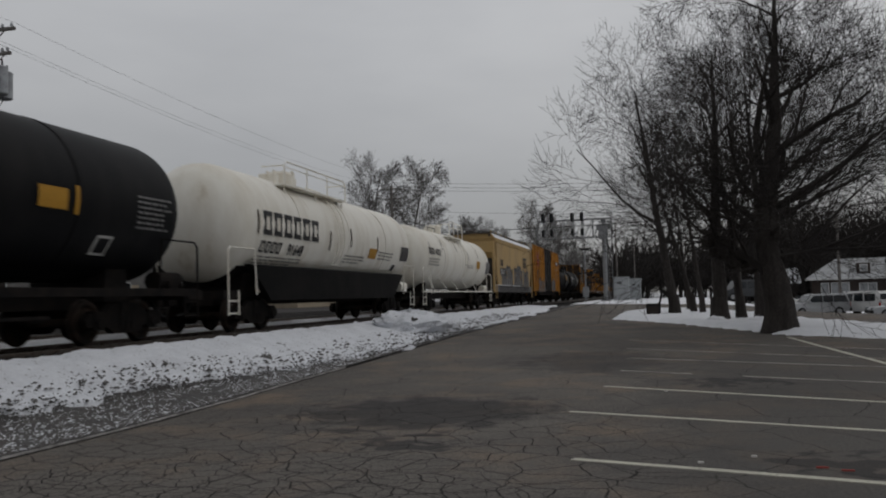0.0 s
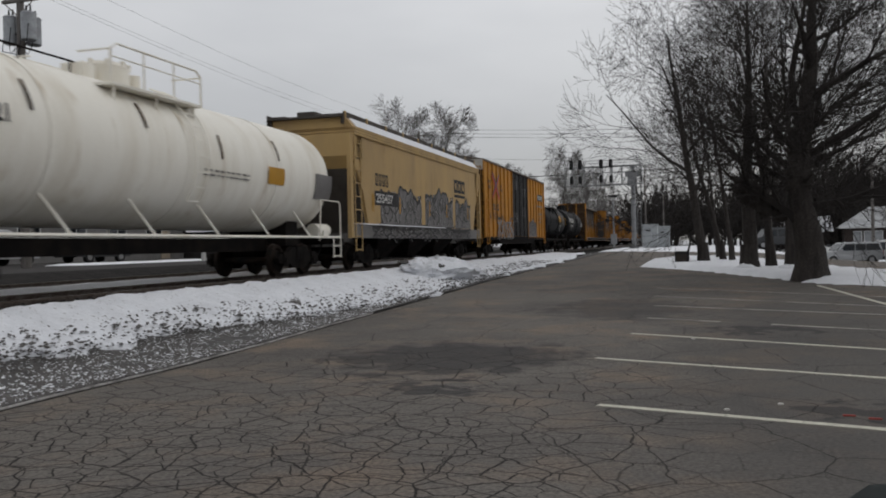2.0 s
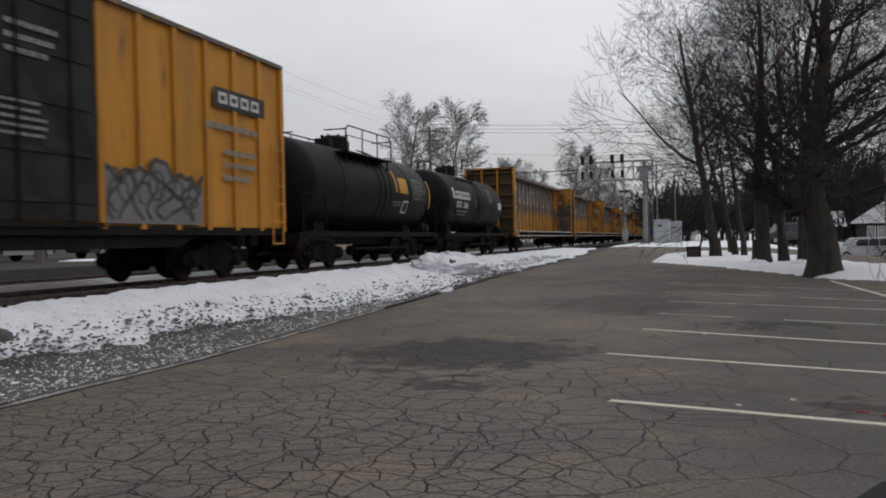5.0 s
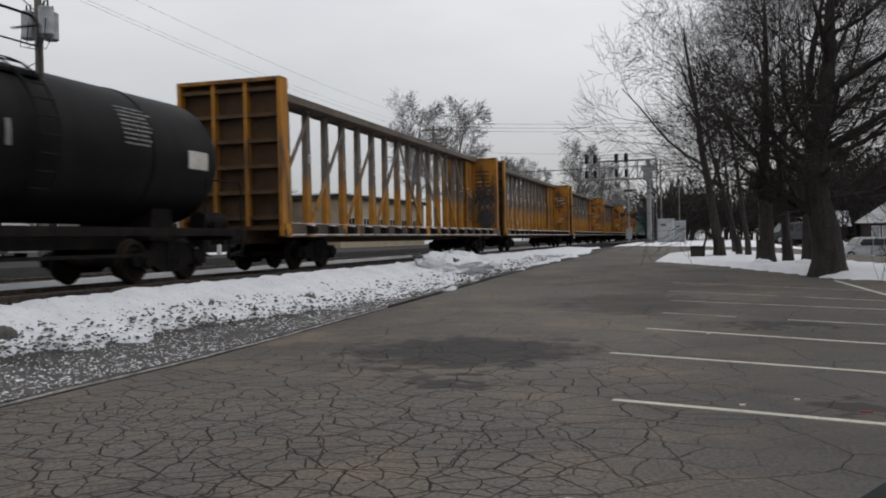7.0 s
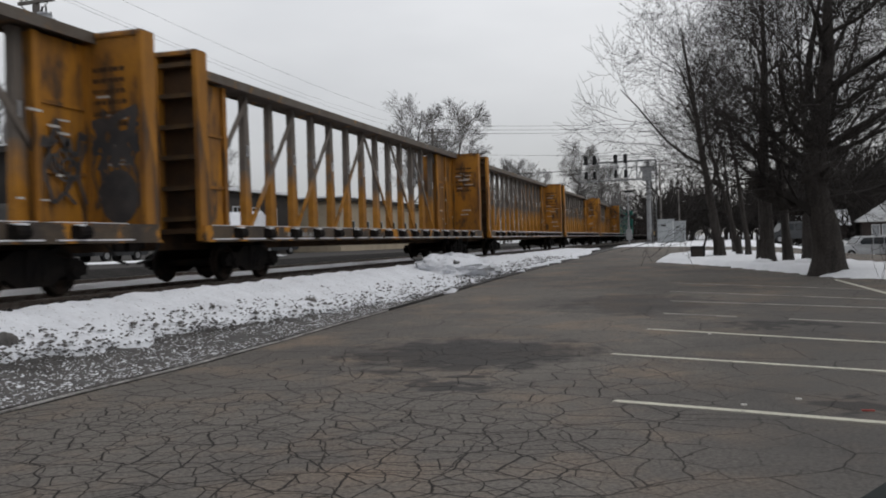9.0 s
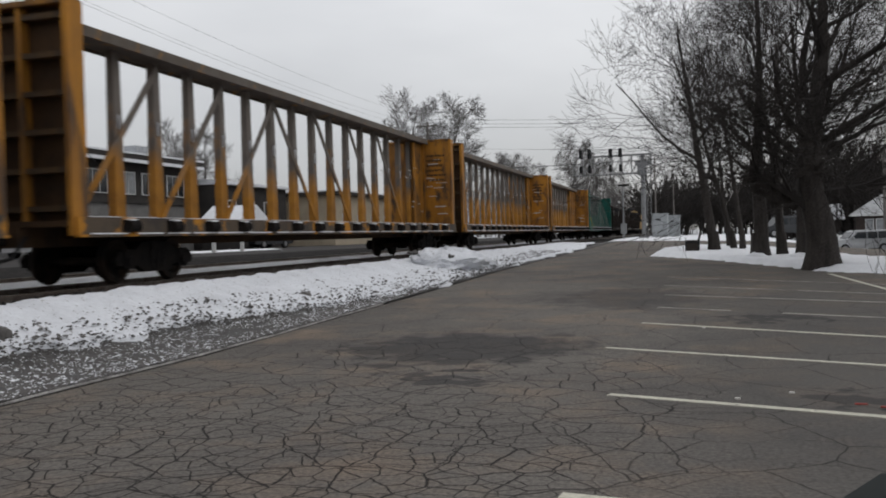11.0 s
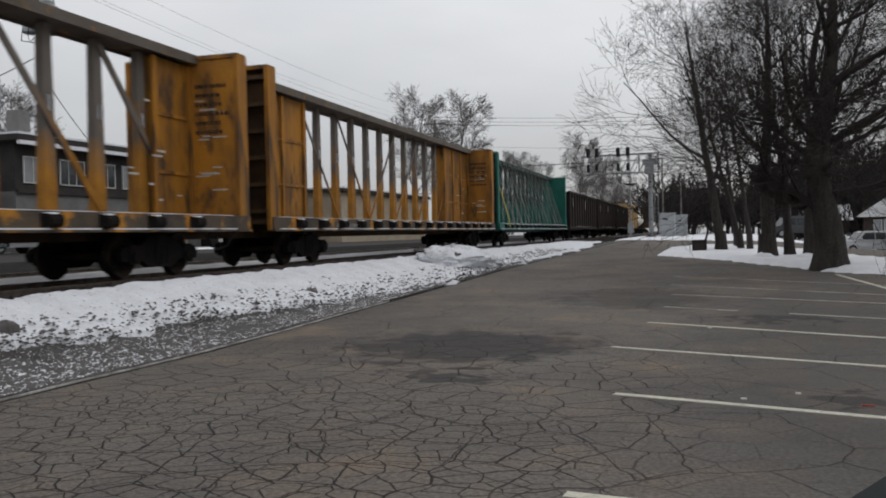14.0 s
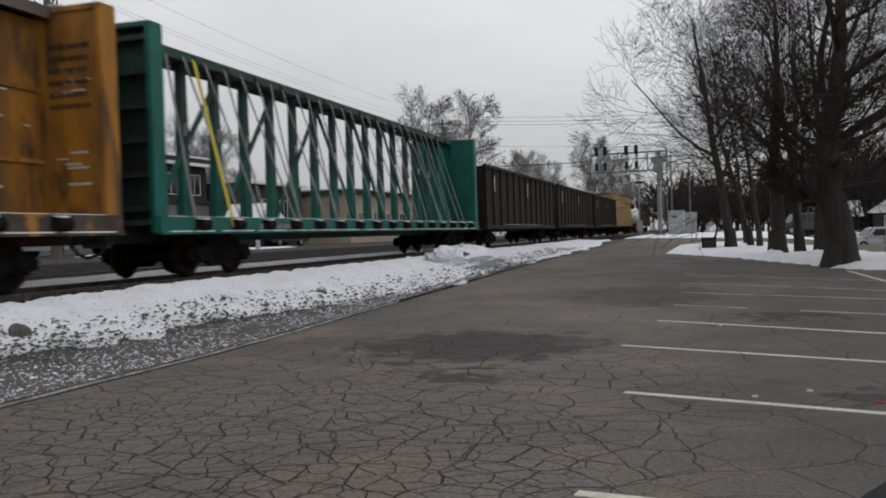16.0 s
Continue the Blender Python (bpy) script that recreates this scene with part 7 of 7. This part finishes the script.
# the wing of the parked car beside the camera
oc = thing("car", "front wing of a dark green parked car", "car", pose(0.1, 0, 0))
sec = []
for y, zt in ((-3.3, 0.9), (-3.2, 1.15), (-1.2, 1.27), (0.6, 1.24), (1.2, 1.195), (1.5, 1.125), (1.62, 0.97), (1.65, 0.5)):
    sec.append([(0.04, y, 0.3), (0.02, y, zt - 0.22), (0.06, y, zt - 0.08), (0.14, y, zt - 0.02), (0.4, y, zt + 0.02), (0.9, y, zt + 0.04), (1.4, y, zt + 0.02), (1.66, y, zt - 0.02), (1.74, y, zt - 0.08), (1.78, y, zt - 0.22), (1.76, y, 0.3)])
part("body", Shape().loft(sec), WINGPAINT, oc, smooth=True)
cab = []
for y, zt, w in ((-0.75, 1.27, 0.74), (-1.35, 1.72, 0.62), (-2.6, 1.74, 0.62), (-3.15, 1.25, 0.72)):
    cab.append([(0.9 - w - 0.06, y, 1.2), (0.9 - w, y, zt - 0.03), (0.9 - w + 0.06, y, zt), (0.9 + w - 0.06, y, zt), (0.9 + w, y, zt - 0.03), (0.9 + w + 0.06, y, 1.2)])
part("cabin", Shape().loft(cab), GLASS, oc, "dark glazed cabin", True)
for x in (0.4, 1.4):
    part("headlight", Shape().soft(x - 0.16, x + 0.16, 1.58, 1.67, 0.66, 0.82, 0.03), PALEGLASS, oc)
part("bumper", Shape().soft(0.08, 1.72, 1.6, 1.72, 0.32, 0.52, 0.04), BLACKMETAL, oc)
for x in (0.18, 1.62):
    for y in (0.75, -2.4):
        ty = part("tyre", Shape().bar((x - 0.14, y, 0.33), (x + 0.14, y, 0.33), 0.33, 0.33, 20), RUBBER, oc)
        part("rim", Shape().bar((x - 0.15, y, 0.33), (x + 0.15, y, 0.33), 0.2, 0.2, 14), CHROME, ty)


# ---- what moves ----
def motions():
    for c, u in MOVERS:
        walk(c, [(0.0, on_track(u)), (16.0, on_track(u - V * 16.0))])
    turn = math.degrees(V / 0.455)
    for w, a in SPINNERS:
        walk(w, [(k / FPS, pose(0, a, 0.455, turn * k / FPS)) for k in range(0, 16 * FPS + 1)])


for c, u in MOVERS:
    stretch_to_view(c, 1.0 if c.name.startswith("tank") else 1.03)
motions()
